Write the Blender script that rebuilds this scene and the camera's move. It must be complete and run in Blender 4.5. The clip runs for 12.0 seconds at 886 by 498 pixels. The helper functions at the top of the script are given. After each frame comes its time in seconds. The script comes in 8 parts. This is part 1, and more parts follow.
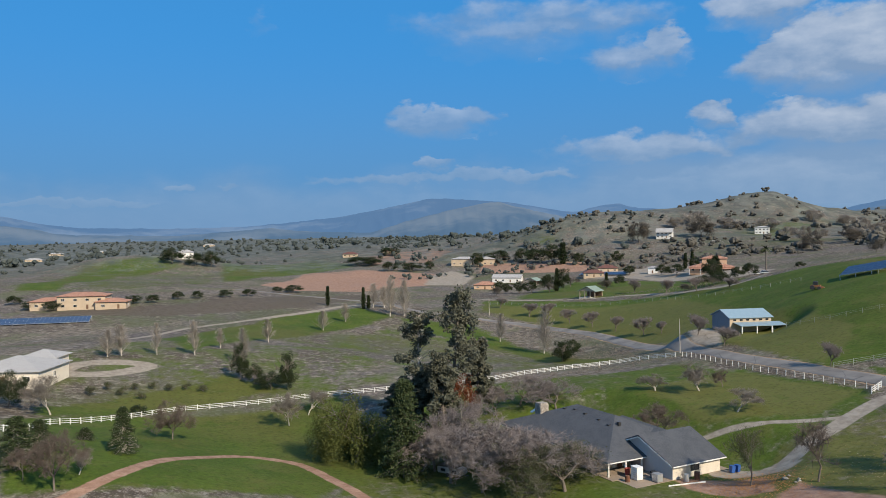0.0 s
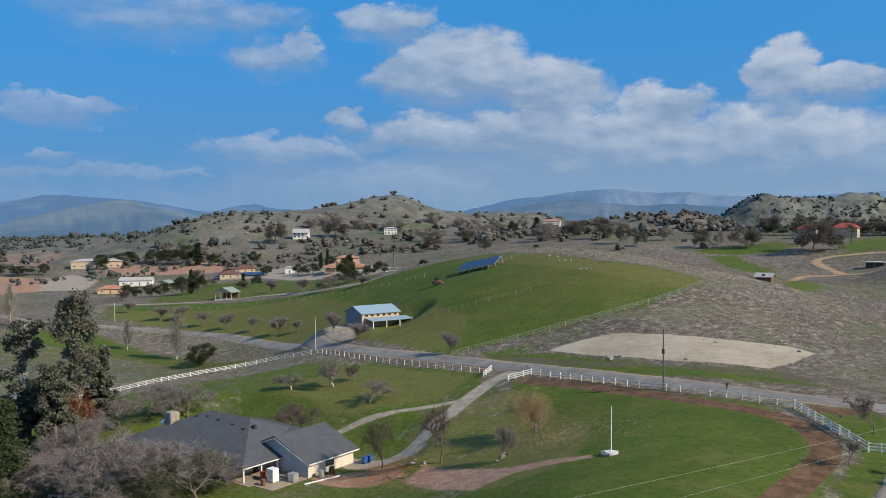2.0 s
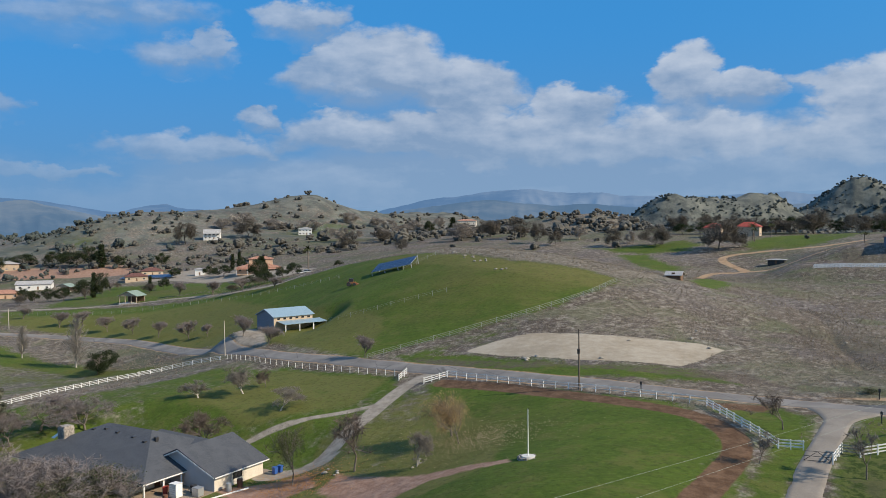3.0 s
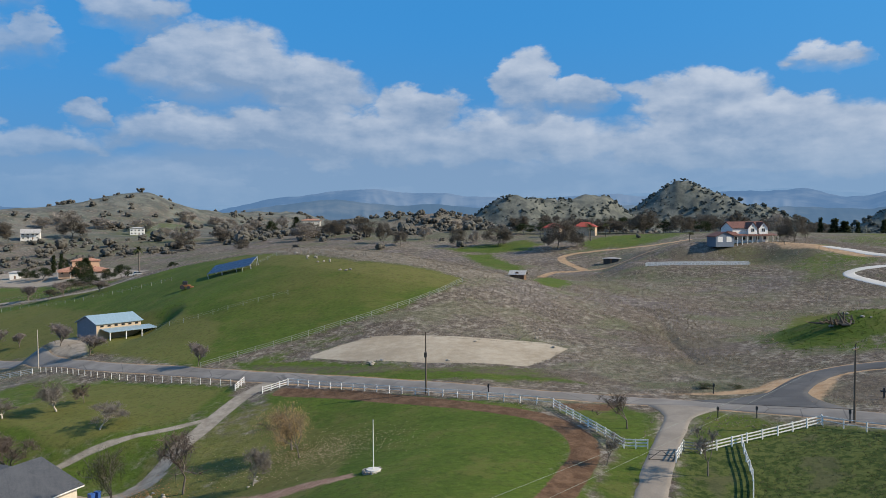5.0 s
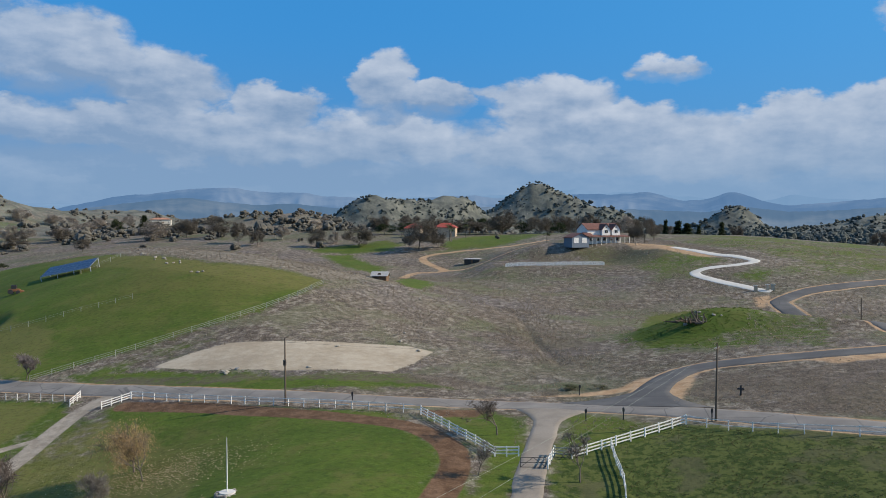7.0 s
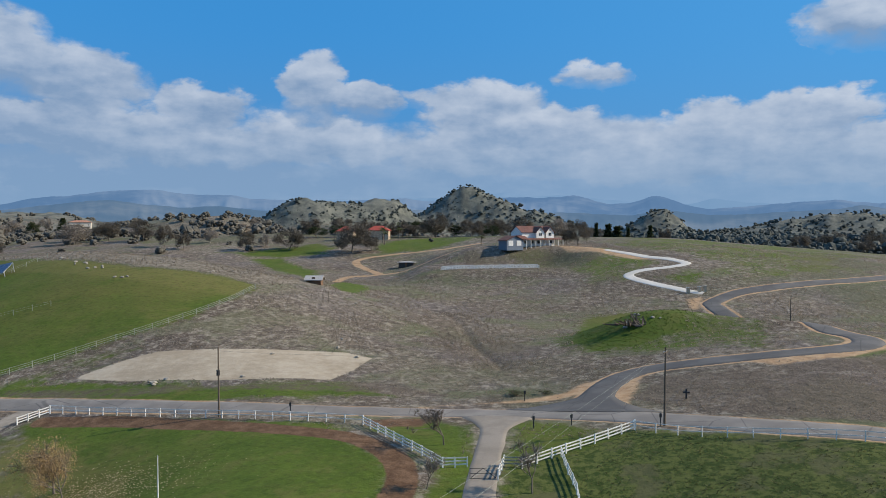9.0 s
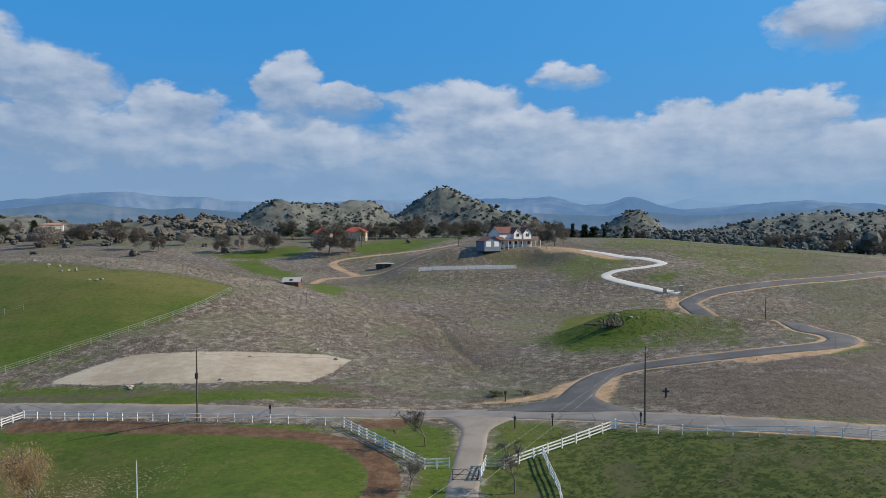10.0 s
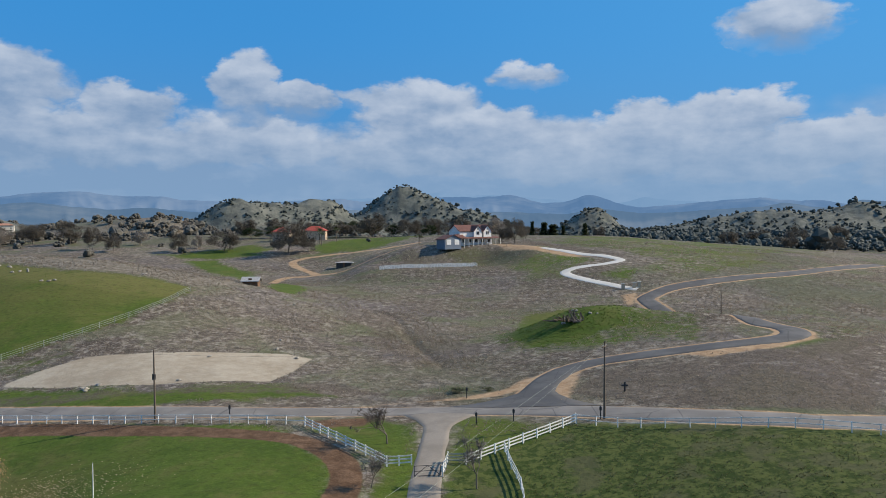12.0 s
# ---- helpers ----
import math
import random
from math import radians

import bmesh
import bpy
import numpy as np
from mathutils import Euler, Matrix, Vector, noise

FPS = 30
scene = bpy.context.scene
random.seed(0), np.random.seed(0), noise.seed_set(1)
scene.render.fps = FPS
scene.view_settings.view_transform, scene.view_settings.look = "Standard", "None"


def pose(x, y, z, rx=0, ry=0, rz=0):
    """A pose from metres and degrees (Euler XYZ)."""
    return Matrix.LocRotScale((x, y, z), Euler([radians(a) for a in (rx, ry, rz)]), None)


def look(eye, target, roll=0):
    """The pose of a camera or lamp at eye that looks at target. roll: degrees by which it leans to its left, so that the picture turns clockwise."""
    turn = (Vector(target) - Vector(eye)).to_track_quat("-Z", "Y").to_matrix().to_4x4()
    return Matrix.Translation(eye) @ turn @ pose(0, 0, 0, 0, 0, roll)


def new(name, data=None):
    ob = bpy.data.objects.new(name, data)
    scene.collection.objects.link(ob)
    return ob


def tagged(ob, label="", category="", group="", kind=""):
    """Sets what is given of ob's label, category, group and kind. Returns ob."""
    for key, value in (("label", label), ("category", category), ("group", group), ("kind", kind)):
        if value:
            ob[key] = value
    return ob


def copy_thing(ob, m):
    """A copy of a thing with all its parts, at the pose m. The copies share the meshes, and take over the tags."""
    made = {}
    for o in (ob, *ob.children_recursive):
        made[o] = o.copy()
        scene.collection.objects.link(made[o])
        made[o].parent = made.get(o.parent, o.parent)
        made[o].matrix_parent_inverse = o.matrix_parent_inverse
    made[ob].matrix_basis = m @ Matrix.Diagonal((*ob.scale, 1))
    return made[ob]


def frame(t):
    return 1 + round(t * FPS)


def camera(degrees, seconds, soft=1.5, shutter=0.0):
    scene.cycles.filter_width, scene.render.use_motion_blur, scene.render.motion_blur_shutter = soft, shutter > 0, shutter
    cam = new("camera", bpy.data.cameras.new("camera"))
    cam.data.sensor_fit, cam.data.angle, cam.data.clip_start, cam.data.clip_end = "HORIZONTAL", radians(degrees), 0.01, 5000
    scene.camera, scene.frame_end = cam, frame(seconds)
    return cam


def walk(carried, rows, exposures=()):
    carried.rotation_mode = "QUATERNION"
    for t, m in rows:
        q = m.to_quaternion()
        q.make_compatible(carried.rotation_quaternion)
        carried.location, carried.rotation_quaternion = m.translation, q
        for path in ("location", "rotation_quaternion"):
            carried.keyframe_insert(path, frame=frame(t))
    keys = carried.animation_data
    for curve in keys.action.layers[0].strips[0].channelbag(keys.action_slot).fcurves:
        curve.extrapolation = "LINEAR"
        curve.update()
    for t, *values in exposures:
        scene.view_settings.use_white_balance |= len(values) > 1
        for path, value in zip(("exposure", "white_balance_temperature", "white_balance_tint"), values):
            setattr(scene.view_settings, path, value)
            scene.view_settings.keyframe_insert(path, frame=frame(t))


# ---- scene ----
import itertools

# ---- camera ----
cam = camera(57.11, 12.0, soft=0.7)
PATH = [
    (0, (11.76, -21.53, 28.59), (-75.99, 26.39, 26.43), -0.60),
    (0.5, (11.35, -21.25, 28.47), (-66.09, 41.97, 26.16), -0.36),
    (1, (11.08, -21.02, 28.33), (-59.18, 50.10, 25.92), -0.29),
    (1.5, (10.45, -20.19, 28.16), (-53.84, 56.37, 25.73), -0.30),
    (2, (9.62, -18.88, 28.05), (-49.54, 61.71, 25.62), -0.35),
    (2.5, (8.74, -17.28, 28.07), (-45.97, 66.39, 25.58), -0.46),
    (3, (7.97, -15.60, 28.08), (-42.65, 70.61, 25.57), -0.54),
    (5, (5.36, -9.56, 27.94), (-28.14, 84.63, 25.26), -0.47),
    (5.5, (4.72, -8.02, 27.86), (-24.46, 87.59, 25.16), -0.39),
    (6, (4.15, -6.62, 27.80), (-20.80, 90.18, 25.10), -0.32),
    (6.5, (3.53, -5.28, 27.82), (-17.31, 92.49, 25.11), -0.24),
    (7, (2.89, -3.85, 27.81), (-13.93, 94.69, 25.10), -0.18),
    (7.5, (2.20, -2.61, 27.78), (-11.44, 96.42, 25.12), -0.15),
    (9.5, (0.10, -0.05, 27.76), (-6.85, 99.68, 25.46), -0.28),
    (10, (-0.12, -0.09, 27.70), (-5.54, 99.74, 25.47), -0.40),
    (10.5, (-0.29, -0.28, 27.61), (-4.31, 99.62, 25.40), -0.51),
    (11, (-0.33, -0.38, 27.53), (-3.21, 99.55, 25.28), -0.61),
    (11.5, (-0.30, -0.37, 27.55), (-2.08, 99.59, 25.21), -0.66),
    (12, (-0.15, -0.17, 27.48), (-0.71, 99.80, 25.05), -0.71),
]
walk(cam, [(t, look(eye, target, roll)) for t, eye, target, roll in PATH])

# ---- sun, sky and exposure ----
SUN_BEARING = 82.0   # degrees clockwise from +y
SUN_HEIGHT = 34.0
scene.view_settings.exposure = 0.2


def bearing_vector(bearing, height):
    b, h = radians(bearing), radians(height)
    return Vector((math.sin(b) * math.cos(h), math.cos(b) * math.cos(h), math.sin(h)))


sun = new("sun", bpy.data.lights.new("sun", "SUN"))
sun.data.energy, sun.data.angle, sun.data.color = 4.9, radians(0.6), (1.0, 0.855, 0.66)
sun.matrix_world = look(tuple(bearing_vector(SUN_BEARING, SUN_HEIGHT) * 200), (0, 0, 0))

# Clouds: bearing to the left of +y, height over the horizon, half width, half height (degrees), weight
CLOUDS_WEST = [
    (*(61.2, 8.14, 3.38, 0.95), 1.0), (*(62.0, 5.10, 1.39, 0.36), 0.7), (*(54.7, 14.30, 7.56, 1.51), 0.42),
    (*(47.8, 12.06, 3.18, 1.03), 0.5), (*(47.1, 5.71, 6.36, 1.03), 0.6), (*(74.0, 14.54, 0.56, 0.56), 0.1),
    (*(85.7, 2.34, 5.97, 0.40), 0.7), (*(59.9, 4.10, 10.34, 0.52), 0.55), (*(79.1, 3.50, 0.72, 0.28), 0.5), (*(75.8, 3.29, 0.87, 0.36), 0.5),
    (*(40.1, 14.60, 2.78, 1.19), 0.8), (*(46.0, 12.56, 1.19, 1.11), 0.8),
]
CLOUDS_NORTH = [
    (*(34.6, 11.47, 4.77, 2.39), 1.0), (*(38.1, 10.96, 3.58, 1.39), 0.9), (*(28.8, 9.78, 3.98, 2.07), 1.0),
    (*(21.4, 8.76, 2.78, 1.35), 0.9), (*(42.9, 7.91, 1.19, 0.64), 0.7), (*(34.6, 6.80, 7.16, 1.51), 0.8),
    (*(25.8, 6.09, 10.34, 2.19), 0.8), (*(13.72, 10.25, 2.07, 1.91), 1.0), (*(10.16, 9.39, 2.47, 1.03), 0.9),
    (*(20.8, 8.84, 1.99, 1.27), 0.8), (*(17.29, 5.99, 13.12, 2.19), 0.75), (*(1.76, 8.61, 3.98, 1.83), 1.0),
    (*(-2.76, 7.43, 3.38, 1.35), 0.95), (*(-5.85, 10.92, 2.31, 0.80), 0.7), (*(5.05, 9.69, 2.39, 0.64), 0.5),
]
CLOUDS_EAST = [
    (*(-13.62, 7.52, 2.78, 1.35), 1.0), (*(-19.77, 7.93, 3.58, 1.35), 1.0), (*(-16.56, 6.26, 5.97, 1.79), 0.9),
    (*(-22.5, 13.45, 3.18, 1.43), 0.9), (*(-25.8, 5.86, 3.38, 1.59), 1.0), (*(-4.35, 5.38, 16.70, 2.39), 0.75),
    (*(-19.41, 4.09, 16.70, 1.99), 0.7),
]


class Nodes:
    """A short way to write a node tree: every call adds a node and gives its first output."""

    def __init__(self, tree):
        self.tree = tree
        tree.nodes.clear()

    def add(self, kind, inputs=(), **settings):
        node = self.tree.nodes.new(kind)
        for key, value in settings.items():
            setattr(node, key, value)
        for key, value in (inputs.items() if isinstance(inputs, dict) else enumerate(inputs)):
            if isinstance(value, bpy.types.NodeSocket):
                self.tree.links.new(value, node.inputs[key])
            elif value is not None:
                node.inputs[key].default_value = value
        return node

    def math(self, operation, a, b=None, c=None, clamp=False):
        return self.add("ShaderNodeMath", (a, b, c), operation=operation, use_clamp=clamp).outputs[0]

    def mix(self, factor, a, b, kind="MIX"):
        node = self.add("ShaderNodeMix", {"Factor": factor}, data_type="RGBA", blend_type=kind)
        for value, place in ((a, 6), (b, 7)):
            if isinstance(value, bpy.types.NodeSocket):
                self.tree.links.new(value, node.inputs[place])
            else:
                node.inputs[place].default_value = (*value, 1)[:4]
        return node.outputs[2]

    def ramp(self, value, low, high):
        return self.add("ShaderNodeMapRange", {"Value": value, "From Min": low, "From Max": high}, interpolation_type="SMOOTHSTEP").outputs[0]

    def noise(self, vector, scale, detail=4.0, rough=0.55, kind="ShaderNodeTexNoise"):
        return self.add(kind, {"Vector": vector, "Scale": scale, "Detail": detail, "Roughness": rough}).outputs[0]


def make_sky():
    world = bpy.data.worlds.new("sky")
    scene.world = world
    world.use_nodes = True
    n = Nodes(world.node_tree)
    sky = n.add("ShaderNodeTexSky", sky_type="NISHITA", sun_disc=False, sun_elevation=radians(SUN_HEIGHT),
                sun_rotation=radians(SUN_BEARING), altitude=200, air_density=1.0, dust_density=0.6, ozone_density=2.0).outputs[0]
    way = n.add("ShaderNodeTexCoord").outputs["Generated"]
    x, y, z = n.add("ShaderNodeSeparateXYZ", (way,)).outputs
    bearing = n.math("DEGREES", n.math("ARCTAN2", n.math("MULTIPLY", x, -1.0), y))
    height = n.math("DEGREES", n.math("ARCSINE", z))
    wide = n.add("ShaderNodeCombineXYZ", (bearing, n.math("MULTIPLY", height, 1.7), 0.0)).outputs[0]
    puffs = n.noise(wide, 0.30, 7.0, 0.55)
    bulk = n.noise(wide, 0.11, 3.0, 0.5)
    # heaped outlines: the plan of the clouds is stirred at two sizes
    stir_x, stir_y, _ = n.add("ShaderNodeSeparateXYZ", (n.add("ShaderNodeTexNoise", {"Vector": wide, "Scale": 0.42, "Detail": 5.0, "Roughness": 0.55}).outputs["Color"],)).outputs
    bearing_in = n.math("ADD", bearing, n.math("MULTIPLY_ADD", stir_x, 4.2, -2.1))
    height_in = n.math("ADD", height, n.math("MULTIPLY_ADD", stir_y, 2.6, -0.95))
    thickness, weight_sum, lift_sum = None, 0.001, 0.0
    for b, h, rb, rh, weight in CLOUDS_WEST + CLOUDS_NORTH + CLOUDS_EAST:
        u = n.math("MULTIPLY_ADD", bearing_in, 1 / rb / 1.22, -b / rb / 1.22)
        v = n.math("MULTIPLY_ADD", height_in, 1 / rh / 1.18, -h / rh / 1.18)
        level = n.math("MAXIMUM", v, n.math("MULTIPLY", v, -0.7))   # flat soft foot, heaped top
        d = n.math("MULTIPLY_ADD", u, u, n.math("MULTIPLY", level, level))
        heap = n.math("MULTIPLY_ADD", d, -weight, weight)
        thickness = heap if thickness is None else n.math("MAXIMUM", thickness, heap)
        share = n.math("MAXIMUM", heap, 0.0)
        weight_sum = n.math("ADD", share, weight_sum)
        lift_sum = n.math("MULTIPLY_ADD", share, v, lift_sum)
    dense = n.math("ADD", n.math("MAXIMUM", thickness, -1.5), n.math("MULTIPLY_ADD", puffs, 0.9, -0.45))
    foot = n.math("DIVIDE", lift_sum, weight_sum)
    north = n.ramp(bearing, 62.0, 30.0)
    # the grey bank low in the north, and thin veils over it
    bank_top = n.math("MULTIPLY_ADD", bulk, 6.0, n.math("MULTIPLY_ADD", puffs, 2.0, n.math("MULTIPLY_ADD", north, 3.0, 0.2)))
    bank = n.math("MULTIPLY", n.ramp(n.math("SUBTRACT", bank_top, height), -0.8, 2.6), n.math("MULTIPLY_ADD", north, 0.42, 0.45))
    soft_edge = n.math("MULTIPLY_ADD", n.ramp(foot, -0.1, -0.8), 0.7, 0.42)   # crisp tops, trailing feet
    cover = n.math("MULTIPLY", n.math("MAXIMUM", n.math("MULTIPLY", n.ramp(n.math("DIVIDE", dense, soft_edge), -0.20, 1.05), n.math("MULTIPLY_ADD", north, 0.42, 0.58)), bank), 0.95)
    # unseen broken cloud overhead and behind, added to whiten the blue fill
    strewn = n.noise(way, 4.0, 5.0, 0.55)
    out_of_view = n.math("MAXIMUM", n.ramp(height, 18.0, 27.0), n.math("MAXIMUM", n.ramp(bearing, 98.0, 112.0), n.ramp(bearing, -36.0, -48.0)))
    cover = n.math("MAXIMUM", cover, n.math("MULTIPLY", n.math("MULTIPLY", out_of_view, n.ramp(strewn, 0.44, 0.58)), 0.9))
    nearer = n.add("ShaderNodeVectorMath", (wide, (-0.7, 1.2, 0)), operation="ADD").outputs[0]
    shade = n.math("SUBTRACT", puffs, n.noise(nearer, 0.30, 5.0, 0.55))
    streaks = n.noise(n.add("ShaderNodeCombineXYZ", (bearing, n.math("MULTIPLY", height, 4.0), 3.0)).outputs[0], 0.16, 5.0, 0.55)
    heaped = n.ramp(dense, -0.1, 0.5)
    lit = n.math("ADD", n.math("MULTIPLY_ADD", shade, 1.2, 0.22), n.math("MULTIPLY", n.math("MULTIPLY", foot, 0.45), heaped))
    lit = n.math("ADD", lit, n.math("ADD", n.math("MULTIPLY_ADD", streaks, 0.9, -0.45), n.math("MULTIPLY_ADD", n.ramp(bearing, 70.0, -25.0), 0.30, -0.08)), clamp=True)
    cloud = n.mix(lit, (0.285, 0.42, 0.635), (0.72, 0.80, 0.93))
    cloud = n.mix(1.0, cloud, (CLOUD_LIGHT,) * 3, "MULTIPLY")
    cloud = n.mix(n.math("MULTIPLY", n.ramp(height, 8.0, 1.0), 0.80), cloud, (0.30 * CLOUD_LIGHT, 0.46 * CLOUD_LIGHT, 0.68 * CLOUD_LIGHT))
    haze = n.ramp(height, 15.0, -3.0)
    clear = n.mix(0.75, n.mix(1.0, sky, SKY_TINT, "MULTIPLY"), (0.064 * CLOUD_LIGHT, 0.385 * CLOUD_LIGHT, 0.90 * CLOUD_LIGHT))
    clear = n.mix(n.math("MULTIPLY", haze, 0.85), clear, (0.165 * CLOUD_LIGHT, 0.33 * CLOUD_LIGHT, 0.60 * CLOUD_LIGHT))
    clear = n.mix(n.math("MULTIPLY", n.ramp(bearing, 20.0, -40.0), 0.40), clear, (0.15 * CLOUD_LIGHT, 0.52 * CLOUD_LIGHT, 1.0 * CLOUD_LIGHT))
    colour = n.mix(cover, clear, cloud)
    back = n.add("ShaderNodeBackground", (colour, SKY_STRENGTH)).outputs[0]
    n.add("ShaderNodeOutputWorld", (back,))


SKY_STRENGTH = 0.1
CLOUD_LIGHT = 7.0
SKY_TINT = (0.22, 0.56, 0.87)
make_sky()


# ---- the lie of the land ----
# Swells on rings round the paddocks, eleven to a ring from east to west; each ring is 1.3 times as wide as the last.
HUB = (2.0, -5.0)
SWELLS = [
    (-0.11, -0.01, 0.1, -1.26, -1.42, 1.05, 1.32, -0.21, -0.87, -0.41, -0.07),
    (0.45, -0.17, 0.29, 2.27, 0.77, -2.14, -3.87, -0.94, 0.07, -0.08, -0.05),
    (2.93, 0.86, -3.21, -5.11, 5.73, 2.64, 0.63, -0.43, -2.97, -2.81, -1.75),
    (1.12, 1.37, 5.45, -0.45, 3.81, -9.56, 0.81, -4.49, 2.16, 0.79, -8.54),
    (-3.57, 0.44, -2.96, -8.09, 11.76, -4, 4.32, -8.8, -3.08, 14.94, -3.49),
    (4.23, 9.88, 12.15, -6.17, 3.53, -19.56, 6.73, 13.27, -23.1, -0.91, 0.08),
    (-7.46, -7.52, -1.55, -16.42, 18.88, 16.06, -21.01, 5.83, 3.99, 5.53, 4.77),
    (4.29, 2.14, 9.12, -1.47, -2.05, 14.46, -16.87, -7.19, 3.69, -2.58, -0.01),
    (-2.25, -8.19, 8.97, -6.85, -19.82, 12.08, 3.88, -4.03, 0.07, -6.65, -4.46),
    (-0.98, 2.37, 12.51, 7.46, 4.58, 3.49, -13.64, -1.32, 12.25, 0.35, -3.79),
    (3.62, -1.45, -7.9, -0.35, 7.98, 0.74, -8.7, -14.2, -1.07, 3.26, -1.33),
    (2.5, -0.51, -2.64, 0.24, -2.65, 0.36, 10.31, -3.33, -5.35, 3.36, 1.7),
    (1.92, 0.98, 0.7, 1.76, -1.32, 1.8, 8.31, 0.51, -5.77, -2.14, 0.3),
    (1.28, -0.67, -2.71, -1.58, -0.7, 1.44, 3.92, 1.34, -2.96, -3.22, -1.21),
]
# Far hills: x, y, height, spread across and along the bearing, bearing
HILLS_WEST = [
    (-627, 751, 27.9, 36, 47, 40), (-676, 707, 21.2, 49, 58, 44), (-692, 619, 14.0, 53, 69, 48),
    (-694, 540, 18.1, 44, 52, 52), (-703, 495, 5.9, 31, 37, 55), (-610, 827, 16.8, 44, 52, 36),
    (-584, 964, 26.6, 72, 72, 31), (-800, 97, 17.9, 51, 36, 83),
]
HILLS_NEAR = [
    (30, 181, 5.1, 10, 8, -8), (44, 176, 1.4, 9, 7, -13), (55, 169, 1.2, 7, 5, -17), (59, 161, -0.2, 4, 3, -19),
    (72, 194, -2.2, 14, 9, -19), (65, 210, -2.4, 16, 10, -16), (54, 219, -1.2, 12, 9, -13),
]
HILLS_NORTH = [
    (-68, 1493, 56.8, 42, 42, 3), (-12, 1495, 25.0, 47, 47, 1), (-134, 1488, 49.2, 47, 47, 5), (-319, 1254, 41.3, 36, 36, 14), (-358, 1243, 25.5, 32, 32, 16),
    (-206, 1379, 54.3, 41, 41, 9), (-263, 1318, 48.3, 47, 47, 11), (50, 1444, 36.9, 60, 60, -2), (-243, 714, 14.9, 32, 25, 19), (-311, 730, 14.7, 44, 36, 23),
    (294, 1674, 55.9, 42, 42, -10), (674, 1776, 28.8, 79, 79, -21), (563, 1814, 18.4, 92, 92, -17),
    (778, 1733, 26.9, 79, 79, -24), (910, 1781, 61.8, 62, 62, -27),
]


# the dry crest behind the green hill
HILLS_CREST = [(-212, 277, 4.3, 28, 28, 0), (-190, 269, 2.3, 28, 28, 0), (-169, 261, 0.8, 28, 28, 0), (-150, 256, 5.3, 28, 28, 0),
               (-134, 253, 0.3, 28, 28, 0), (-120, 254, 0.6, 28, 28, 0), (-108, 256, 2.1, 28, 28, 0), (-97, 260, -1.8, 28, 28, 0)]


def craggy(x, y):
    """Spurs, gullies and knobs of the far hills."""
    far = np.hypot(x - HUB[0], y - HUB[1])
    z = 0 * far
    for k, (scale, size) in enumerate(((90, 3.4), (40, 2.0), (17, 1.1))):
        for j in range(3):
            th, ph = 0.9 * k + 2.1 * j + 0.4, 1.3 * k + 2.7 * j
            c, s = math.cos(th), math.sin(th)
            wave = np.sin((x * c + y * s) / scale * 3.14 + ph + 1.8 * np.sin((x * s - y * c) / scale * 1.7 + ph))
            z = z + size * (0.6 - np.abs(wave))
    return z * np.clip((far - 900) / 400, 0, 1) * np.clip((2400 - far) / 500, 0, 1)


def uneven(x, y):
    """Small swells and hollows that no survey would name; stronger on the open slopes."""
    far = np.hypot(x - HUB[0], y - HUB[1])
    z = 0 * far
    for k, (scale, size) in enumerate(((75, 1.3), (42, 0.55), (21, 0.24), (9, 0.12))):
        for j in range(4):
            th, ph = 1.7 * k + 1.57 * j + 0.3 * j * j, 2.3 * k + 0.9 * j
            c, s = math.cos(th), math.sin(th)
            z = z + size * 0.5 * np.sin((x * c + y * s) / scale * 3.14 + ph + 2 * np.sin((x * s - y * c) / scale / 1.7 + ph))
    return z * np.clip((far - 60) / 220, 0.12, 1.0) * 0.6


def height_at(x, y):
    """The ground's height over the plan; takes numbers or arrays."""
    x, y = np.asarray(x, float), np.asarray(y, float)
    q = np.sqrt(1 + (x * x + y * y) / 500**2)
    base, east, north = -7.19, -1.77, 4.9
    z = base + east * x / 100 / q + north * y / 100 / q + uneven(x, y)
    for k, row in enumerate(SWELLS):
        r = 45 * 1.3**k
        for j, rise in enumerate(row):
            a = radians(-40 + 15 * j)
            d = (x - HUB[0] + r * math.sin(a)) ** 2 + (y - HUB[1] - r * math.cos(a)) ** 2
            z = z + rise * np.exp(-d / (2 * (0.29 * r) ** 2))
    for hx, hy, rise, across, along, bearing in HILLS_NEAR + HILLS_CREST + HILLS_WEST + HILLS_NORTH:
        a = radians(bearing)
        u = ((x - hx) * math.cos(a) + (y - hy) * math.sin(a)) / across
        v = (-(x - hx) * math.sin(a) + (y - hy) * math.cos(a)) / along
        z = z + rise * np.exp(-(u * u + v * v) / 2)
    z = z + craggy(x, y) * np.clip((z - 12) / 25, 0.04, 1)
    for x0, x1, y0, y1, level, fade in PADS:
        out = np.hypot(np.maximum(np.maximum(x0 - x, x - x1), 0), np.maximum(np.maximum(y0 - y, y - y1), 0))
        t = np.clip(1 - out / fade, 0, 1)
        t = t * t * (3 - 2 * t)
        z = z * (1 - t) + (level - 0.03) * t
    return z


PADS = [(-127.0, -85.0, 64.5, 89.0, -12.5, 14.0)]   # levelled yards: x, y from and to, height, fade


def spot(x, y, lift=0.0):
    return Vector((x, y, float(height_at(x, y)) + lift))


FARM = (10.60, 371.6)
PADS.append((FARM[0] - 20.0, FARM[0] + 14.0, FARM[1] - 14.0, FARM[1] + 10.0, float(height_at(*FARM)) + 4.4, 44.0))
PADS.append((-168.0, -151.0, 165.0, 176.0, -2.1, 13.0))
PADS.append((-26.0, 12.0, 328.0, 341.0, 12.0, 26.0))


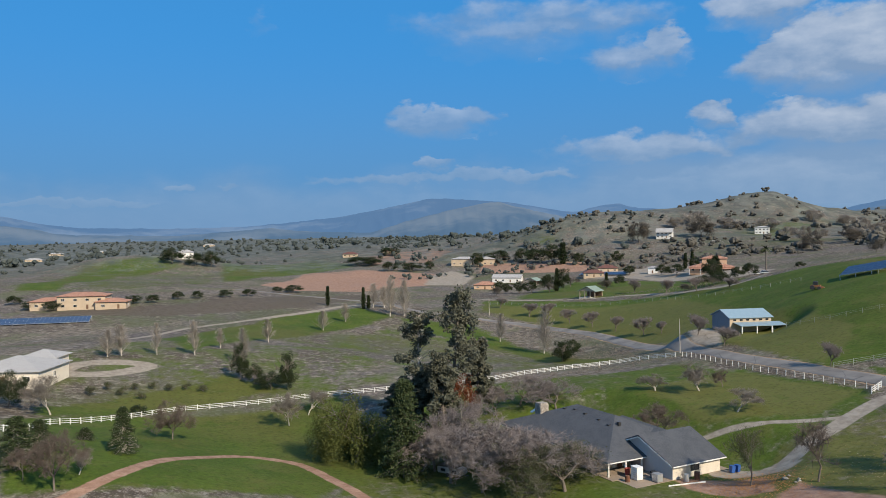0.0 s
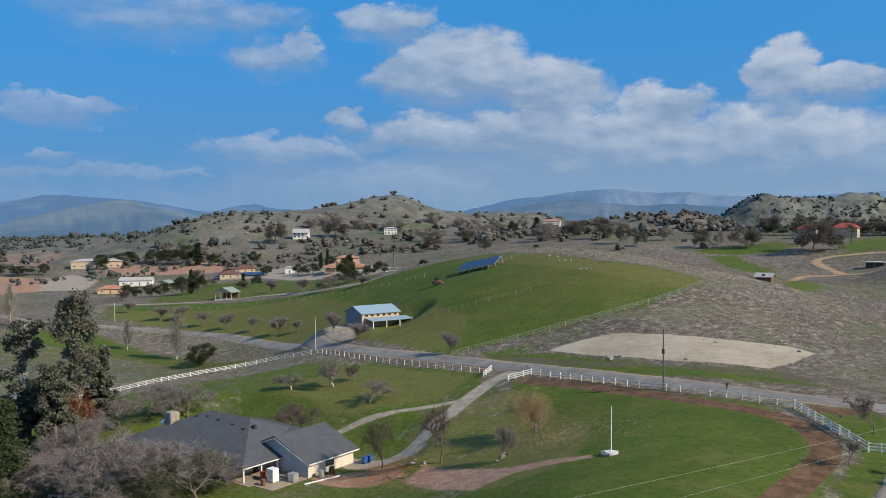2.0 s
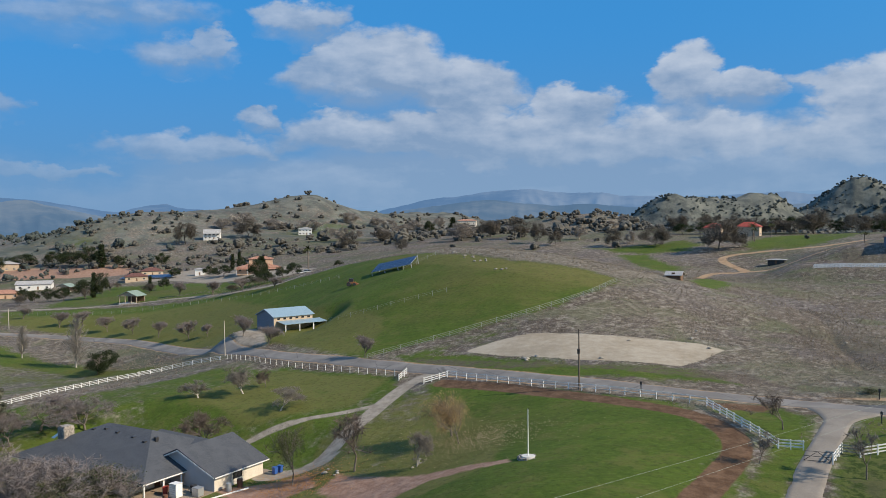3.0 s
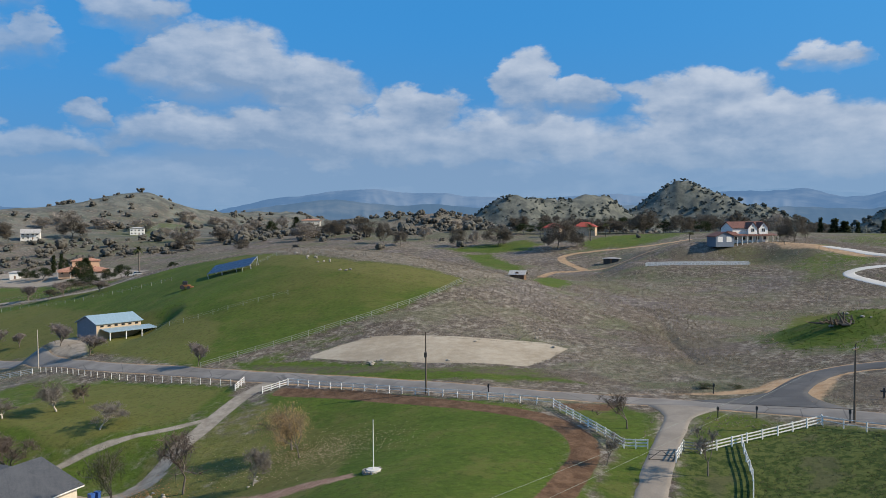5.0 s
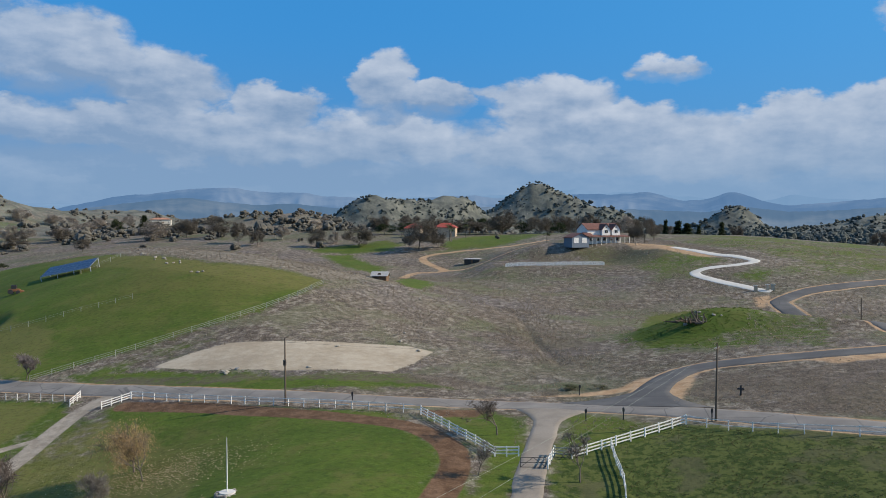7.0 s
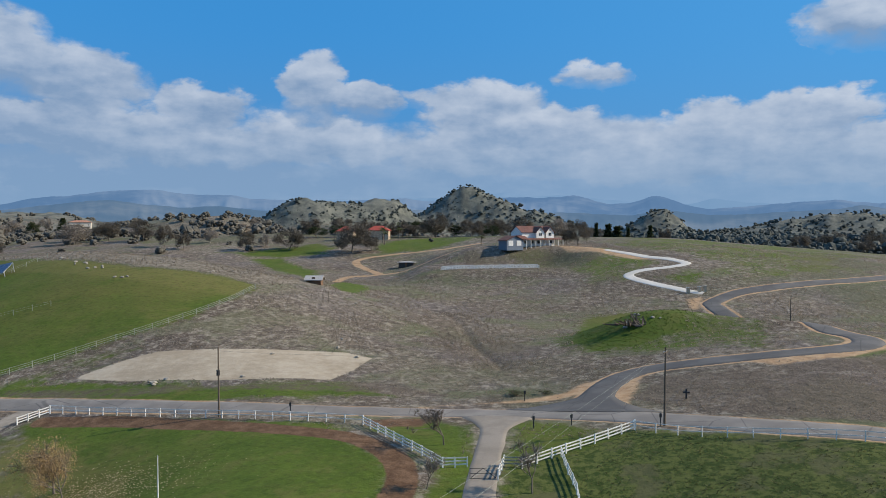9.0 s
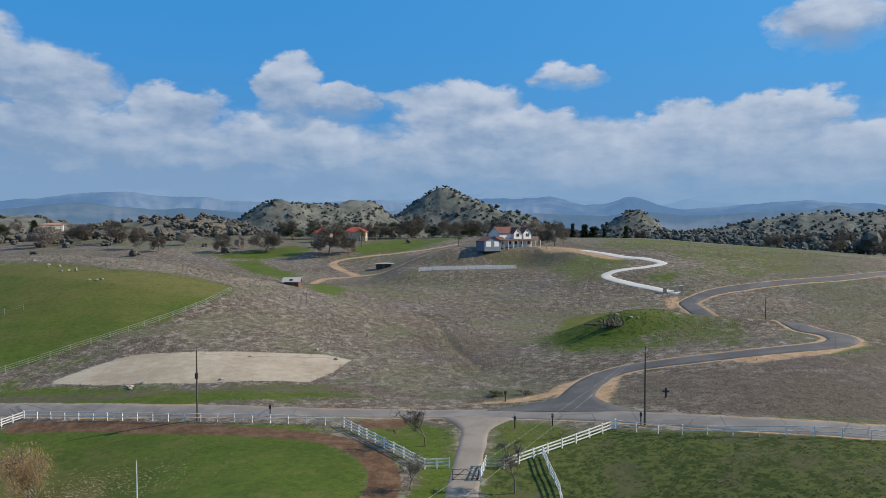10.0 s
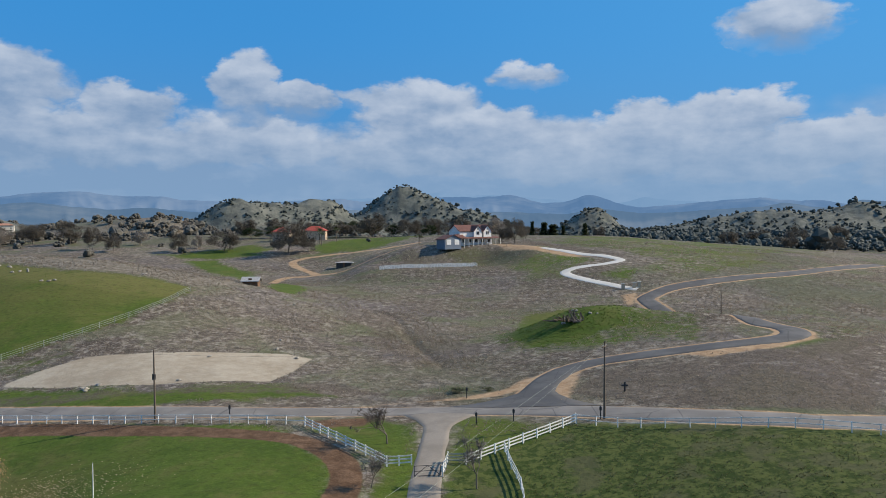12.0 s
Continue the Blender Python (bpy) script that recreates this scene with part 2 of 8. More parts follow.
# ---- materials ----
def material(name, build, **kw):
    m = bpy.data.materials.new(name)
    m.use_nodes = True
    n = Nodes(m.node_tree)
    out = build(n, **kw)
    n.add("ShaderNodeOutputMaterial", (out,))
    return m


def principled(n, colour, rough=0.8, metal=0.0, normal=None, **more):
    inputs = {"Base Color": colour if isinstance(colour, bpy.types.NodeSocket) else (*colour, 1), "Roughness": rough, "Metallic": metal}
    if normal is not None:
        inputs["Normal"] = normal
    inputs.update(more)
    return n.add("ShaderNodeBsdfPrincipled", inputs).outputs[0]


def bump(n, height, strength, distance):
    return n.add("ShaderNodeBump", {"Strength": strength, "Distance": distance, "Height": height}).outputs[0]


def worn(n, base, other, scale=1.0, fine=14.0, rough=0.8, metal=0.0, relief=0.02, amount=0.6):
    """A surface of one colour that drifts to another in blotches, with fine grain and relief."""
    at = n.add("ShaderNodeTexCoord").outputs["Object"]
    blot = n.ramp(n.noise(at, scale, 4.0), 0.35, 0.7)
    grain = n.noise(at, fine, 3.0)
    colour = n.mix(n.math("MULTIPLY", blot, amount), base, other)
    own = n.add("ShaderNodeObjectInfo").outputs["Random"]
    colour = n.mix(1.0, colour, n.add("ShaderNodeCombineColor", [n.math("ADD", n.math("MULTIPLY_ADD", grain, 0.5, 0.66), n.math("MULTIPLY", own, 0.14))] * 3).outputs[0], "MULTIPLY")
    return principled(n, colour, rough, metal, bump(n, grain, 0.5, relief))


def leafy(n, dark, light, scale=1.2, through_light=0.3):
    """Leaves or twigs: each clump its own shade, and a little light let through."""
    own = n.add("ShaderNodeNewGeometry").outputs["Random Per Island"]
    at = n.add("ShaderNodeTexCoord").outputs["Object"]
    patch = n.noise(at, scale, 2.0)
    colour = n.mix(n.math("ADD", n.math("MULTIPLY", own, 0.6), n.math("MULTIPLY_ADD", patch, 0.9, -0.25), clamp=True), dark, light)
    lit = principled(n, colour, 0.75, **{"Specular IOR Level": 0.25})
    if not through_light:
        return lit
    return n.add("ShaderNodeMixShader", (through_light, lit, n.add("ShaderNodeBsdfTranslucent", (colour,)).outputs[0])).outputs[0]


def ground_surface(n):
    at = n.add("ShaderNodeTexCoord").outputs["Object"]

    def share(name):
        return n.add("ShaderNodeAttribute", attribute_name=name).outputs["Fac"]

    broad = n.noise(at, 0.012, 4.0)
    patch = n.noise(at, 0.07, 5.0, 0.6)
    clump = n.noise(at, 0.55, 4.0, 0.65)
    tuft = n.noise(at, 2.6, 3.0, 0.6)
    # dry winter grass: straw, grey stalks, bare brown earth and some young green
    sweep = n.noise(at, 0.020, 4.0, 0.55)
    dry = n.mix(n.ramp(patch, 0.35, 0.65), (0.101, 0.078, 0.058), (0.162, 0.132, 0.101))
    dry = n.mix(n.math("MULTIPLY", n.ramp(sweep, 0.48, 0.62), 0.75), dry, (0.075, 0.056, 0.045))
    dry = n.mix(n.math("MULTIPLY", n.ramp(sweep, 0.50, 0.38), 0.6), dry, (0.202, 0.172, 0.134))
    dry = n.mix(n.math("MULTIPLY", n.ramp(clump, 0.42, 0.68), 0.8), dry, (0.062, 0.051, 0.042))
    dry = n.mix(n.math("MULTIPLY", n.ramp(tuft, 0.5, 0.66), 0.65), dry, (0.273, 0.235, 0.191))
    swathe = n.noise(n.add("ShaderNodeMapping", {"Vector": at, "Rotation": (0, 0, 0.5), "Scale": (0.75, 1.35, 1.0)}).outputs[0], 0.8, 5.0, 0.72)
    dry = n.mix(n.math("MULTIPLY", n.ramp(swathe, 0.52, 0.66), 0.6), dry, (0.058, 0.048, 0.043))
    dry = n.mix(n.math("MULTIPLY", n.ramp(swathe, 0.48, 0.34), 0.65), dry, (0.282, 0.255, 0.230))
    stalks = n.noise(at, 0.028, 5.0, 0.6)
    dry = n.mix(n.math("MULTIPLY", n.ramp(stalks, 0.50, 0.60), 0.55), dry, (0.130, 0.114, 0.113))
    dry = n.mix(n.math("MULTIPLY", n.ramp(n.math("MULTIPLY_ADD", clump, 0.4, stalks), 0.62, 0.50), 0.45), dry, (0.123, 0.133, 0.088))
    tussock = n.noise(n.add("ShaderNodeMapping", {"Vector": at, "Rotation": (0, 0, 0.3), "Scale": (1.0, 0.7, 1.0)}).outputs[0], 0.55, 6.0, 0.75)
    dry = n.mix(n.math("MULTIPLY", n.ramp(tussock, 0.52, 0.60), 0.62), dry, (0.062, 0.054, 0.042))
    dry = n.mix(n.math("MULTIPLY", n.ramp(tussock, 0.48, 0.38), 0.58), dry, (0.36, 0.325, 0.268))
    dry = n.mix(n.math("MULTIPLY", n.ramp(n.noise(at, 0.035, 5.0, 0.65), 0.52, 0.62), 0.5), dry, (0.105, 0.118, 0.052))
    young = n.math("MULTIPLY", n.ramp(n.math("ADD", broad, n.math("MULTIPLY_ADD", patch, 0.5, -0.25)), 0.46, 0.66), 0.55)
    dry = n.mix(young, dry, (0.081, 0.096, 0.046))
    straw = n.mix(n.ramp(swathe, 0.40, 0.58), (0.273, 0.238, 0.196), (0.106, 0.087, 0.068))
    dry = n.mix(n.math("MULTIPLY", n.ramp(n.math("MULTIPLY_ADD", patch, 0.8, share("straw")), 0.55, 1.15), 0.8), dry, straw)
    brown = n.mix(n.ramp(clump, 0.4, 0.7), (0.112, 0.089, 0.069), (0.073, 0.058, 0.045))
    brown = n.mix(n.math("MULTIPLY", n.ramp(tuft, 0.5, 0.7), 0.55), brown, (0.202, 0.178, 0.150))
    # green pasture, uneven, browner where it is grazed or thin
    green = n.mix(n.ramp(patch, 0.3, 0.7), (0.054, 0.086, 0.012), (0.076, 0.113, 0.016))
    green = n.mix(n.math("MULTIPLY", n.ramp(clump, 0.45, 0.75), 0.45), green, (0.092, 0.097, 0.024))
    green = n.mix(n.math("MULTIPLY", n.ramp(broad, 0.48, 0.64), 0.6), green, (0.108, 0.095, 0.032))
    green = n.mix(n.math("MULTIPLY", n.ramp(tuft, 0.55, 0.8), 0.4), green, (0.036, 0.055, 0.008))
    mottle = n.noise(at, 0.16, 5.0, 0.66)
    green = n.mix(n.math("MULTIPLY", n.ramp(mottle, 0.50, 0.66), 0.6), green, (0.112, 0.114, 0.032))
    green = n.mix(n.math("MULTIPLY", n.ramp(mottle, 0.45, 0.32), 0.5), green, (0.047, 0.083, 0.009))
    sere = n.mix(n.ramp(mottle, 0.4, 0.65), (0.148, 0.134, 0.047), (0.102, 0.106, 0.029))
    green = n.mix(n.math("MULTIPLY", n.ramp(n.math("MULTIPLY_ADD", mottle, 1.0, share("sere")), 0.85, 1.25), 0.8), green, sere)
    flecks = n.noise(at, 1.1, 5.0, 0.7)
    green = n.mix(n.math("MULTIPLY", n.ramp(flecks, 0.50, 0.68), 0.5), green, (0.025, 0.045, 0.007))
    green = n.mix(n.math("MULTIPLY", n.ramp(flecks, 0.48, 0.34), 0.45), green, (0.101, 0.142, 0.024))
    rank = n.mix(n.ramp(n.math("MULTIPLY_ADD", flecks, 0.6, n.math("MULTIPLY", clump, 0.4)), 0.42, 0.58), (0.024, 0.042, 0.009), (0.088, 0.104, 0.030))
    rank = n.mix(n.math("MULTIPLY", n.ramp(mottle, 0.52, 0.62), 0.6), rank, (0.088, 0.082, 0.048))
    green = n.mix(n.math("MULTIPLY", n.ramp(n.math("MULTIPLY_ADD", patch, 0.6, share("rank")), 0.6, 1.0), 0.85), green, rank)
    ragged = n.math("MULTIPLY_ADD", clump, 0.5, n.math("MULTIPLY_ADD", patch, 0.5, -0.5))

    def edge(name, rag=0.9):
        return n.ramp(n.math("MULTIPLY_ADD", ragged, rag, share(name)), 0.35, 0.65)

    colour = n.mix(edge("lush", 1.3), dry, green)
    colour = n.mix(n.math("MULTIPLY", edge("brown", 1.2), 0.85), colour, brown)
    soil = n.mix(n.ramp(clump, 0.35, 0.7), (0.27, 0.16, 0.112), (0.38, 0.245, 0.178))
    soil = n.mix(n.math("MULTIPLY", n.ramp(tuft, 0.5, 0.8), 0.4), soil, (0.19, 0.10, 0.068))
    clay = n.mix(n.ramp(clump, 0.35, 0.7), (0.090, 0.052, 0.030), (0.160, 0.098, 0.060))
    colour = n.mix(edge("soil", 1.0), colour, soil)
    sand = n.mix(n.ramp(n.math("MULTIPLY_ADD", clump, 0.4, n.math("MULTIPLY", patch, 0.6)), 0.35, 0.62), (0.29, 0.243, 0.180), (0.40, 0.350, 0.275))
    sand = n.mix(n.math("MULTIPLY", n.ramp(tuft, 0.5, 0.8), 0.12), sand, (0.38, 0.31, 0.22))
    colour = n.mix(edge("clay", 0.9), colour, clay)
    tan = n.mix(n.ramp(clump, 0.35, 0.7), (0.33, 0.215, 0.125), (0.42, 0.30, 0.19))
    colour = n.mix(edge("tan", 0.9), colour, tan)
    colour = n.mix(edge("sand", 0.35), colour, sand)
    gravel = n.mix(n.ramp(clump, 0.3, 0.7), (0.235, 0.200, 0.160), (0.34, 0.300, 0.248))
    colour = n.mix(edge("gravel", 0.5), colour, gravel)
    scrub = n.noise(at, 0.055, 4.0, 0.65)
    # far scrub, with a grey-blue tint that paints haze into its colour
    brush = n.mix(n.ramp(scrub, 0.40, 0.62), (0.074, 0.086, 0.082), (0.152, 0.162, 0.142))
    colour = n.mix(n.math("MULTIPLY", edge("brush", 1.2), 0.9), colour, brush)
    relief = n.math("MULTIPLY_ADD", tuft, 0.35, clump)
    return principled(n, colour, 0.95, normal=bump(n, relief, n.math("MULTIPLY_ADD", n.math("MAXIMUM", share("lush"), n.math("MAXIMUM", share("sand"), share("gravel"))), -0.6, 0.85), 0.45), **{"Specular IOR Level": 0.15})


def asphalt(n, base, light):
    at = n.add("ShaderNodeTexCoord").outputs["Object"]
    blot = n.ramp(n.noise(at, 0.18, 5.0), 0.35, 0.7)
    grain = n.noise(at, 9.0, 3.0)
    colour = n.mix(blot, base, light)
    crack = n.add("ShaderNodeTexVoronoi", {"Vector": at, "Scale": 0.12}, feature="DISTANCE_TO_EDGE").outputs[0]
    colour = n.mix(n.math("MULTIPLY", n.ramp(crack, 0.012, 0.004), 0.5), colour, (0.03, 0.03, 0.03))
    colour = n.mix(n.math("MULTIPLY", grain, 0.2), colour, (0.06, 0.06, 0.065))
    return principled(n, colour, 0.85, normal=bump(n, grain, 0.4, 0.02))


M_GROUND = material("ground", ground_surface)
M_ROAD = material("old_asphalt", asphalt, base=(0.165, 0.150, 0.134), light=(0.245, 0.225, 0.202))
M_NEWROAD = material("new_asphalt", asphalt, base=(0.068, 0.066, 0.066), light=(0.118, 0.114, 0.110))
M_GRAVEL = material("gravel", worn, base=(0.215, 0.187, 0.155), other=(0.30, 0.265, 0.225), scale=0.3, fine=6.0, rough=0.95)
M_CONCRETE = material("pale_concrete", worn, base=(0.56, 0.54, 0.50), other=(0.46, 0.44, 0.40), scale=0.2, fine=3.0)
M_TRACK = material("track_earth", worn, base=(0.235, 0.115, 0.065), other=(0.30, 0.165, 0.10), scale=0.3, fine=3.0, rough=0.95)
M_WHITE = material("white_paint", worn, base=(0.78, 0.78, 0.76), other=(0.60, 0.59, 0.55), scale=2.0, fine=20.0, rough=0.5)
M_POLE = material("weathered_wood", worn, base=(0.10, 0.075, 0.055), other=(0.16, 0.13, 0.10), scale=1.0, fine=18.0)
M_STEEL = material("grey_steel", worn, base=(0.52, 0.53, 0.54), other=(0.40, 0.41, 0.42), scale=1.0, fine=18.0, rough=0.45, metal=0.6)
M_DARK = material("dark_metal", worn, base=(0.03, 0.03, 0.032), other=(0.06, 0.055, 0.05), scale=2.0, fine=12.0, rough=0.5)


# ---- building blocks ----
def mesh_object(name, verts, faces, mat, parent=None, smooth=False):
    me = bpy.data.meshes.new(name)
    me.from_pydata([tuple(v) for v in verts], [], faces)
    me.materials.append(mat)
    if smooth:
        me.polygons.foreach_set("use_smooth", [True] * len(me.polygons))
    ob = new(name, me)
    ob.parent = parent
    return ob


def curve_through(points, step=2.0):
    """Points a step apart on a smooth line through the given plan points."""
    p = [np.array(q, float) for q in points]
    p = [2 * p[0] - p[1], *p, 2 * p[-1] - p[-2]]
    out = []
    for a, b, c, d in zip(p, p[1:], p[2:], p[3:]):
        k = max(2, int(np.linalg.norm(c - b) / step))
        for i in range(k):
            s = i / k
            out.append(0.5 * (2 * b + (c - a) * s + (2 * a - 5 * b + 4 * c - d) * s * s + (3 * b - a - 3 * c + d) * s**3))
    out.append(p[-2])
    return np.array(out)


def inside(poly, x, y):
    """Signed distance in metres to a plan polygon, positive inside."""
    poly = np.array(poly, float)
    best = np.full(x.shape, 1e9)
    odd = np.zeros(x.shape, bool)
    for (ax, ay), (bx, by) in zip(poly, np.roll(poly, -1, 0)):
        ex, ey = bx - ax, by - ay
        s = np.clip(((x - ax) * ex + (y - ay) * ey) / (ex * ex + ey * ey + 1e-9), 0, 1)
        best = np.minimum(best, np.hypot(x - ax - s * ex, y - ay - s * ey))
        odd ^= ((ay > y) != (by > y)) & (x < ex * (y - ay) / (ey + 1e-12) + ax)
    return np.where(odd, best, -best)


def away(line, x, y):
    """Distance in metres from a plan line."""
    best = np.full(x.shape, 1e9)
    for (ax, ay), (bx, by) in zip(line, line[1:]):
        ex, ey = bx - ax, by - ay
        s = np.clip(((x - ax) * ex + (y - ay) * ey) / (ex * ex + ey * ey + 1e-9), 0, 1)
        best = np.minimum(best, np.hypot(x - ax - s * ex, y - ay - s * ey))
    return best


# ---- roads, drives and tracks: plan lines ----
ROAD = curve_through([(-474.2, 102.9), (-404.8, 158.0), (-356.5, 162.7), (-319.2, 180.6), (-281.9, 190.1), (-236.6, 184.5), (-185.0, 164.5),
                      (-160.0, 153.2), (-134.2, 142.9), (-114.0, 138.0), (-97.1, 133.8), (-81.5, 129.8), (-67.5, 126.4), (-54.6, 123.1), (-43.4, 120.9),
                      (-33.2, 119.4), (-24.8, 119.1), (-16.5, 119.4), (-8.2, 119.4), (0.2, 118.6), (8.3, 116.2), (15.9, 112.4), (22.8, 107.9),
                      (29.1, 103.8), (35.1, 100.3), (41.0, 97.7), (51.4, 95.7), (100.0, 98.0), (180.0, 80.0)], 2.5)
SIDE_ROAD = curve_through([(10.2, 117.0), (12.7, 123.6), (14.9, 130.7), (18.1, 137.2), (22.2, 141.2), (26.2, 142.3), (30.1, 142.0), (39.6, 140.9), (49.6, 141.1),
                           (55.9, 142.2), (59.7, 143.8), (62.5, 146.9), (63.6, 150.8), (63.2, 155.2), (61.8, 160.0), (61.2, 168.0), (63.0, 187.0), (63.0, 209.0), (60.2, 241.8), (61.7, 250.9), (74.2, 263.2),
                           (96.4, 274.3), (121.1, 287.9), (146.5, 307.6), (187.3, 352.4)], 2.0)
ENTRY = curve_through([(-3.0, 67.8), (-3.0, 86.6), (-2.8, 92.5), (-2.4, 99.8), (-2.1, 105.1), (-1.7, 111.5), (-1.2, 117.2)], 1.5)
HOUSE_DRIVE = curve_through([(-78.6, 127.0), (-80.2, 120.9), (-80.0, 113.5), (-79.1, 103.9), (-79.4, 96.8), (-79.9, 91.2), (-82.2, 86.7), (-85.0, 83.6)], 1.5)
DRIVE_LOOP = curve_through([(-79.6, 111.0), (-82.8, 108.1), (-86.1, 105.4), (-91.3, 101.9), (-96.3, 98.1), (-100.2, 93.4)], 1.5)
WHITE_DRIVE = curve_through([(61.4, 262.9), (56.7, 266.6), (49.6, 278.3), (43.8, 288.4), (42.4, 295.3), (47.3, 300.0), (58.1, 302.1),
                             (64.7, 305.8), (62.5, 313.8), (53.7, 326.5), (40.1, 345.3)], 1.5)
TRACK = curve_through([(-72.8, 121.2), (-60.0, 118.6), (-48.0, 114.8), (-38.0, 111.6), (-30.3, 109.0), (-22.2, 106.0), (-17.9, 102.9), (-14.4, 98.6), (-12.4, 94.1), (-11.8, 89.0), (-12.0, 84.5), (-12.8, 70.9)], 1.5)
OVAL = curve_through([(-110.2, -18.07), (-113.9, -12.89), (-121.8, -5.12), (-134.0, 4.69), (-144.3, 18.09), (-138.8, 27.5), (-124.7, 29.6), (-113.0, 30.7), (-101.8, 30.7)], 1.5)

HILL_LANE = curve_through([(-391.2, 223.7), (-339.8, 234.7), (-301.6, 253.0), (-254.2, 249.8), (-224.5, 249.6), (-221.7, 265.0)], 3.0)
WEST_LANE = curve_through([(-307.9, 20.6), (-330.7, 45.4), (-345.8, 77.7), (-358.6, 108.6), (-378.0, 143.0), (-374.7, 167.4)], 3.0)
FARM_TRACK = curve_through([(-65.7, 266.6), (-71.4, 349.5), (-58.2, 358.7), (-74.9, 394.3), (-75.7, 414.0), (-56.7, 423.6), (-27.9, 433.9), (-13.01, 441.9)], 3.0)
BARN_TRACK = curve_through([(-58.2, 358.7), (-38.7, 363.7), (-23.9, 369.7), (-14.24, 388.4), (-6.34, 404.1), (17.60, 376.5), (39.9, 343.5)], 3.0)
CIRCLE_DRIVE = curve_through([(-219.5, -9.68), (-230.0, -2.84), (-231.3, 7.39), (-227.7, 14.65), (-222.9, 9.95), (-219.4, 0.37), (-219.6, -7.70)], 2.0)
GULLY = curve_through([(-22.6, 233.4), (-16.20, 226.3), (-11.79, 209.2), (-8.07, 184.3), (-0.91, 157.6)], 2.0)

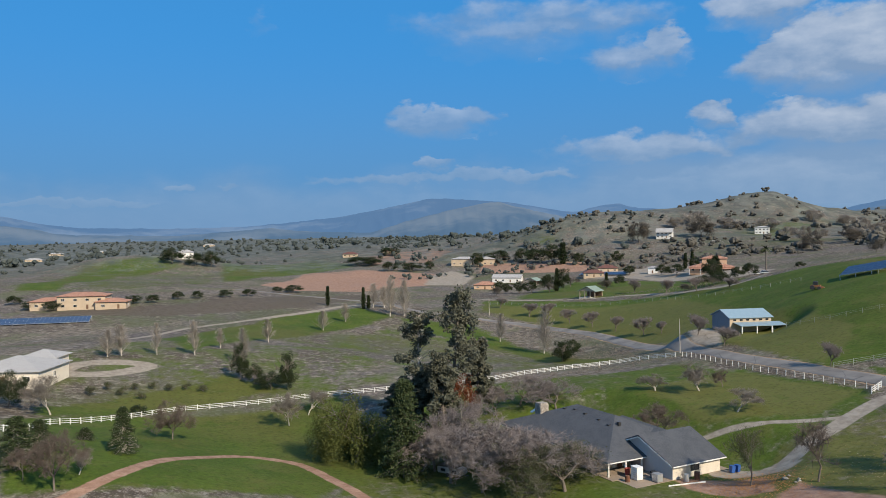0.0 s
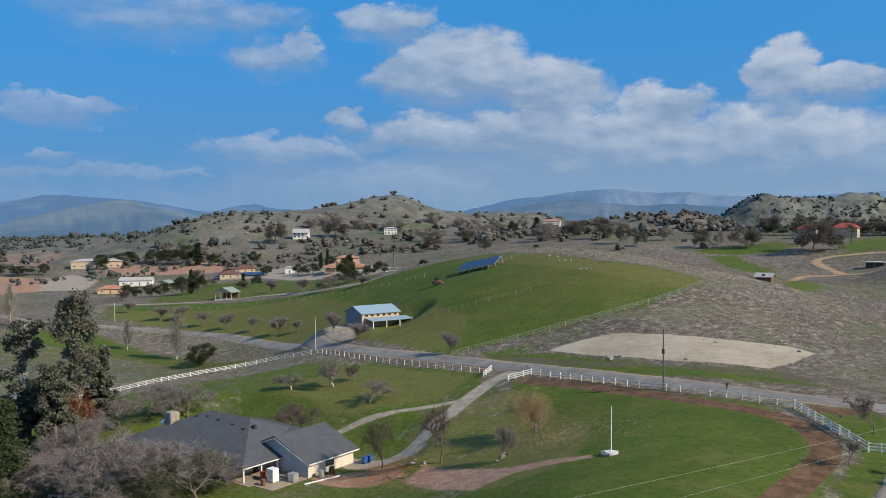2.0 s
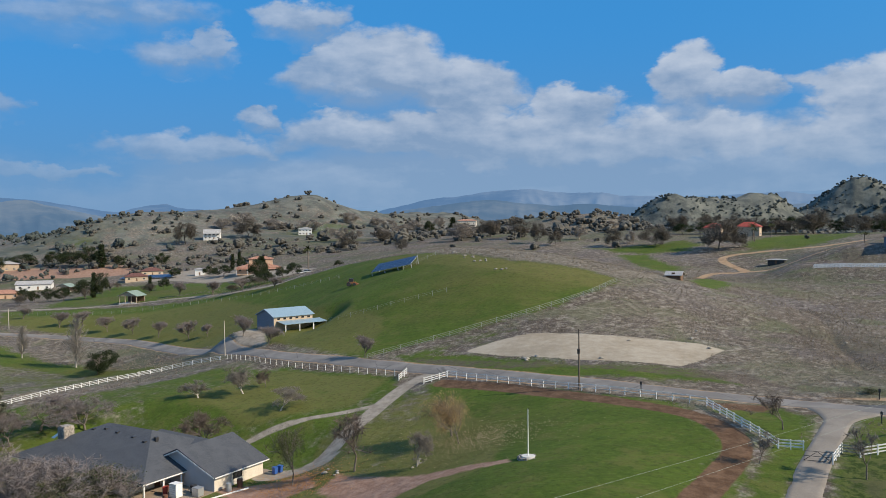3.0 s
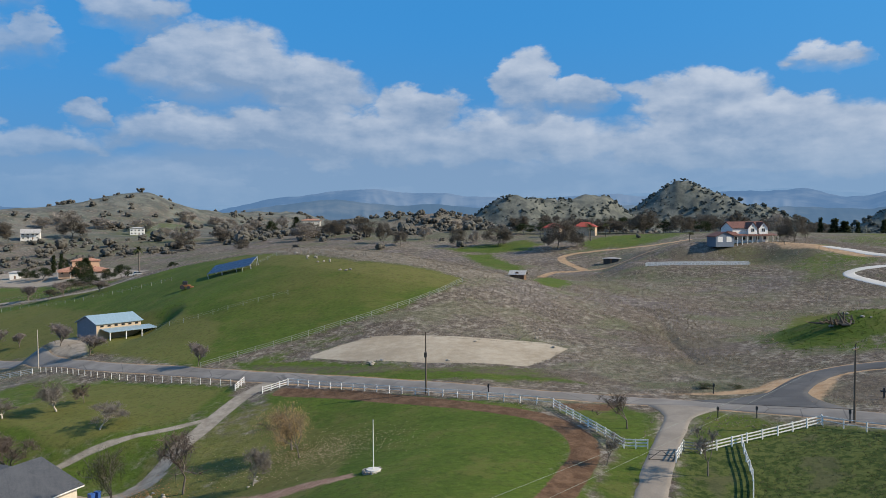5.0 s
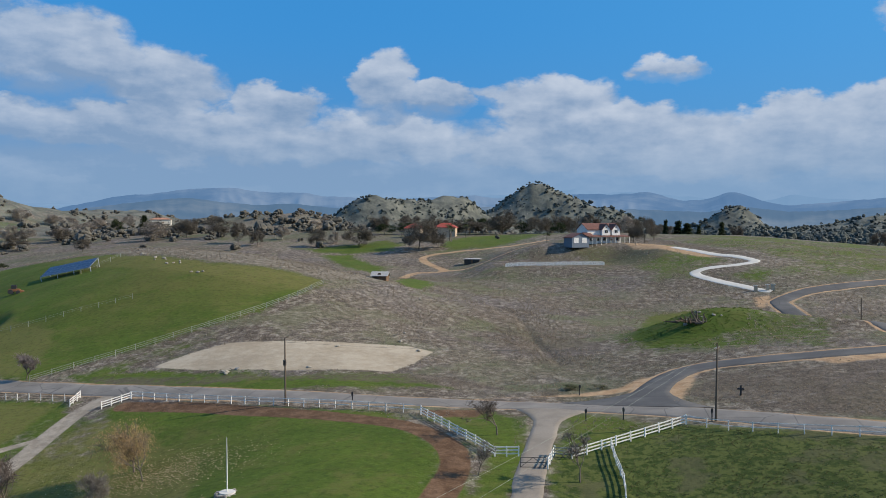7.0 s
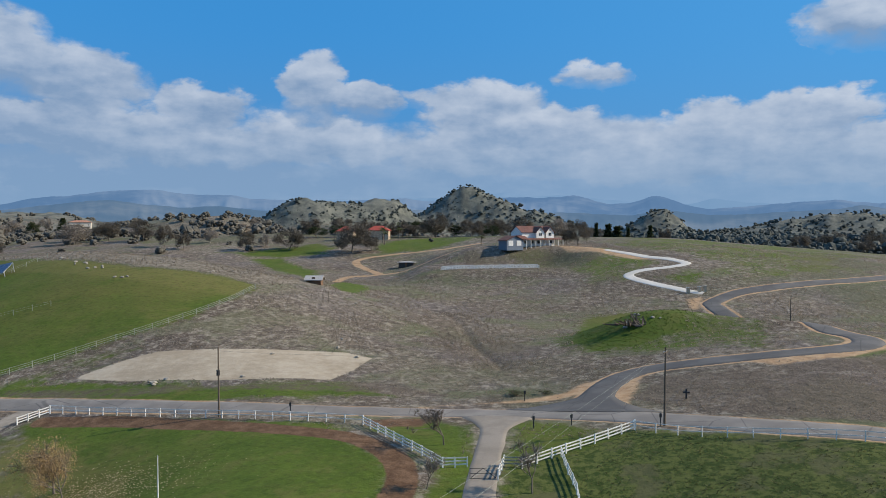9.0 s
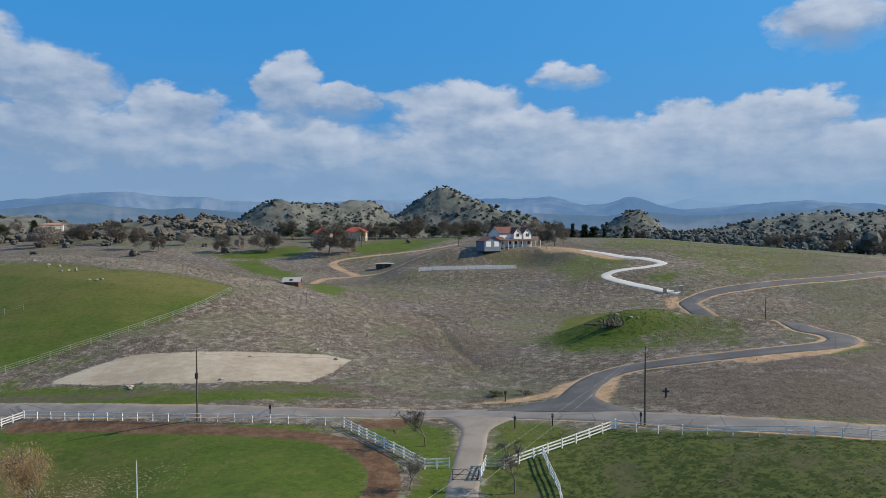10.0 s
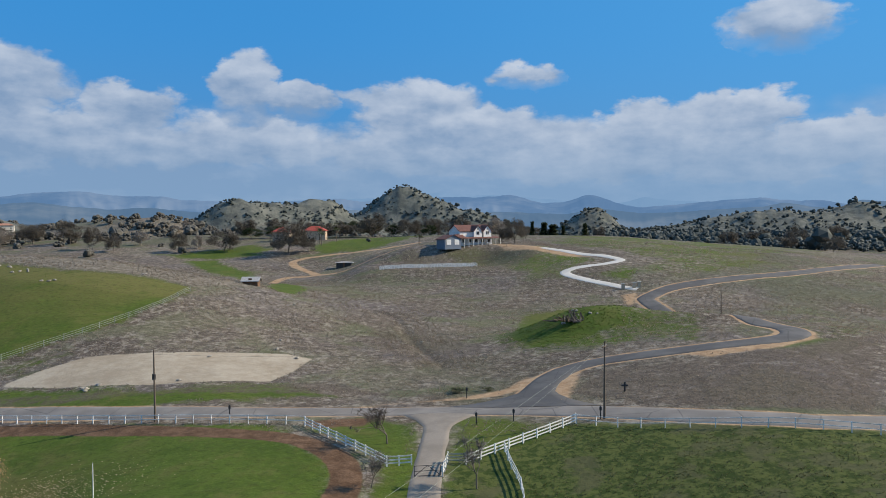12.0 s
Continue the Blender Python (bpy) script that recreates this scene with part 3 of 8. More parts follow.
# ---- the ground sheet ----
LUSH = [
    # thin patchy turf of the homestead and the verges
    [0.62, (-112.6, 22.7), (-174.4, 66.0), (-149.2, 136.9), (-82.6, 123.6), (-68.6, 117.6), (-19.42, 108.1), (-9.89, 97.2), (-6.10, 82.4), (-10, 50), (-70, 35), (-110, 30)],
    [0.50, (-103.4, 136.4), (-82.2, 157.9), (-67.5, 158.0), (-79.7, 142.2), (-30.4, 138.6), (-23.6, 122.4), (-79.5, 127.4)],
    [0.45, (-339.7, 144.2), (-312.0, 168.6), (-157.4, 143.9), (-192.3, 132.9), (-185.2, 55.0), (-189.3, 13.53), (-169.0, -16.00), (-236.4, -21.7), (-297.2, 28.8), (-283.4, 84.3)],
    [0.56, (4.64, 173.8), (19.89, 245.8), (56.1, 246.1), (54.8, 167.0), (47.7, 143.0), (25.3, 155.3)],
    [0.50, (65.0, 286.6), (80.3, 324.0), (137.6, 391.2), (129.5, 307.8), (75.7, 268.4)],
    [0.45, (50.1, 145.7), (106.2, 197.8), (60.9, 113.5), (53.0, 126.1)],
    [0.50, (-13.35, 362.6), (41.8, 359.6), (62.5, 313.8), (40.2, 280.6), (18.82, 312.2)],
    [0.45, (-512.1, -21.2), (-790.2, 46.8), (-1326.0, 198.8), (-774.9, 170.2), (-517.8, 107.4), (-465.7, 33.1)],
    # paddocks this side of the road
    [(-83.6, 125.0), (-123.3, 131.8), (-122.3, 117.5), (-142.3, 103.4), (-126.9, 93.8), (-102.6, 95.8), (-84.4, 110.4)],
    [(-76.4, 122.3), (-44.9, 115.7), (-25.4, 112.1), (-14.09, 96.2), (-13.92, 80.8), (-10, 60), (-60, 40), (-52.3, 73.9), (-64.1, 91.6)],
    [0.8, (0.3, 114.5), (6.0, 112.5), (14.0, 107.5), (8.0, 101.0), (1.0, 97.0)],
    [(-19.0, 109.5), (-12.41, 116.6), (-5.28, 112.2), (-3.84, 84.6), (0, 50), (-9.60, 80.9), (-7.77, 97.7)],
    [(0.14, 105.8), (15.03, 106.5), (49.0, 92.3), (90, 60), (0, 50), (-0.60, 89.8)],
    [0.75, (-371.0, 228.8), (-297.9, 249.8), (-219.1, 254.4), (-251.4, 284.4), (-391.7, 354.2), (-471.9, 352.2), (-448.7, 301.4)],
    # green hill beyond the road
    [(-337.8, 191.5), (-263.6, 192.0), (-177.0, 166.5), (-104.8, 138.4), (-98.7, 143.5), (-83.3, 157.2), (-69.1, 175.9), (-64.8, 202.8), (-66.7, 210.1), (-74.8, 211.7), (-85.7, 212.6), (-100.2, 211.8), (-121.0, 222.9), (-132.8, 225.6), (-160.0, 243.0), (-196.0, 256.0), (-210.2, 251.0), (-259.0, 247.7), (-320.9, 236.2), (-384.2, 219.5)],
    # verge by the sand arena
    [(-97.6, 139.7), (-77.1, 138.7), (-49.3, 132.7), (-28.5, 137.7), (-18.01, 130.1), (-51.8, 123.4), (-83.7, 131.6)],
    # green cap of the mound by the bend
    [(12.41, 176.0), (20.7, 234.6), (35.7, 243.9), (52.1, 241.1), (36.6, 167.5), (25.1, 161.8), (15.74, 164.9)],
    # farmhouse lawn and the green bottoms
    [0.56, (-12.06, 361.7), (14.63, 368.2), (39.2, 337.3), (58.0, 312.9), (44.0, 305.9), (33.1, 285.9), (19.00, 315.1)],
    [0.56, (45.8, 290.8), (63.2, 296.9), (71.8, 290.1), (65.1, 270.6), (58.0, 272.5)],
    [(-136.1, 419.2), (-121.6, 422.2), (-99.9, 386.1), (-84.0, 359.7), (-87.1, 344.9), (-112.2, 376.5)],
    [(-57.3, 251.0), (-70.0, 330.0), (-47.2, 272.0), (-44.5, 239.3), (-50.1, 235.5)],
    [0.75, (-164.0, 437.5), (-135.4, 452.3), (-112.7, 476.5), (-95.6, 456.8), (-98.0, 428.5), (-123.1, 422.3), (-143.3, 426.3)],
    [0.66, (-68.7, 486.9), (-40.0, 520.0), (-12.0, 500.0), (-20.2, 454.2), (-44.6, 424.4), (-71.6, 424.3), (-81.8, 454.9)],
    [0.52, (40.0, 380.0), (70.0, 470.0), (150.0, 480.0), (190.0, 400.0), (130.0, 330.0), (75.0, 300.0)],
    # fields to the west
    [(-169.5, -21.9), (-181.2, -5.69), (-185.2, 55.0), (-155.9, 48.8), (-125.6, 38.3), (-112.6, 22.7), (-115.9, -22.0)],
    [(-297.2, 28.8), (-350.3, 92.1), (-365.7, 137.8), (-339.7, 144.2), (-280.8, 70.2), (-247.7, 29.1)],
    [(-204.9, 20.6), (-216.8, 33.7), (-197.4, 43.8), (-194.9, 32.6)],
    [(-186.5, -15.40), (-209.6, 21.5), (-194.4, 33.9), (-176.7, -15.74)],
    [(-339.7, 144.2), (-312.0, 168.6), (-169.1, 148.5), (-204.7, 142.3), (-248.7, 148.8), (-300.1, 141.6)],
    [(-547.4, 112.7), (-796.6, 170.0), (-832.0, 282.1), (-736.5, 294.8), (-672.7, 178.8)],
    [(-519.1, -15.47), (-778.5, 45.8), (-788.6, 110.3), (-762.0, 130.7), (-700.9, 60.2), (-502.2, 7.15)],
    [(-700.3, 453.9), (-664.7, 476.2), (-640.2, 469.9), (-656.7, 446.9)],
    [(-546.1, 609.3), (-572.8, 676.2), (-542.8, 718.0), (-486.0, 661.3), (-478.5, 579.8)],
]
SOIL = [
    [(-521.1, 130.6), (-699.8, 223.5), (-679.2, 270.6), (-605.5, 307.6), (-540.5, 267.9), (-476.2, 184.5), (-469.8, 137.0)],
    [(-587.7, 342.1), (-648.5, 378.8), (-584.2, 396.1), (-527.7, 421.6), (-480.4, 414.1), (-511.3, 377.6)],
    [(-798.5, 327.8), (-819.1, 414.5), (-746.2, 403.4), (-684.1, 343.5), (-721.1, 300.3)],
    [(-87.8, 75.8), (-77.0, 84.8), (-70.4, 79.5), (-73.2, 75.1), (-82.7, 73.1)],
    [(-68.8, 77.6), (-69.2, 83.5), (-51.6, 79.9), (-39.2, 81.3), (-38.3, 79.5), (-48.5, 76.3), (-50.8, 70.3), (-61.8, 73.9)],
]
TAN = [[(17.6, 376.9), (40.1, 347.6), (55.4, 325.8), (62.2, 314.2), (46.5, 326.1), (25.6, 352.0)], [(-13.6, 123.4), (-8.5, 124.6), (-0.6, 125.7), (7.3, 126.3), (12.1, 129.7), (14.2, 136.8), (13.1, 138.4), (9.0, 130.7), (3.0, 128.0), (-5.0, 126.2)], [(37.6, 140.7), (45.4, 140.5), (54.5, 142.7), (60.2, 146.9), (66.7, 148.9), (65.0, 143.3), (55.4, 136.4), (43.0, 133.2)],
       [(20.1, 141.2), (23.0, 141.0), (16.20, 114.6), (13.04, 114.9)], [(54.5, 256.1), (59.9, 257.9), (54.9, 242.2), (53.0, 242.8)]]
# dull brown ground where the grass is short or worn
BROWN = [[0.8, (-414.1, -16.90), (-406.2, 52.2), (-436.9, 139.6), (-468.1, 205.0), (-369.4, 115.3), (-370.5, 45.8)],
         [0.8, (38.8, 421.3), (45.9, 394.7), (52.4, 347.4), (61.2, 329.7), (70.4, 319.8), (66.1, 314.4), (55.4, 326.8), (42.6, 352.3), (34.6, 390.7)],
         [0.62, (16.00, 122.0), (24.9, 135.7), (42.2, 133.6), (57.6, 137.0), (82.1, 152.8), (52.7, 98.2), (29.7, 105.7)],
         [0.52, (-26.5, 411.4), (28.1, 377.2), (43.3, 333.3), (23.4, 314.7), (-21.0, 323.3)],
         [0.50, (-36.0, 232.0), (-24.0, 236.0), (-6.0, 205.0), (10.0, 172.0), (4.0, 150.0), (-14.0, 160.0), (-20.0, 196.0)],
         [0.55, (-97.1, 139.0), (-49.8, 134.1), (-20.8, 140.9), (-4.79, 130.7), (-75.2, 127.1)]]
# thinning, yellowed turf
SERE = [[0.7, (-200.0, 262.0), (-132.8, 228.0), (-100.2, 214.0), (-65.3, 210.1), (-64.0, 192.6), (-80.0, 192.0), (-105.0, 200.0), (-140.0, 214.0)],
        [0.9, (-84.0, 96.3), (-73.7, 117.8), (-46.8, 97.2), (-40.0, 79.6), (-45.5, 68.8), (-73.2, 75.1)],
        [0.7, (-86.4, 125.1), (-123.3, 131.8), (-131.8, 105.2), (-101.6, 96.2), (-84.4, 110.4)],
        [0.7, (-363.6, 207.1), (-251.7, 240.4), (-114.5, 167.2), (-104.8, 138.4), (-321.3, 181.6)]]
# pale uncut straw on crests and the upper slopes
STRAW = [[(-66, 212), (-86, 215), (-100, 214), (-121, 225), (-133, 228), (-160, 246), (-196, 259), (-215, 275), (-215, 320), (-150, 310), (-110, 300), (-80, 280), (-58, 235)],
         [0.3, (-84.0, 164.0), (-62.0, 206.0), (-48.0, 222.0), (-34.0, 214.0), (-26.0, 186.0), (-30.0, 164.0), (-56.0, 159.0)],
         [0.6, (-310, 690), (-240, 740), (-180, 720), (-200, 660), (-260, 620)]]
# coarse weeds
RANK = [[(0.15, 94.2), (16.49, 105.5), (34.5, 98.3), (110, 75), (90, 40), (0, 40)]]
CLAY = [[0.5, (19.85, 102.3), (22.6, 101.0), (25.1, 91.4), (21.9, 93.7)], [(-20.6, 113.9), (-10.64, 116.2), (-11.73, 111.4), (-19.05, 110.5)]]
SAND = [[(-79.1, 141.2), (-74.5, 147.6), (-68.6, 153.7), (-54.4, 156.1), (-32.6, 161.5), (-27.0, 159.0), (-28.5, 147.8), (-30.9, 139.0), (-50.3, 135.5), (-67.0, 137.4)]]
GRAVEL_YARDS = [[(-80.1, 95.3), (-76.7, 93.3), (-76.1, 88.7), (-78.9, 85.6), (-82.2, 82.6), (-85.7, 83.4), (-87.1, 85.9), (-82.5, 89.9)],
                [(-486.4, 382.7), (-448.8, 418.2), (-386.8, 417.4), (-303.9, 365.7), (-287.4, 317.1), (-433.5, 367.7), (-469.0, 363.8)],
                [(-591.5, 294.7), (-613.4, 328.8), (-566.4, 323.8), (-524.9, 288.9), (-542.2, 264.0)],
                [(-188.6, 177.9), (-160.9, 166.7), (-150.1, 155.0), (-162.8, 156.9)]]


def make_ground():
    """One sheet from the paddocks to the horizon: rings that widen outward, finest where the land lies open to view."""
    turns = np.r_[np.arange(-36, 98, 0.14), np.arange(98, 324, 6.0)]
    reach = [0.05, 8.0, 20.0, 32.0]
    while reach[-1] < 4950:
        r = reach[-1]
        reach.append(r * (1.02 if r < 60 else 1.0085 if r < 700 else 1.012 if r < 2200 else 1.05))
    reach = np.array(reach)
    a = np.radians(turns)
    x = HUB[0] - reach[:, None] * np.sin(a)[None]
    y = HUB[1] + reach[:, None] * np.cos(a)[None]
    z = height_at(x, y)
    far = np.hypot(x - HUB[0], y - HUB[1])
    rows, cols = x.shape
    # beds of the roads lie under their surfaces
    for line, half in BEDS:
        lo, hi = line.min(0) - 15, line.max(0) + 15
        near = (x > lo[0]) & (x < hi[0]) & (y > lo[1]) & (y < hi[1])
        d = away(line[::2] if len(line) > 40 else line, x[near], y[near])
        t = np.clip((half + 5 - d) / 5, 0, 1)
        base = height_at(x[near], y[near])
        deep = np.clip((half - 0.3 - d) / 0.8, 0, 1)
        z[near] = z[near] * (1 - t) + (base - 0.16 * deep) * t
    # the dry gully below the farm
    d = away(GULLY, x, y)
    z = z - 0.45 * np.exp(-(d / 1.3) ** 2) - 0.35 * np.exp(-(d / 6.0) ** 2)
    verts = np.stack([x, y, z], -1).reshape(-1, 3)
    i = np.arange(rows - 1)[:, None] * cols
    j = np.arange(cols)[None]
    k = (j + 1) % cols
    quads = np.stack([i + j, i + cols + j, i + cols + k, i + k], -1).reshape(-1, 4)
    quads = quads[:, ::-1]
    me = bpy.data.meshes.new("ground")
    me.vertices.add(len(verts))
    me.vertices.foreach_set("co", verts.ravel())
    me.loops.add(quads.size)
    me.loops.foreach_set("vertex_index", quads.ravel().astype(np.int32))
    me.polygons.add(len(quads))
    me.polygons.foreach_set("loop_start", np.arange(0, quads.size, 4, dtype=np.int32))
    me.polygons.foreach_set("use_smooth", np.ones(len(quads), bool))
    me.update(calc_edges=True)
    soft = 0.6 + 0.006 * far
    lines = {"clay": [(TRACK, 1.9, 0.9)], "soil": [(OVAL, 1.2, 0.8)], "gravel": [(HOUSE_DRIVE, 1.8, 0.8), (DRIVE_LOOP, 0.8, 0.7), (HILL_LANE, 1.8, 1.2), (WEST_LANE, 2.0, 1.2), (CIRCLE_DRIVE, 2.6, 1.0)], "tan": [(ROAD, 2.9, 1.3), (SIDE_ROAD, 3.5, 1.1), (FARM_TRACK, 2.0, 1.2), (BARN_TRACK, 2.0, 1.2)], "lush": [], "sand": [], "brown": [], "sere": [], "rank": [], "straw": []}
    for name, polys in (("lush", LUSH), ("soil", SOIL), ("clay", CLAY), ("sand", SAND), ("gravel", GRAVEL_YARDS), ("tan", TAN), ("brown", BROWN), ("sere", SERE), ("rank", RANK), ("straw", STRAW)):
        share = np.zeros(x.shape)
        for poly in polys:
            weight = 1.0
            if isinstance(poly[0], float):
                weight, poly = poly[0], poly[1:]
            p = np.array(poly)
            lo, hi = p.min(0) - 25, p.max(0) + 25
            near = (x > lo[0]) & (x < hi[0]) & (y > lo[1]) & (y < hi[1])
            s = inside(poly, x[near], y[near]) / (soft[near] * (1 if name == "sand" else 6 if name == "lush" else 3))
            share[near] = np.maximum(share[near], np.clip(0.5 + s, 0, 1) * weight)
        for line, half, fade in lines[name]:
            lo, hi = line.min(0) - 12, line.max(0) + 12
            near = (x > lo[0]) & (x < hi[0]) & (y > lo[1]) & (y < hi[1])
            d = away(line[::2] if len(line) > 40 else line, x[near], y[near])
            share[near] = np.maximum(share[near], np.clip(0.5 + (half - d) / (fade + 0.004 * far[near]), 0, 1))
        me.attributes.new(name, "FLOAT", "POINT").data.foreach_set("value", share.ravel())
    steep = np.clip((z - height_at(x, y) * 0 - 40) / 40, 0, 1) * (far > 550)
    # share rises with distance, so the painted haze deepens outward
    brush = np.clip((far - 560) / 450, 0, 0.52) + 0.22 * steep + 0.35 * np.clip((far - 1000) / 700, 0, 1)
    me.attributes.new("brush", "FLOAT", "POINT").data.foreach_set("value", brush.ravel())
    me.materials.append(M_GROUND)
    tagged(new("ground", me), "rolling pasture of dry winter grass and green paddocks", "ground", kind="structure")


def ribbon(name, line, width, mat, lift, label, category, flare=0.0):
    """A road surface laid over the ground, with a slight crown and rough edges."""
    rng = np.random.default_rng(len(line))
    verts, faces = [], []
    across = np.array([-1.1, -1, -0.66, -0.33, 0, 0.33, 0.66, 1, 1.1])
    turn = np.gradient(line, axis=0)
    turn /= np.linalg.norm(turn, axis=1)[:, None]
    for i, ((px, py), (tx, ty)) in enumerate(zip(line, turn)):
        half = width / 2 + flare * max(0, 1 - i / 5) ** 2 + flare * max(0, 1 - (len(line) - 1 - i) / 5) ** 2 * 0
        wob = rng.normal(0, width * 0.02, 2)
        for c in across:
            off = np.clip(c, -1, 1) * half + (wob[0] if c < -0.9 else wob[1] if c > 0.9 else 0) + (0.3 if c > 1 else -0.3 if c < -1 else 0)
            qx, qy = px - ty * off, py + tx * off
            verts.append((qx, qy, float(height_at(qx, qy)) + (-0.3 if abs(c) > 1 else lift * (1 - 0.6 * c * c))))
    m = len(across)
    for i in range(len(line) - 1):
        for j in range(m - 1):
            faces.append((i * m + j, (i + 1) * m + j, (i + 1) * m + j + 1, i * m + j + 1)[::-1])
    ob = mesh_object(name, verts, faces, mat, smooth=True)
    return tagged(ob, label, category, kind="structure")


BEDS = [(ROAD, 2.5), (SIDE_ROAD, 2.6), (ENTRY, 1.8), (WHITE_DRIVE, 1.8)]
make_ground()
ribbon("road", ROAD, 5.0, M_ROAD, 0.10, "weathered grey asphalt country road", "road")
ribbon("side_road", SIDE_ROAD, 5.2, M_NEWROAD, 0.13, "dark newly paved winding side road", "road", flare=9.0)
ribbon("entry_drive", ENTRY[::-1], 3.5, M_GRAVEL, 0.08, "pale gravel entry drive between white fences", "driveway", flare=4.5)
ribbon("white_drive", WHITE_DRIVE, 3.6, M_CONCRETE, 0.10, "pale new concrete drive winding up a hill", "driveway")


# ---- trees ----
def tube(verts, faces, a, b, ra, rb, sides=4):
    """One tapered length of branch."""
    a, b = np.array(a, float), np.array(b, float)
    d = b - a
    length = np.linalg.norm(d)
    if length < 1e-6:
        return
    d /= length
    side = np.cross(d, (0.3, 0.2, 1.0) if abs(d[2]) < 0.9 else (1.0, 0.1, 0))
    side /= np.linalg.norm(side)
    other = np.cross(d, side)
    start = len(verts)
    for p, r in ((a, ra), (b, rb)):
        for k in range(sides):
            t = 2 * math.pi * k / sides
            verts.append(tuple(p + r * (math.cos(t) * side + math.sin(t) * other)))
    for k in range(sides):
        j = (k + 1) % sides
        faces.append((start + k, start + j, start + sides + j, start + sides + k))


def branches(rng, height, spread, trunk_share=0.25, levels=4, forks=(4, 4, 4, 4), upright=0.55, thick=0.022, lean=0.0, bend=0.18):
    """A branching frame of unit base: lengths of wood by level, and the tips."""
    wood = [[] for _ in range(levels + 1)]
    tips = []

    def grow(p, d, length, r, level):
        steps = 3 if level < 2 else 2
        q = p
        for s in range(steps):
            d = d + rng.normal(0, bend, 3) * (0.5 if level == 0 else 1.0)
            d[2] += 0.06 * upright
            d /= np.linalg.norm(d)
            e = q + d * length / steps
            wood[level].append((q, e, r * (1 - 0.25 * s / steps), r * (1 - 0.25 * (s + 1) / steps)))
            if level > 0 and level < levels and rng.random() < 0.55:
                shoot(e, d, length * 0.62, r * 0.5, level + 1)
            q = e
        if level == levels:
            tips.append(q)
            return
        for _ in range(forks[min(level, len(forks) - 1)]):
            shoot(q, d, length * (0.78 if level else 1.0), r * 0.62, level + 1)

    def shoot(p, d, length, r, level):
        out = rng.normal(0, 1, 3)
        out -= d * (out @ d)
        out /= np.linalg.norm(out) + 1e-9
        w = rng.uniform(0.45, 1.0) * spread
        n = d * (1.0 - 0.25 * spread) + out * w
        n[2] += upright * 0.25
        grow(p, n / np.linalg.norm(n), length * rng.uniform(0.75, 1.15), r, level)

    rough = trunk_share * height
    grow(np.array([0.0, 0, -0.4]), np.array([lean, 0, 1.0]), rough + 0.4, thick * height, 0)
    top = max(t[2] for t in tips)
    k = height / top
    wood = [[(a * k, b * k, ra, rb) for a, b, ra, rb in lev] for lev in wood]
    return wood, [t * k for t in tips]


def leaf_cloud(rng, centres, radius, count, size, flat=1.0, droop=0.0):
    """Many small leaf sprays round the given centres."""
    c = np.array(centres)[rng.integers(0, len(centres), count)]
    off = rng.normal(0, 1, (count, 3))
    off /= np.linalg.norm(off, axis=1)[:, None]
    off *= radius * rng.uniform(0.15, 1.0, (count, 1)) ** 0.6
    off[:, 2] *= flat
    p = c + off
    u = rng.normal(0, 1, (count, 3))
    u[:, 2] -= droop
    u /= np.linalg.norm(u, axis=1)[:, None]
    w = np.cross(u, rng.normal(0, 1, (count, 3)))
    w /= np.linalg.norm(w, axis=1)[:, None]
    s = size * rng.uniform(0.6, 1.4, (count, 1))
    verts = np.stack([p - u * s, p - w * s * 0.55, p + u * s, p + w * s * 0.55], 1).reshape(-1, 3)
    faces = np.arange(count * 4).reshape(-1, 4)
    return [tuple(v) for v in verts], [tuple(f) for f in faces.tolist()]


BARK = material("grey_bark", worn, base=(0.17, 0.145, 0.12), other=(0.09, 0.075, 0.062), scale=1.5, fine=9.0, rough=0.95, relief=0.05)
PALE_BARK = material("pale_bark", worn, base=(0.50, 0.46, 0.40), other=(0.30, 0.25, 0.20), scale=0.9, fine=7.0, rough=0.9, relief=0.05)
TWIGS_PURPLE = material("purple_twigs", leafy, dark=(0.185, 0.160, 0.155), light=(0.32, 0.280, 0.268))
TWIGS_GREY = material("grey_twigs", leafy, dark=(0.17, 0.15, 0.13), light=(0.30, 0.27, 0.235))
TWIGS_PALE = material("pale_twigs", leafy, dark=(0.24, 0.215, 0.19), light=(0.42, 0.385, 0.34))
TWIGS_BROWN = material("brown_twigs", leafy, dark=(0.110, 0.086, 0.072), light=(0.195, 0.158, 0.134))
LEAF_DARK = material("dark_evergreen", leafy, dark=(0.016, 0.026, 0.010), light=(0.048, 0.066, 0.025))
LEAF_CEDAR = material("cedar_green", leafy, dark=(0.028, 0.044, 0.018), light=(0.080, 0.108, 0.042))
LEAF_OLIVE = material("olive_green", leafy, dark=(0.046, 0.056, 0.022), light=(0.11, 0.125, 0.055))
LEAF_WILLOW = material("willow_green", leafy, dark=(0.062, 0.075, 0.018), light=(0.135, 0.150, 0.042))
LEAF_RED = material("rust_leaves", leafy, dark=(0.10, 0.030, 0.014), light=(0.23, 0.075, 0.032))
LEAF_GOLD = material("pale_autumn_leaves", leafy, dark=(0.34, 0.21, 0.10), light=(0.56, 0.41, 0.21))
LEAF_GREYGREEN = material("eucalyptus_leaves", leafy, dark=(0.080, 0.086, 0.062), light=(0.185, 0.190, 0.140))
LEAF_OAK = material("oak_leaves", leafy, dark=(0.070, 0.062, 0.050), light=(0.145, 0.130, 0.106))


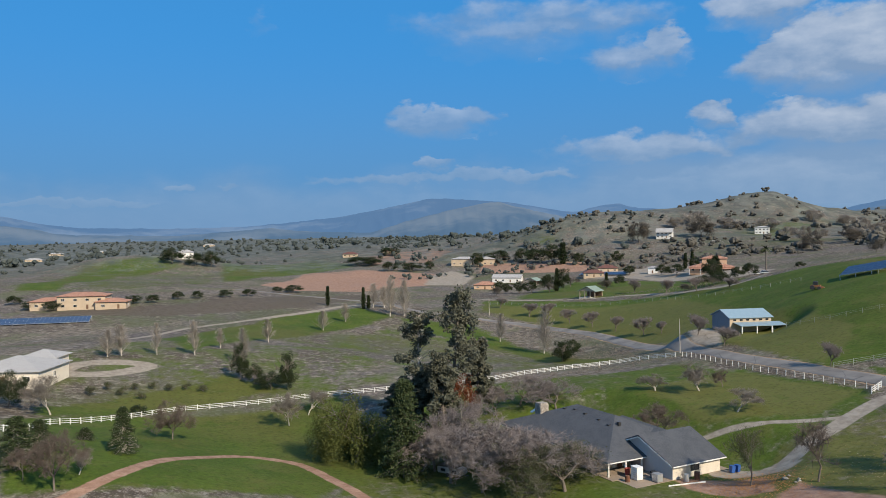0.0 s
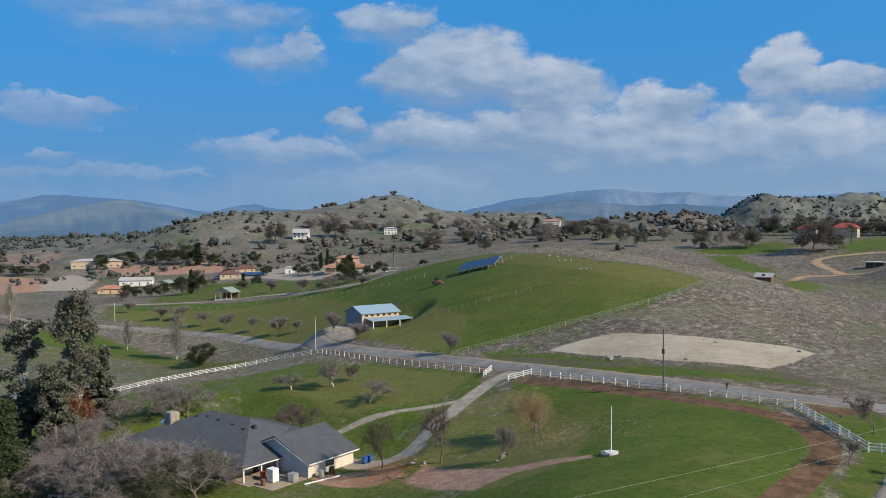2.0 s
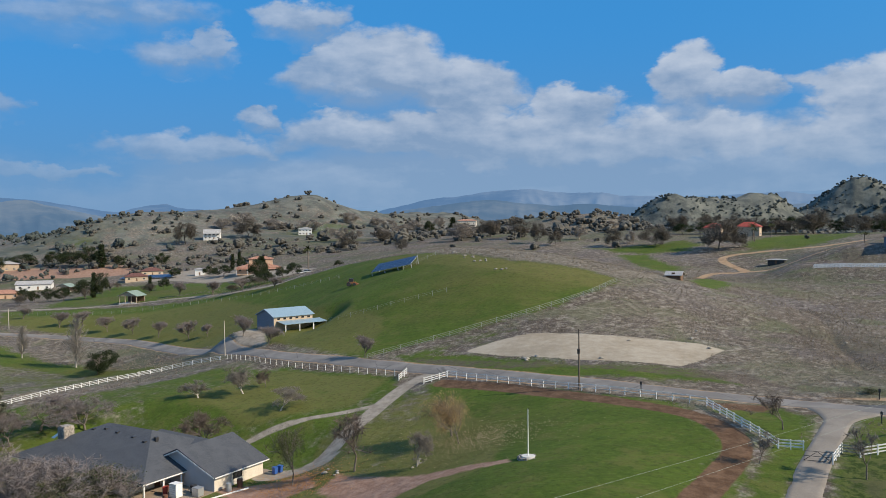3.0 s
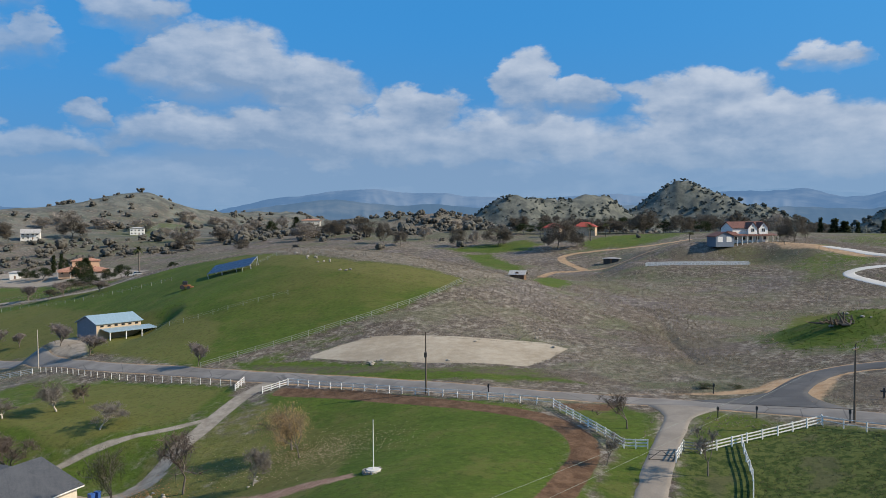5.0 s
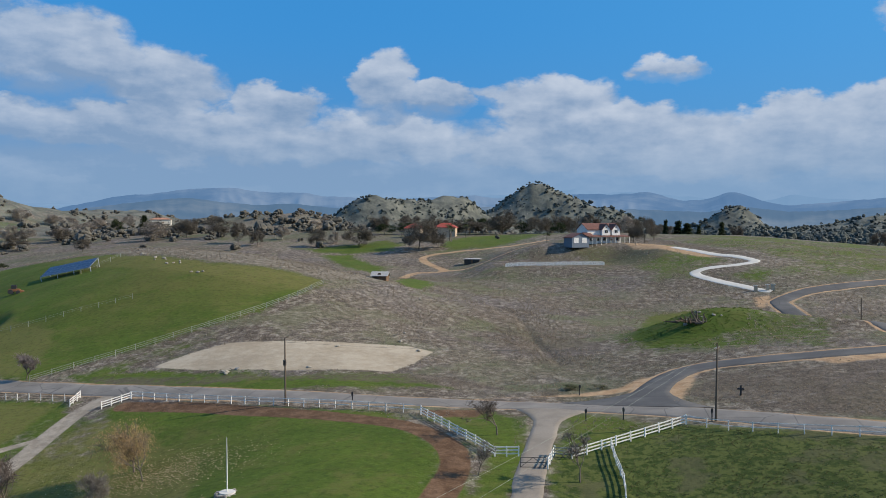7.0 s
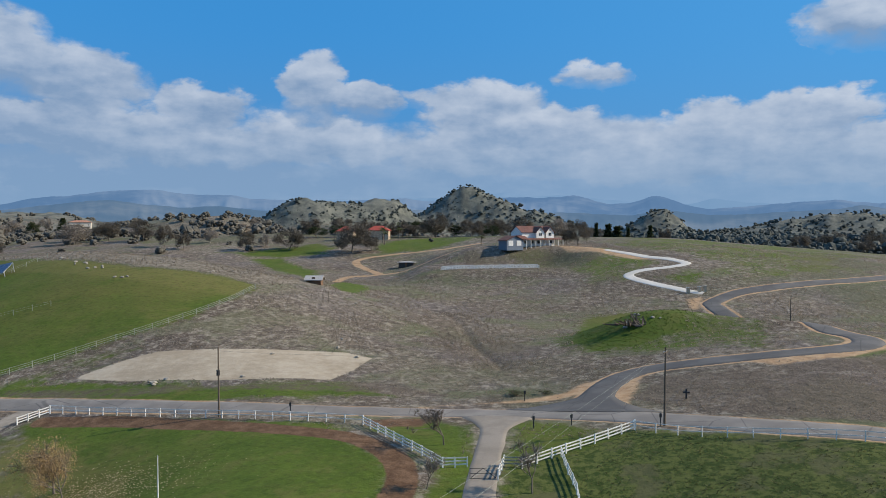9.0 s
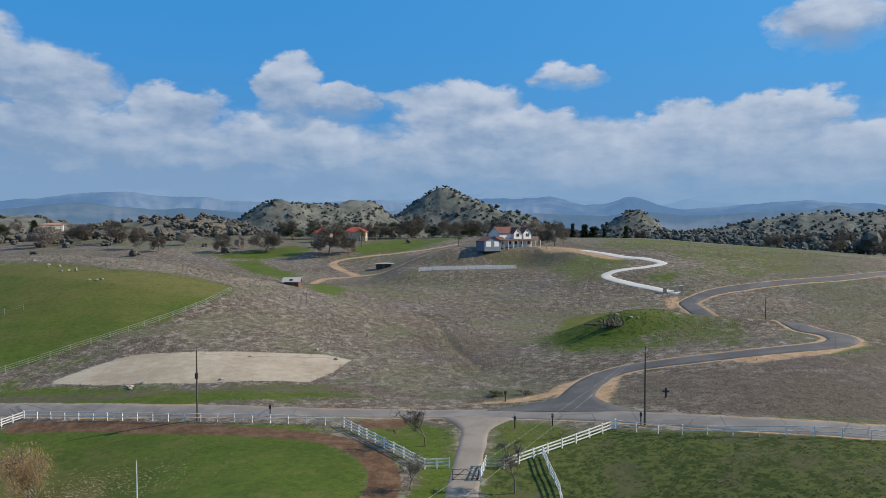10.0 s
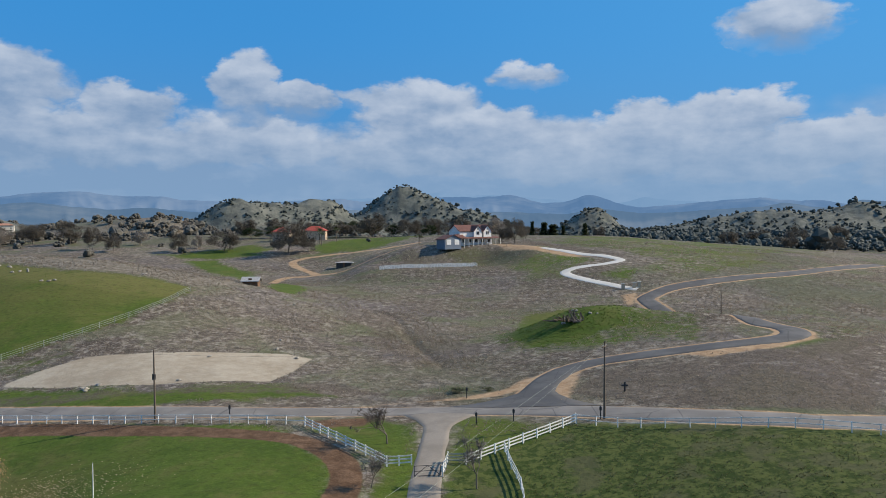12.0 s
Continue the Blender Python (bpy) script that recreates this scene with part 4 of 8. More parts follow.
def tree(name, seed, height, spread, bark, crown_mat, style, leafage=1.0):
    """A tree at the origin: an Empty with its trunk and its crown. Gives its true height and width."""
    rng = np.random.default_rng(seed)
    top = new(name)
    tv, tf, cv, cf = [], [], [], []
    if style in ("bare", "vase"):
        wood, tips = branches(rng, height, spread, 0.24, 4, (4, 3, 3, 4), 0.5) if style == "bare" else branches(rng, height, spread, 0.3, 4, (6, 4, 3, 3), 0.75, bend=0.12)
        for lev, rows in enumerate(wood):
            for a, b, ra, rb in rows:
                if lev < 3:
                    tube(tv, tf, a, b, max(ra, 0.03), max(rb, 0.025), 6 if lev == 0 else 4)
                else:
                    tube(cv, cf, a, b, max(ra, 0.018), 0.012, 3)
        for t in tips:
            for _ in range(8 if style == "bare" else 5):
                d = rng.normal(0, 1, 3) + (0, 0, 0.4)
                tube(cv, cf, t, t + d / np.linalg.norm(d) * height * rng.uniform(0.05, 0.12), 0.016, 0.008, 3)
    elif style == "open":
        wood, tips = branches(rng, height, spread, 0.30, 3, (3, 3, 3), 0.6, 0.018, 0.05, 0.14)
        for lev, rows in enumerate(wood):
            for a, b, ra, rb in rows:
                tube(tv, tf, a, b, max(ra, 0.03), max(rb, 0.025), 6 if lev == 0 else 4)
        for t in tips:
            for _ in range(12):
                d = rng.normal(0, 1, 3) + (0, 0, 0.5)
                tube(cv, cf, t, t + d / np.linalg.norm(d) * height * rng.uniform(0.06, 0.16), 0.024, 0.010, 3)
    elif style == "poplar":
        tube(tv, tf, (0, 0, -0.4), (0.02 * height, 0, height * 0.55), height * 0.010, height * 0.007, 6)
        tube(tv, tf, (0.02 * height, 0, height * 0.55), (0, 0, height * 0.97), height * 0.007, 0.015, 5)
        for k in range(110):
            h = height * (0.07 + 0.86 * (k / 110))
            t, tilt = rng.uniform(0, 6.283), rng.uniform(0.22, 0.6)
            d = np.array([math.cos(t) * tilt, math.sin(t) * tilt, 1.0])
            d /= np.linalg.norm(d)
            long = height * rng.uniform(0.20, 0.34) * (1 - h / height) ** 0.6 + 0.03 * height
            base = np.array([0.01 * height, 0, h])
            tube(cv, cf, base, base + d * long, 0.045, 0.016, 3)
            for _ in range(9):
                at = base + d * long * rng.uniform(0.3, 1.0)
                q = d + rng.normal(0, 0.42, 3)
                tube(cv, cf, at, at + q / np.linalg.norm(q) * long * rng.uniform(0.25, 0.5), 0.018, 0.009, 3)
    elif style == "leafy":
        wood, tips = branches(rng, height * 0.92, spread, 0.2, 3, (4, 4, 3), 0.45)
        for lev, rows in enumerate(wood):
            for a, b, ra, rb in rows:
                tube(tv, tf, a, b, max(ra, 0.03), max(rb, 0.02), 6 if lev == 0 else 4)
        cv, cf = leaf_cloud(rng, tips, height * 0.17, 4200, height * 0.017)
    elif style == "dome":
        wood, tips = branches(rng, height * 0.8, spread, 0.2, 3, (4, 4, 3), 0.35)
        for lev, rows in enumerate(wood):
            for a, b, ra, rb in rows:
                tube(tv, tf, a, b, max(ra, 0.05), max(rb, 0.03), 6 if lev == 0 else 4)
        lumps = []
        for _ in range(30):
            u = rng.normal(0, 1, 3)
            u[2] = abs(u[2]) * 1.2 - 0.85
            u /= np.linalg.norm(u)
            lumps.append(u * rng.uniform(0.55, 1.0) * (0.42 * height, 0.42 * height, 0.42 * height) + (0, 0, 0.46 * height))
        cv, cf = leaf_cloud(rng, lumps, height * 0.15, 7600, height * 0.0145, 0.8)
    elif style in ("half", "sparse"):
        wood, tips = branches(rng, height, spread, 0.22, 4, (4, 3, 3, 3), 0.5)
        for lev, rows in enumerate(wood):
            for a, b, ra, rb in rows:
                tube(tv, tf, a, b, max(ra, 0.02), max(rb, 0.012), 6 if lev == 0 else 3)
        cv, cf = leaf_cloud(rng, [t - (0, 0, q) for t in tips for q in (0.0, 0.05 * height, 0.12 * height)], height * 0.09, 6000 if style == "half" else 4200, height * (0.010 if style == "half" else 0.0105), 1.2, 1.5)
    elif style == "willow":
        wood, tips = branches(rng, height * 0.95, 1.0, 0.18, 3, (5, 4, 3), 0.25)
        for lev, rows in enumerate(wood):
            for a, b, ra, rb in rows:
                tube(tv, tf, a, b, max(ra, 0.03), max(rb, 0.02), 5)
        strands = [t - np.array([0, 0, s]) for t in tips for s in (0, 0.12 * height, 0.26 * height, 0.4 * height) if t[2] - s > 0.05 * height]
        cv, cf = leaf_cloud(rng, strands, height * 0.10, 30000, height * 0.011, 1.2, 2.0)
    elif style == "eucalyptus":
        line = [np.array([0.02 * height * math.sin(3 * f + seed) + 0.04 * height * f, 0.02 * height * math.sin(2.2 * f), height * f - 0.4]) for f in np.linspace(0, 0.97, 9)]
        for k, (a, b) in enumerate(zip(line, line[1:])):
            tube(tv, tf, a, b, height * 0.014 * (1 - k / 9) + 0.04, height * 0.014 * (1 - (k + 1) / 9) + 0.04, 7)
        centres = []
        for k in range(46):
            f = 0.16 + 0.82 * (k / 46)
            base = np.array([np.interp(f, np.linspace(0, 0.97, 9), [p[i] for p in line]) for i in range(3)])
            t, up = rng.uniform(0, 6.283), rng.uniform(0.3, 1.1)
            d = np.array([math.cos(t), math.sin(t), up])
            reach = spread * height * (0.24 - 0.16 * abs(f - 0.5)) * rng.uniform(0.3, 1.15) * (1.15 - f * 0.5)
            tip = base + d / np.linalg.norm(d) * reach
            tube(tv, tf, base, (base + tip) / 2 + (0, 0, 0.1 * reach), 0.09, 0.06, 4)
            tube(tv, tf, (base + tip) / 2 + (0, 0, 0.1 * reach), tip, 0.06, 0.03, 4)
            if rng.random() < leafage:
                centres += [tip + rng.normal(0, 0.025 * height, 3) - (0, 0, 0.02 * height) for _ in range(3)]
        cv, cf = leaf_cloud(rng, centres, height * 0.036, int(13000 * leafage), 0.24, 1.2, 0.9)
    elif style == "cedar":
        tube(tv, tf, (0, 0, -0.4), (0, 0, height * 0.98), height * 0.022, 0.03, 7)
        centres = []
        for k in range(34):
            h = height * (0.06 + 0.92 * (k / 34) ** 0.9)
            reach = spread * (1 - h / height) ** 0.75 * rng.uniform(0.8, 1.1) + 0.02 * height
            for _ in range(6):
                t = rng.uniform(0, 6.283)
                tip = np.array([math.cos(t) * reach, math.sin(t) * reach, h - reach * 0.22])
                tube(tv, tf, (0, 0, h), tip, 0.05, 0.02, 3)
                centres += [tip * (f, f, 1) + (0, 0, (1 - f) * reach * 0.15) for f in (1.0, 0.8, 0.6, 0.4)]
        cv, cf = leaf_cloud(rng, centres, height * 0.05, 11000, height * 0.0125, 0.6, 0.5)
    elif style == "cypress":
        tube(tv, tf, (0, 0, -0.4), (0, 0, height * 0.95), height * 0.02, 0.02, 6)
        centres = [(rng.normal(0, 0.3) * spread * math.sin(math.pi * min(1, f + 0.22)) , rng.normal(0, 0.3) * spread * math.sin(math.pi * min(1, f + 0.22)), height * (0.05 + 0.92 * f)) for f in np.linspace(0, 0.98, 60)]
        cv, cf = leaf_cloud(rng, centres, height * 0.06, 2200, height * 0.022, 1.5, -0.6)
    elif style == "palm":
        tube(tv, tf, (0, 0, -0.4), (0.1, 0, height * 0.86), 0.32, 0.24, 8)
        for k in range(34):
            t, up = rng.uniform(0, 6.283), rng.uniform(-0.6, 1.2)
            d = np.array([math.cos(t), math.sin(t), up])
            d /= np.linalg.norm(d)
            p = np.array([0.1, 0, height * 0.86])
            for s in range(5):
                q = p + d * height * 0.055
                side = np.cross(d, (0, 0, 1.0))
                side /= np.linalg.norm(side) + 1e-6
                w0, w1 = 0.35 * (1 - abs(s - 1.5) / 4), 0.35 * (1 - abs(s - 0.5) / 4)
                b = len(cv)
                cv += [tuple(p - side * w0 - (0, 0, 0.15)), tuple(p), tuple(p + side * w0 - (0, 0, 0.15)), tuple(q - side * w1 - (0, 0, 0.15)), tuple(q), tuple(q + side * w1 - (0, 0, 0.15))]
                cf += [(b, b + 1, b + 4, b + 3), (b + 1, b + 2, b + 5, b + 4)]
                p, d = q, (d - (0, 0, 0.22)) / np.linalg.norm(d - (0, 0, 0.22))
    mesh_object("trunk", tv, tf, bark, top, smooth=True)
    mesh_object("crown", cv, cf, crown_mat, top)
    allv = np.array(tv + cv)
    low, high = np.percentile(allv[:, :2], 0.3, axis=0), np.percentile(allv[:, :2], 99.7, axis=0)
    wide = (high - low).mean()
    return top, float(allv[:, 2].max()), float(wide)


def plant(kinds, places, label, category, group=""):
    """Sets trees of the given kinds at places of x, y, height, width; the first place of each kind takes the tree itself."""
    rng = random.Random(len(places) * 7 + len(label))
    used = set()
    for i, (x, y, h, w) in enumerate(places):
        made, true_h, true_w = kinds[i % len(kinds)]
        m = Matrix.LocRotScale(spot(x, y, -0.1), Euler((0, 0, rng.uniform(0, 6.28))), (w / true_w, w / true_w, h / true_h))
        if made.name in used or made.get("category"):
            ob = copy_thing(made, m)
            ob.matrix_basis = m
        else:
            ob = made
            ob.matrix_basis = m
        used.add(made.name)
        tagged(ob, label, category, group or ("trees" if len(places) > 1 else ""))


def kinds_of(name, seeds, height, spread, bark, mat, style, leafage=1.0):
    return [tree(name, s, height, spread, bark, mat, style, leafage) for s in seeds]


ROUND_PURPLE = lambda: kinds_of("bare_tree", (14, 15), 5.0, 0.6, BARK, TWIGS_PURPLE, "vase")
BARE_PURPLE = lambda: kinds_of("bare_tree", (11, 12, 13), 7.0, 0.9, BARK, TWIGS_PURPLE, "bare")


# ---- trees of the homestead ----
plant(kinds_of("eucalyptus_tree", (21,), 24, 0.6, PALE_BARK, LEAF_GREYGREEN, "eucalyptus", 0.45), [(-149.8, 59.2, 25.2, 9.4)],
      "tall eucalyptus with a pale bare trunk and grey-green leaves", "tree")
plant(kinds_of("eucalyptus_tree", (24,), 26, 0.6, BARK, LEAF_GREYGREEN, "eucalyptus", 0.8), [(-137.1, 61.5, 31.2, 9.4)],
      "tall dark eucalyptus towering behind the ranch house", "tree")
plant(kinds_of("eucalyptus_tree", (26,), 15, 0.7, BARK, LEAF_GREYGREEN, "eucalyptus"), [(-141.7, 70.5, 17.5, 7.0), (-133.8, 58.5, 18.3, 7.5), (-156.0, 57.3, 9.2, 7.3), (-146.4, 58.7, 13.7, 8.0)],
      "dense grey-green eucalyptus in a dark grove", "tree", "eucalyptus grove")
plant(kinds_of("cedar_tree", (31,), 14, 3.6, BARK, LEAF_CEDAR, "cedar"), [(-120.9, 42.6, 18.2, 9.0)], "dark green cedar standing by a red earth heap", "tree")
plant(kinds_of("willow_tree", (33,), 10, 1.0, BARK, LEAF_WILLOW, "willow"), [(-135.4, 39.0, 13.9, 18.2)], "drooping yellow-green willow on the lawn", "tree")
plant(kinds_of("red_leaved_tree", (35,), 9, 0.8, PALE_BARK, LEAF_RED, "leafy"), [(-139.0, 65.2, 12.4, 7.5)], "slender tree holding dry rust-red leaves", "tree")
purple = BARE_PURPLE()
plant(purple, [(-120.5, 48.6, 10.2, 14.0), (-112.8, 47.6, 10.0, 14.5), (-125.0, 56.5, 10.4, 13.0), (-105.5, 49.5, 9.6, 13.5), (-109.6, 53.4, 11.4, 17.9), (-101.8, 57.1, 10.6, 17.3), (-96.9, 59.9, 8.1, 13.1), (-120.3, 52.0, 8.6, 12.7),
               (-139.7, 80.4, 7.3, 13.9), (-133.6, 86.0, 7.1, 13.7), (-137.8, 73.2, 6.8, 8.6)],
      "leafless spreading tree with a haze of purple-brown twigs", "tree", "bare trees round the house")
plant(kinds_of("olive_leaved_tree", (41, 42), 8, 1.0, BARK, LEAF_OLIVE, "half"), [(-93.5, 58.0, 8.8, 15.5), (-100.9, 52.5, 8.1, 14.1), (-92.0, 52.4, 8.2, 13.3)],
      "low wide grey-olive tree with half its leaves", "tree", "half-leafed trees by the house")
brown = kinds_of("bare_tree", (51, 52), 7.0, 0.8, BARK, TWIGS_BROWN, "bare")
plant(brown, [(-104.2, 89.6, 8.4, 9.8), (-114.0, 115.9, 4.2, 4.2), (-115.8, -15.3, 9.1, 8.8), (-160.2, 8.9, 8.8, 8.7), (-120.4, -19.1, 5.3, 4.1)],
      "leafless dark brown tree with many fine twigs", "tree", "dark bare trees")
grey = kinds_of("bare_tree", (61, 62, 63), 7.0, 0.8, PALE_BARK, TWIGS_GREY, "bare")
plant(grey, [(-115.6, 110.7, 6.6, 7.2), (-99.1, 103.7, 5.0, 7.2), (-55.7, 84.6, 6.1, 3.8), (-122.8, 104.9, 3.9, 5.9), (-169.9, 36.7, 8.2, 7.2), (-175.3, 43.1, 6.4, 6.8), (-120.9, -11.6, 4.1, 3.8), (-178.4, -12.5, 9.0, 8.4)],
      "leafless pale-trunked lawn tree with grey twigs", "tree", "pale bare trees")
opened = kinds_of("bare_tree", (151,), 8.0, 0.8, BARK, TWIGS_BROWN, "open")
plant(opened, [(-67.1, 84.7, 10.6, 8.3)], "leafless forked tree beside the gravel drive", "tree")
plant(kinds_of("half_bare_tree", (65,), 7, 0.7, BARK, LEAF_OLIVE, "half"), [(-75.7, 80.2, 9.8, 6.8)], "half-bare tree with yellow-green leaves low on its limbs", "tree")
plant(kinds_of("autumn_tree", (67, 68), 7, 0.8, BARK, LEAF_GOLD, "sparse"), [(-56.6, 96.6, 8.0, 7.2), (-53.1, 92.7, 7.5, 5.2)], "pale-trunked tree with thinning golden autumn leaves", "tree", "autumn pair")
plant(opened, [(-8.1, 103.1, 5.4, 5.2)], "leafless round-headed tree by the entry drive", "tree")
plant(kinds_of("bare_tree", (153, 154), 6.0, 0.6, BARK, TWIGS_GREY, "open"), [(-8.9, 88.7, 4.4, 3.2), (2.8, 88.9, 6.0, 4.6)], "small leafless tree beside the entry drive", "tree", "entry trees")
plant(kinds_of("fir_tree", (71,), 9, 2.6, PALE_BARK, LEAF_CEDAR, "cedar"), [(-135.1, -3.6, 8.1, 5.0), (-127.1, -19.7, 7.5, 6.9), (-133.5, -16.4, 5.4, 5.4), (-147.6, -8.5, 2.3, 3.7)],
      "grey-green fir with a leaning pale trunk", "tree", "lawn firs")
plant(kinds_of("oak_tree", (73, 74), 9, 0.9, BARK, LEAF_DARK, "dome"), [(-183.5, -20.4, 8.4, 8.4), (-209.8, 35.8, 10.8, 5.3), (-204.8, 38.3, 6.1, 4.6), (-196.7, 45.1, 10.8, 5.4), (-198.7, 41.1, 5.2, 7.5), (-214.2, 148.3, 7.8, 8.6), (-146.5, 42.3, 5.3, 3.5)],
      "dense dark green evergreen in the west field", "tree", "evergreens in the field")
poplar = kinds_of("bare_poplar", (81, 82), 12, 0.3, PALE_BARK, TWIGS_PALE, "poplar")
plant(poplar, [(-238.5, 29.7, 11.1, 5.8), (-239.6, 19.0, 10.0, 4.0), (-239.0, 9.1, 9.8, 6.5), (-237.9, 5.2, 8.4, 6.5), (-265.8, 60.4, 8.7, 5.5), (-224.0, 40.4, 11.0, 5.6), (-249.6, 40.0, 6.8, 4.3), (-307.8, 96.0, 8.7, 6.6),
               (-329.7, 114.8, 8.9, 6.1), (-366.0, 144.1, 12.9, 8.6), (-339.9, 141.4, 20.7, 9.1), (-339.5, 148.6, 18.4, 8.1), (-272.1, 160.0, 12.4, 7.0), (-238.1, 157.8, 17.2, 9.3), (-368.3, 151.4, 11.6, 8.7)],
      "tall leafless poplar with upright whitish branches", "tree", "poplars in the west field")
plant(kinds_of("cypress_tree", (83,), 10, 1.2, BARK, LEAF_DARK, "cypress"), [(-375.5, 123.5, 10.0, 2.6), (-361.9, 137.1, 11.0, 2.5), (-363.4, 140.5, 6.8, 2.5)], "narrow dark cypress beside the lane", "tree", "lane cypresses")
# rows along the road and the upper drive
rounded = ROUND_PURPLE()
plant(rounded, [(-309.3, 200.4, 7.2, 7.2), (-299.4, 204.7, 7.2, 7.2), (-278.1, 200.5, 6.9, 6.5), (-258.9, 197.6, 6.9, 6.7), (-237.3, 191.9, 6.5, 5.9), (-215.8, 186.8, 7.0, 6.8), (-205.9, 186.2, 4.9, 4.3),
               (-164.2, 160.7, 6.7, 6.0), (-148.5, 154.4, 5.8, 6.3), (-104.8, 139.5, 5.6, 4.3), (-340.3, 203.8, 5.8, 5.8)],
      "small round-headed leafless roadside tree", "tree", "roadside row")
plant(rounded, [(-308.0, 264.9, 7.3, 7.3), (-272.1, 252.5, 7.0, 7.3), (-247.8, 246.7, 6.7, 6.9), (-439.6, 325.2, 7.2, 7.2), (-225.6, 242.1, 4.7, 7.1)], "small leafless tree along a terrace drive", "tree", "terrace row")
plant(kinds_of("orchard_tree", (85, 86), 5, 0.9, BARK, LEAF_OAK, "leafy"), [(-354.5, 285.4, 5.9, 7.4), (-409.1, 285.1, 7.2, 5.9), (-409.8, 245.8, 6.7, 6.7), (-247.9, 257.4, 4.3, 6.6), (-260.6, 252.7, 3.8, 5.6), (-450.4, 340.0, 5.2, 6.0)],
      "small round green orchard tree", "tree", "orchard")


# ---- parts of buildings ----
def part(name, verts, faces, mat, parent, label="", smooth=False):
    ob = mesh_object(name, verts, faces, mat, parent, smooth)
    return tagged(ob, label) if label else ob


BOX_FACES = [(0, 3, 2, 1), (4, 5, 6, 7), (0, 1, 5, 4), (1, 2, 6, 5), (2, 3, 7, 6), (3, 0, 4, 7)]


def box_verts(x0, x1, y0, y1, z0, z1):
    return [(x0, y0, z0), (x1, y0, z0), (x1, y1, z0), (x0, y1, z0), (x0, y0, z1), (x1, y0, z1), (x1, y1, z1), (x0, y1, z1)]


def box(name, x0, x1, y0, y1, z0, z1, mat, parent, label="", bevel=0.0):
    if bevel:
        bm = bmesh.new()
        vs = [bm.verts.new(v) for v in box_verts(x0, x1, y0, y1, z0, z1)]
        for f in BOX_FACES:
            bm.faces.new([vs[i] for i in f])
        bmesh.ops.bevel(bm, geom=bm.edges[:], offset=bevel, segments=2, affect="EDGES")
        me = bpy.data.meshes.new(name)
        bm.to_mesh(me)
        bm.free()
        me.materials.append(mat)
        ob = new(name, me)
        ob.parent = parent
        return tagged(ob, label) if label else ob
    return part(name, box_verts(x0, x1, y0, y1, z0, z1), BOX_FACES, mat, parent, label)


def slab(name, corners, thick, mat, parent, label=""):
    """A roof plane: a flat polygon given from above, with thickness downward."""
    n = len(corners)
    low = [(x, y, z - thick) for x, y, z in corners]
    faces = [tuple(range(n)), tuple(range(2 * n - 1, n - 1, -1))]
    faces += [(i, n + i, n + (i + 1) % n, (i + 1) % n) for i in range(n)]
    return part(name, list(corners) + low, faces, mat, parent, label)


def joined_slabs(name, planes, thick, mat, parent, label=""):
    verts, faces = [], []
    for corners in planes:
        n, s = len(corners), len(verts)
        verts += list(corners) + [(x, y, z - thick) for x, y, z in corners]
        faces += [tuple(s + i for i in range(n)), tuple(s + i for i in range(2 * n - 1, n - 1, -1))]
        faces += [(s + i, s + n + i, s + n + (i + 1) % n, s + (i + 1) % n) for i in range(n)]
    return part(name, verts, faces, mat, parent, label)


def gable_roof(parent, x0, x1, y0, y1, eave, rise, mat, over=0.5, along="y", label=""):
    """Two roof planes; the ridge runs along x or y."""
    if along == "y":
        xm, k = (x0 + x1) / 2, rise / ((x1 - x0) / 2)
        a, b, c, d, lo, hi = x0 - over, x1 + over, y0 - over, y1 + over, eave - over * k, eave + rise
        planes = [[(a, c, lo), (xm, c, hi), (xm, d, hi), (a, d, lo)][::-1], [(b, c, lo), (b, d, lo), (xm, d, hi), (xm, c, hi)]]
    else:
        ym, k = (y0 + y1) / 2, rise / ((y1 - y0) / 2)
        a, b, c, d, lo, hi = x0 - over, x1 + over, y0 - over, y1 + over, eave - over * k, eave + rise
        planes = [[(a, c, lo), (b, c, lo), (b, ym, hi), (a, ym, hi)], [(a, d, lo), (a, ym, hi), (b, ym, hi), (b, d, lo)]]
    for p in planes:
        slab("roof", [(x, y, z + 0.16) for x, y, z in p], 0.16, mat, parent, label)


def hip_roof(parent, x0, x1, y0, y1, eave, rise, mat, over=0.5, label=""):
    a, b, c, d = x0 - over, x1 + over, y0 - over, y1 + over
    half = min(b - a, d - c) / 2
    lo, hi = eave, eave + rise
    if b - a >= d - c:
        ym, r0, r1 = (c + d) / 2, a + half, b - half
        planes = [[(a, c, lo), (b, c, lo), (r1, ym, hi), (r0, ym, hi)], [(b, c, lo), (b, d, lo), (r1, ym, hi)],
                  [(b, d, lo), (a, d, lo), (r0, ym, hi), (r1, ym, hi)], [(a, d, lo), (a, c, lo), (r0, ym, hi)]]
    else:
        xm, r0, r1 = (a + b) / 2, c + half, d - half
        planes = [[(a, c, lo), (b, c, lo), (xm, r0, hi)], [(b, c, lo), (b, d, lo), (xm, r1, hi), (xm, r0, hi)],
                  [(b, d, lo), (a, d, lo), (xm, r1, hi)], [(a, d, lo), (a, c, lo), (xm, r0, hi), (xm, r1, hi)]]
    for p in planes:
        slab("roof", [(x, y, z + 0.18) for x, y, z in p], 0.18, mat, parent, label)


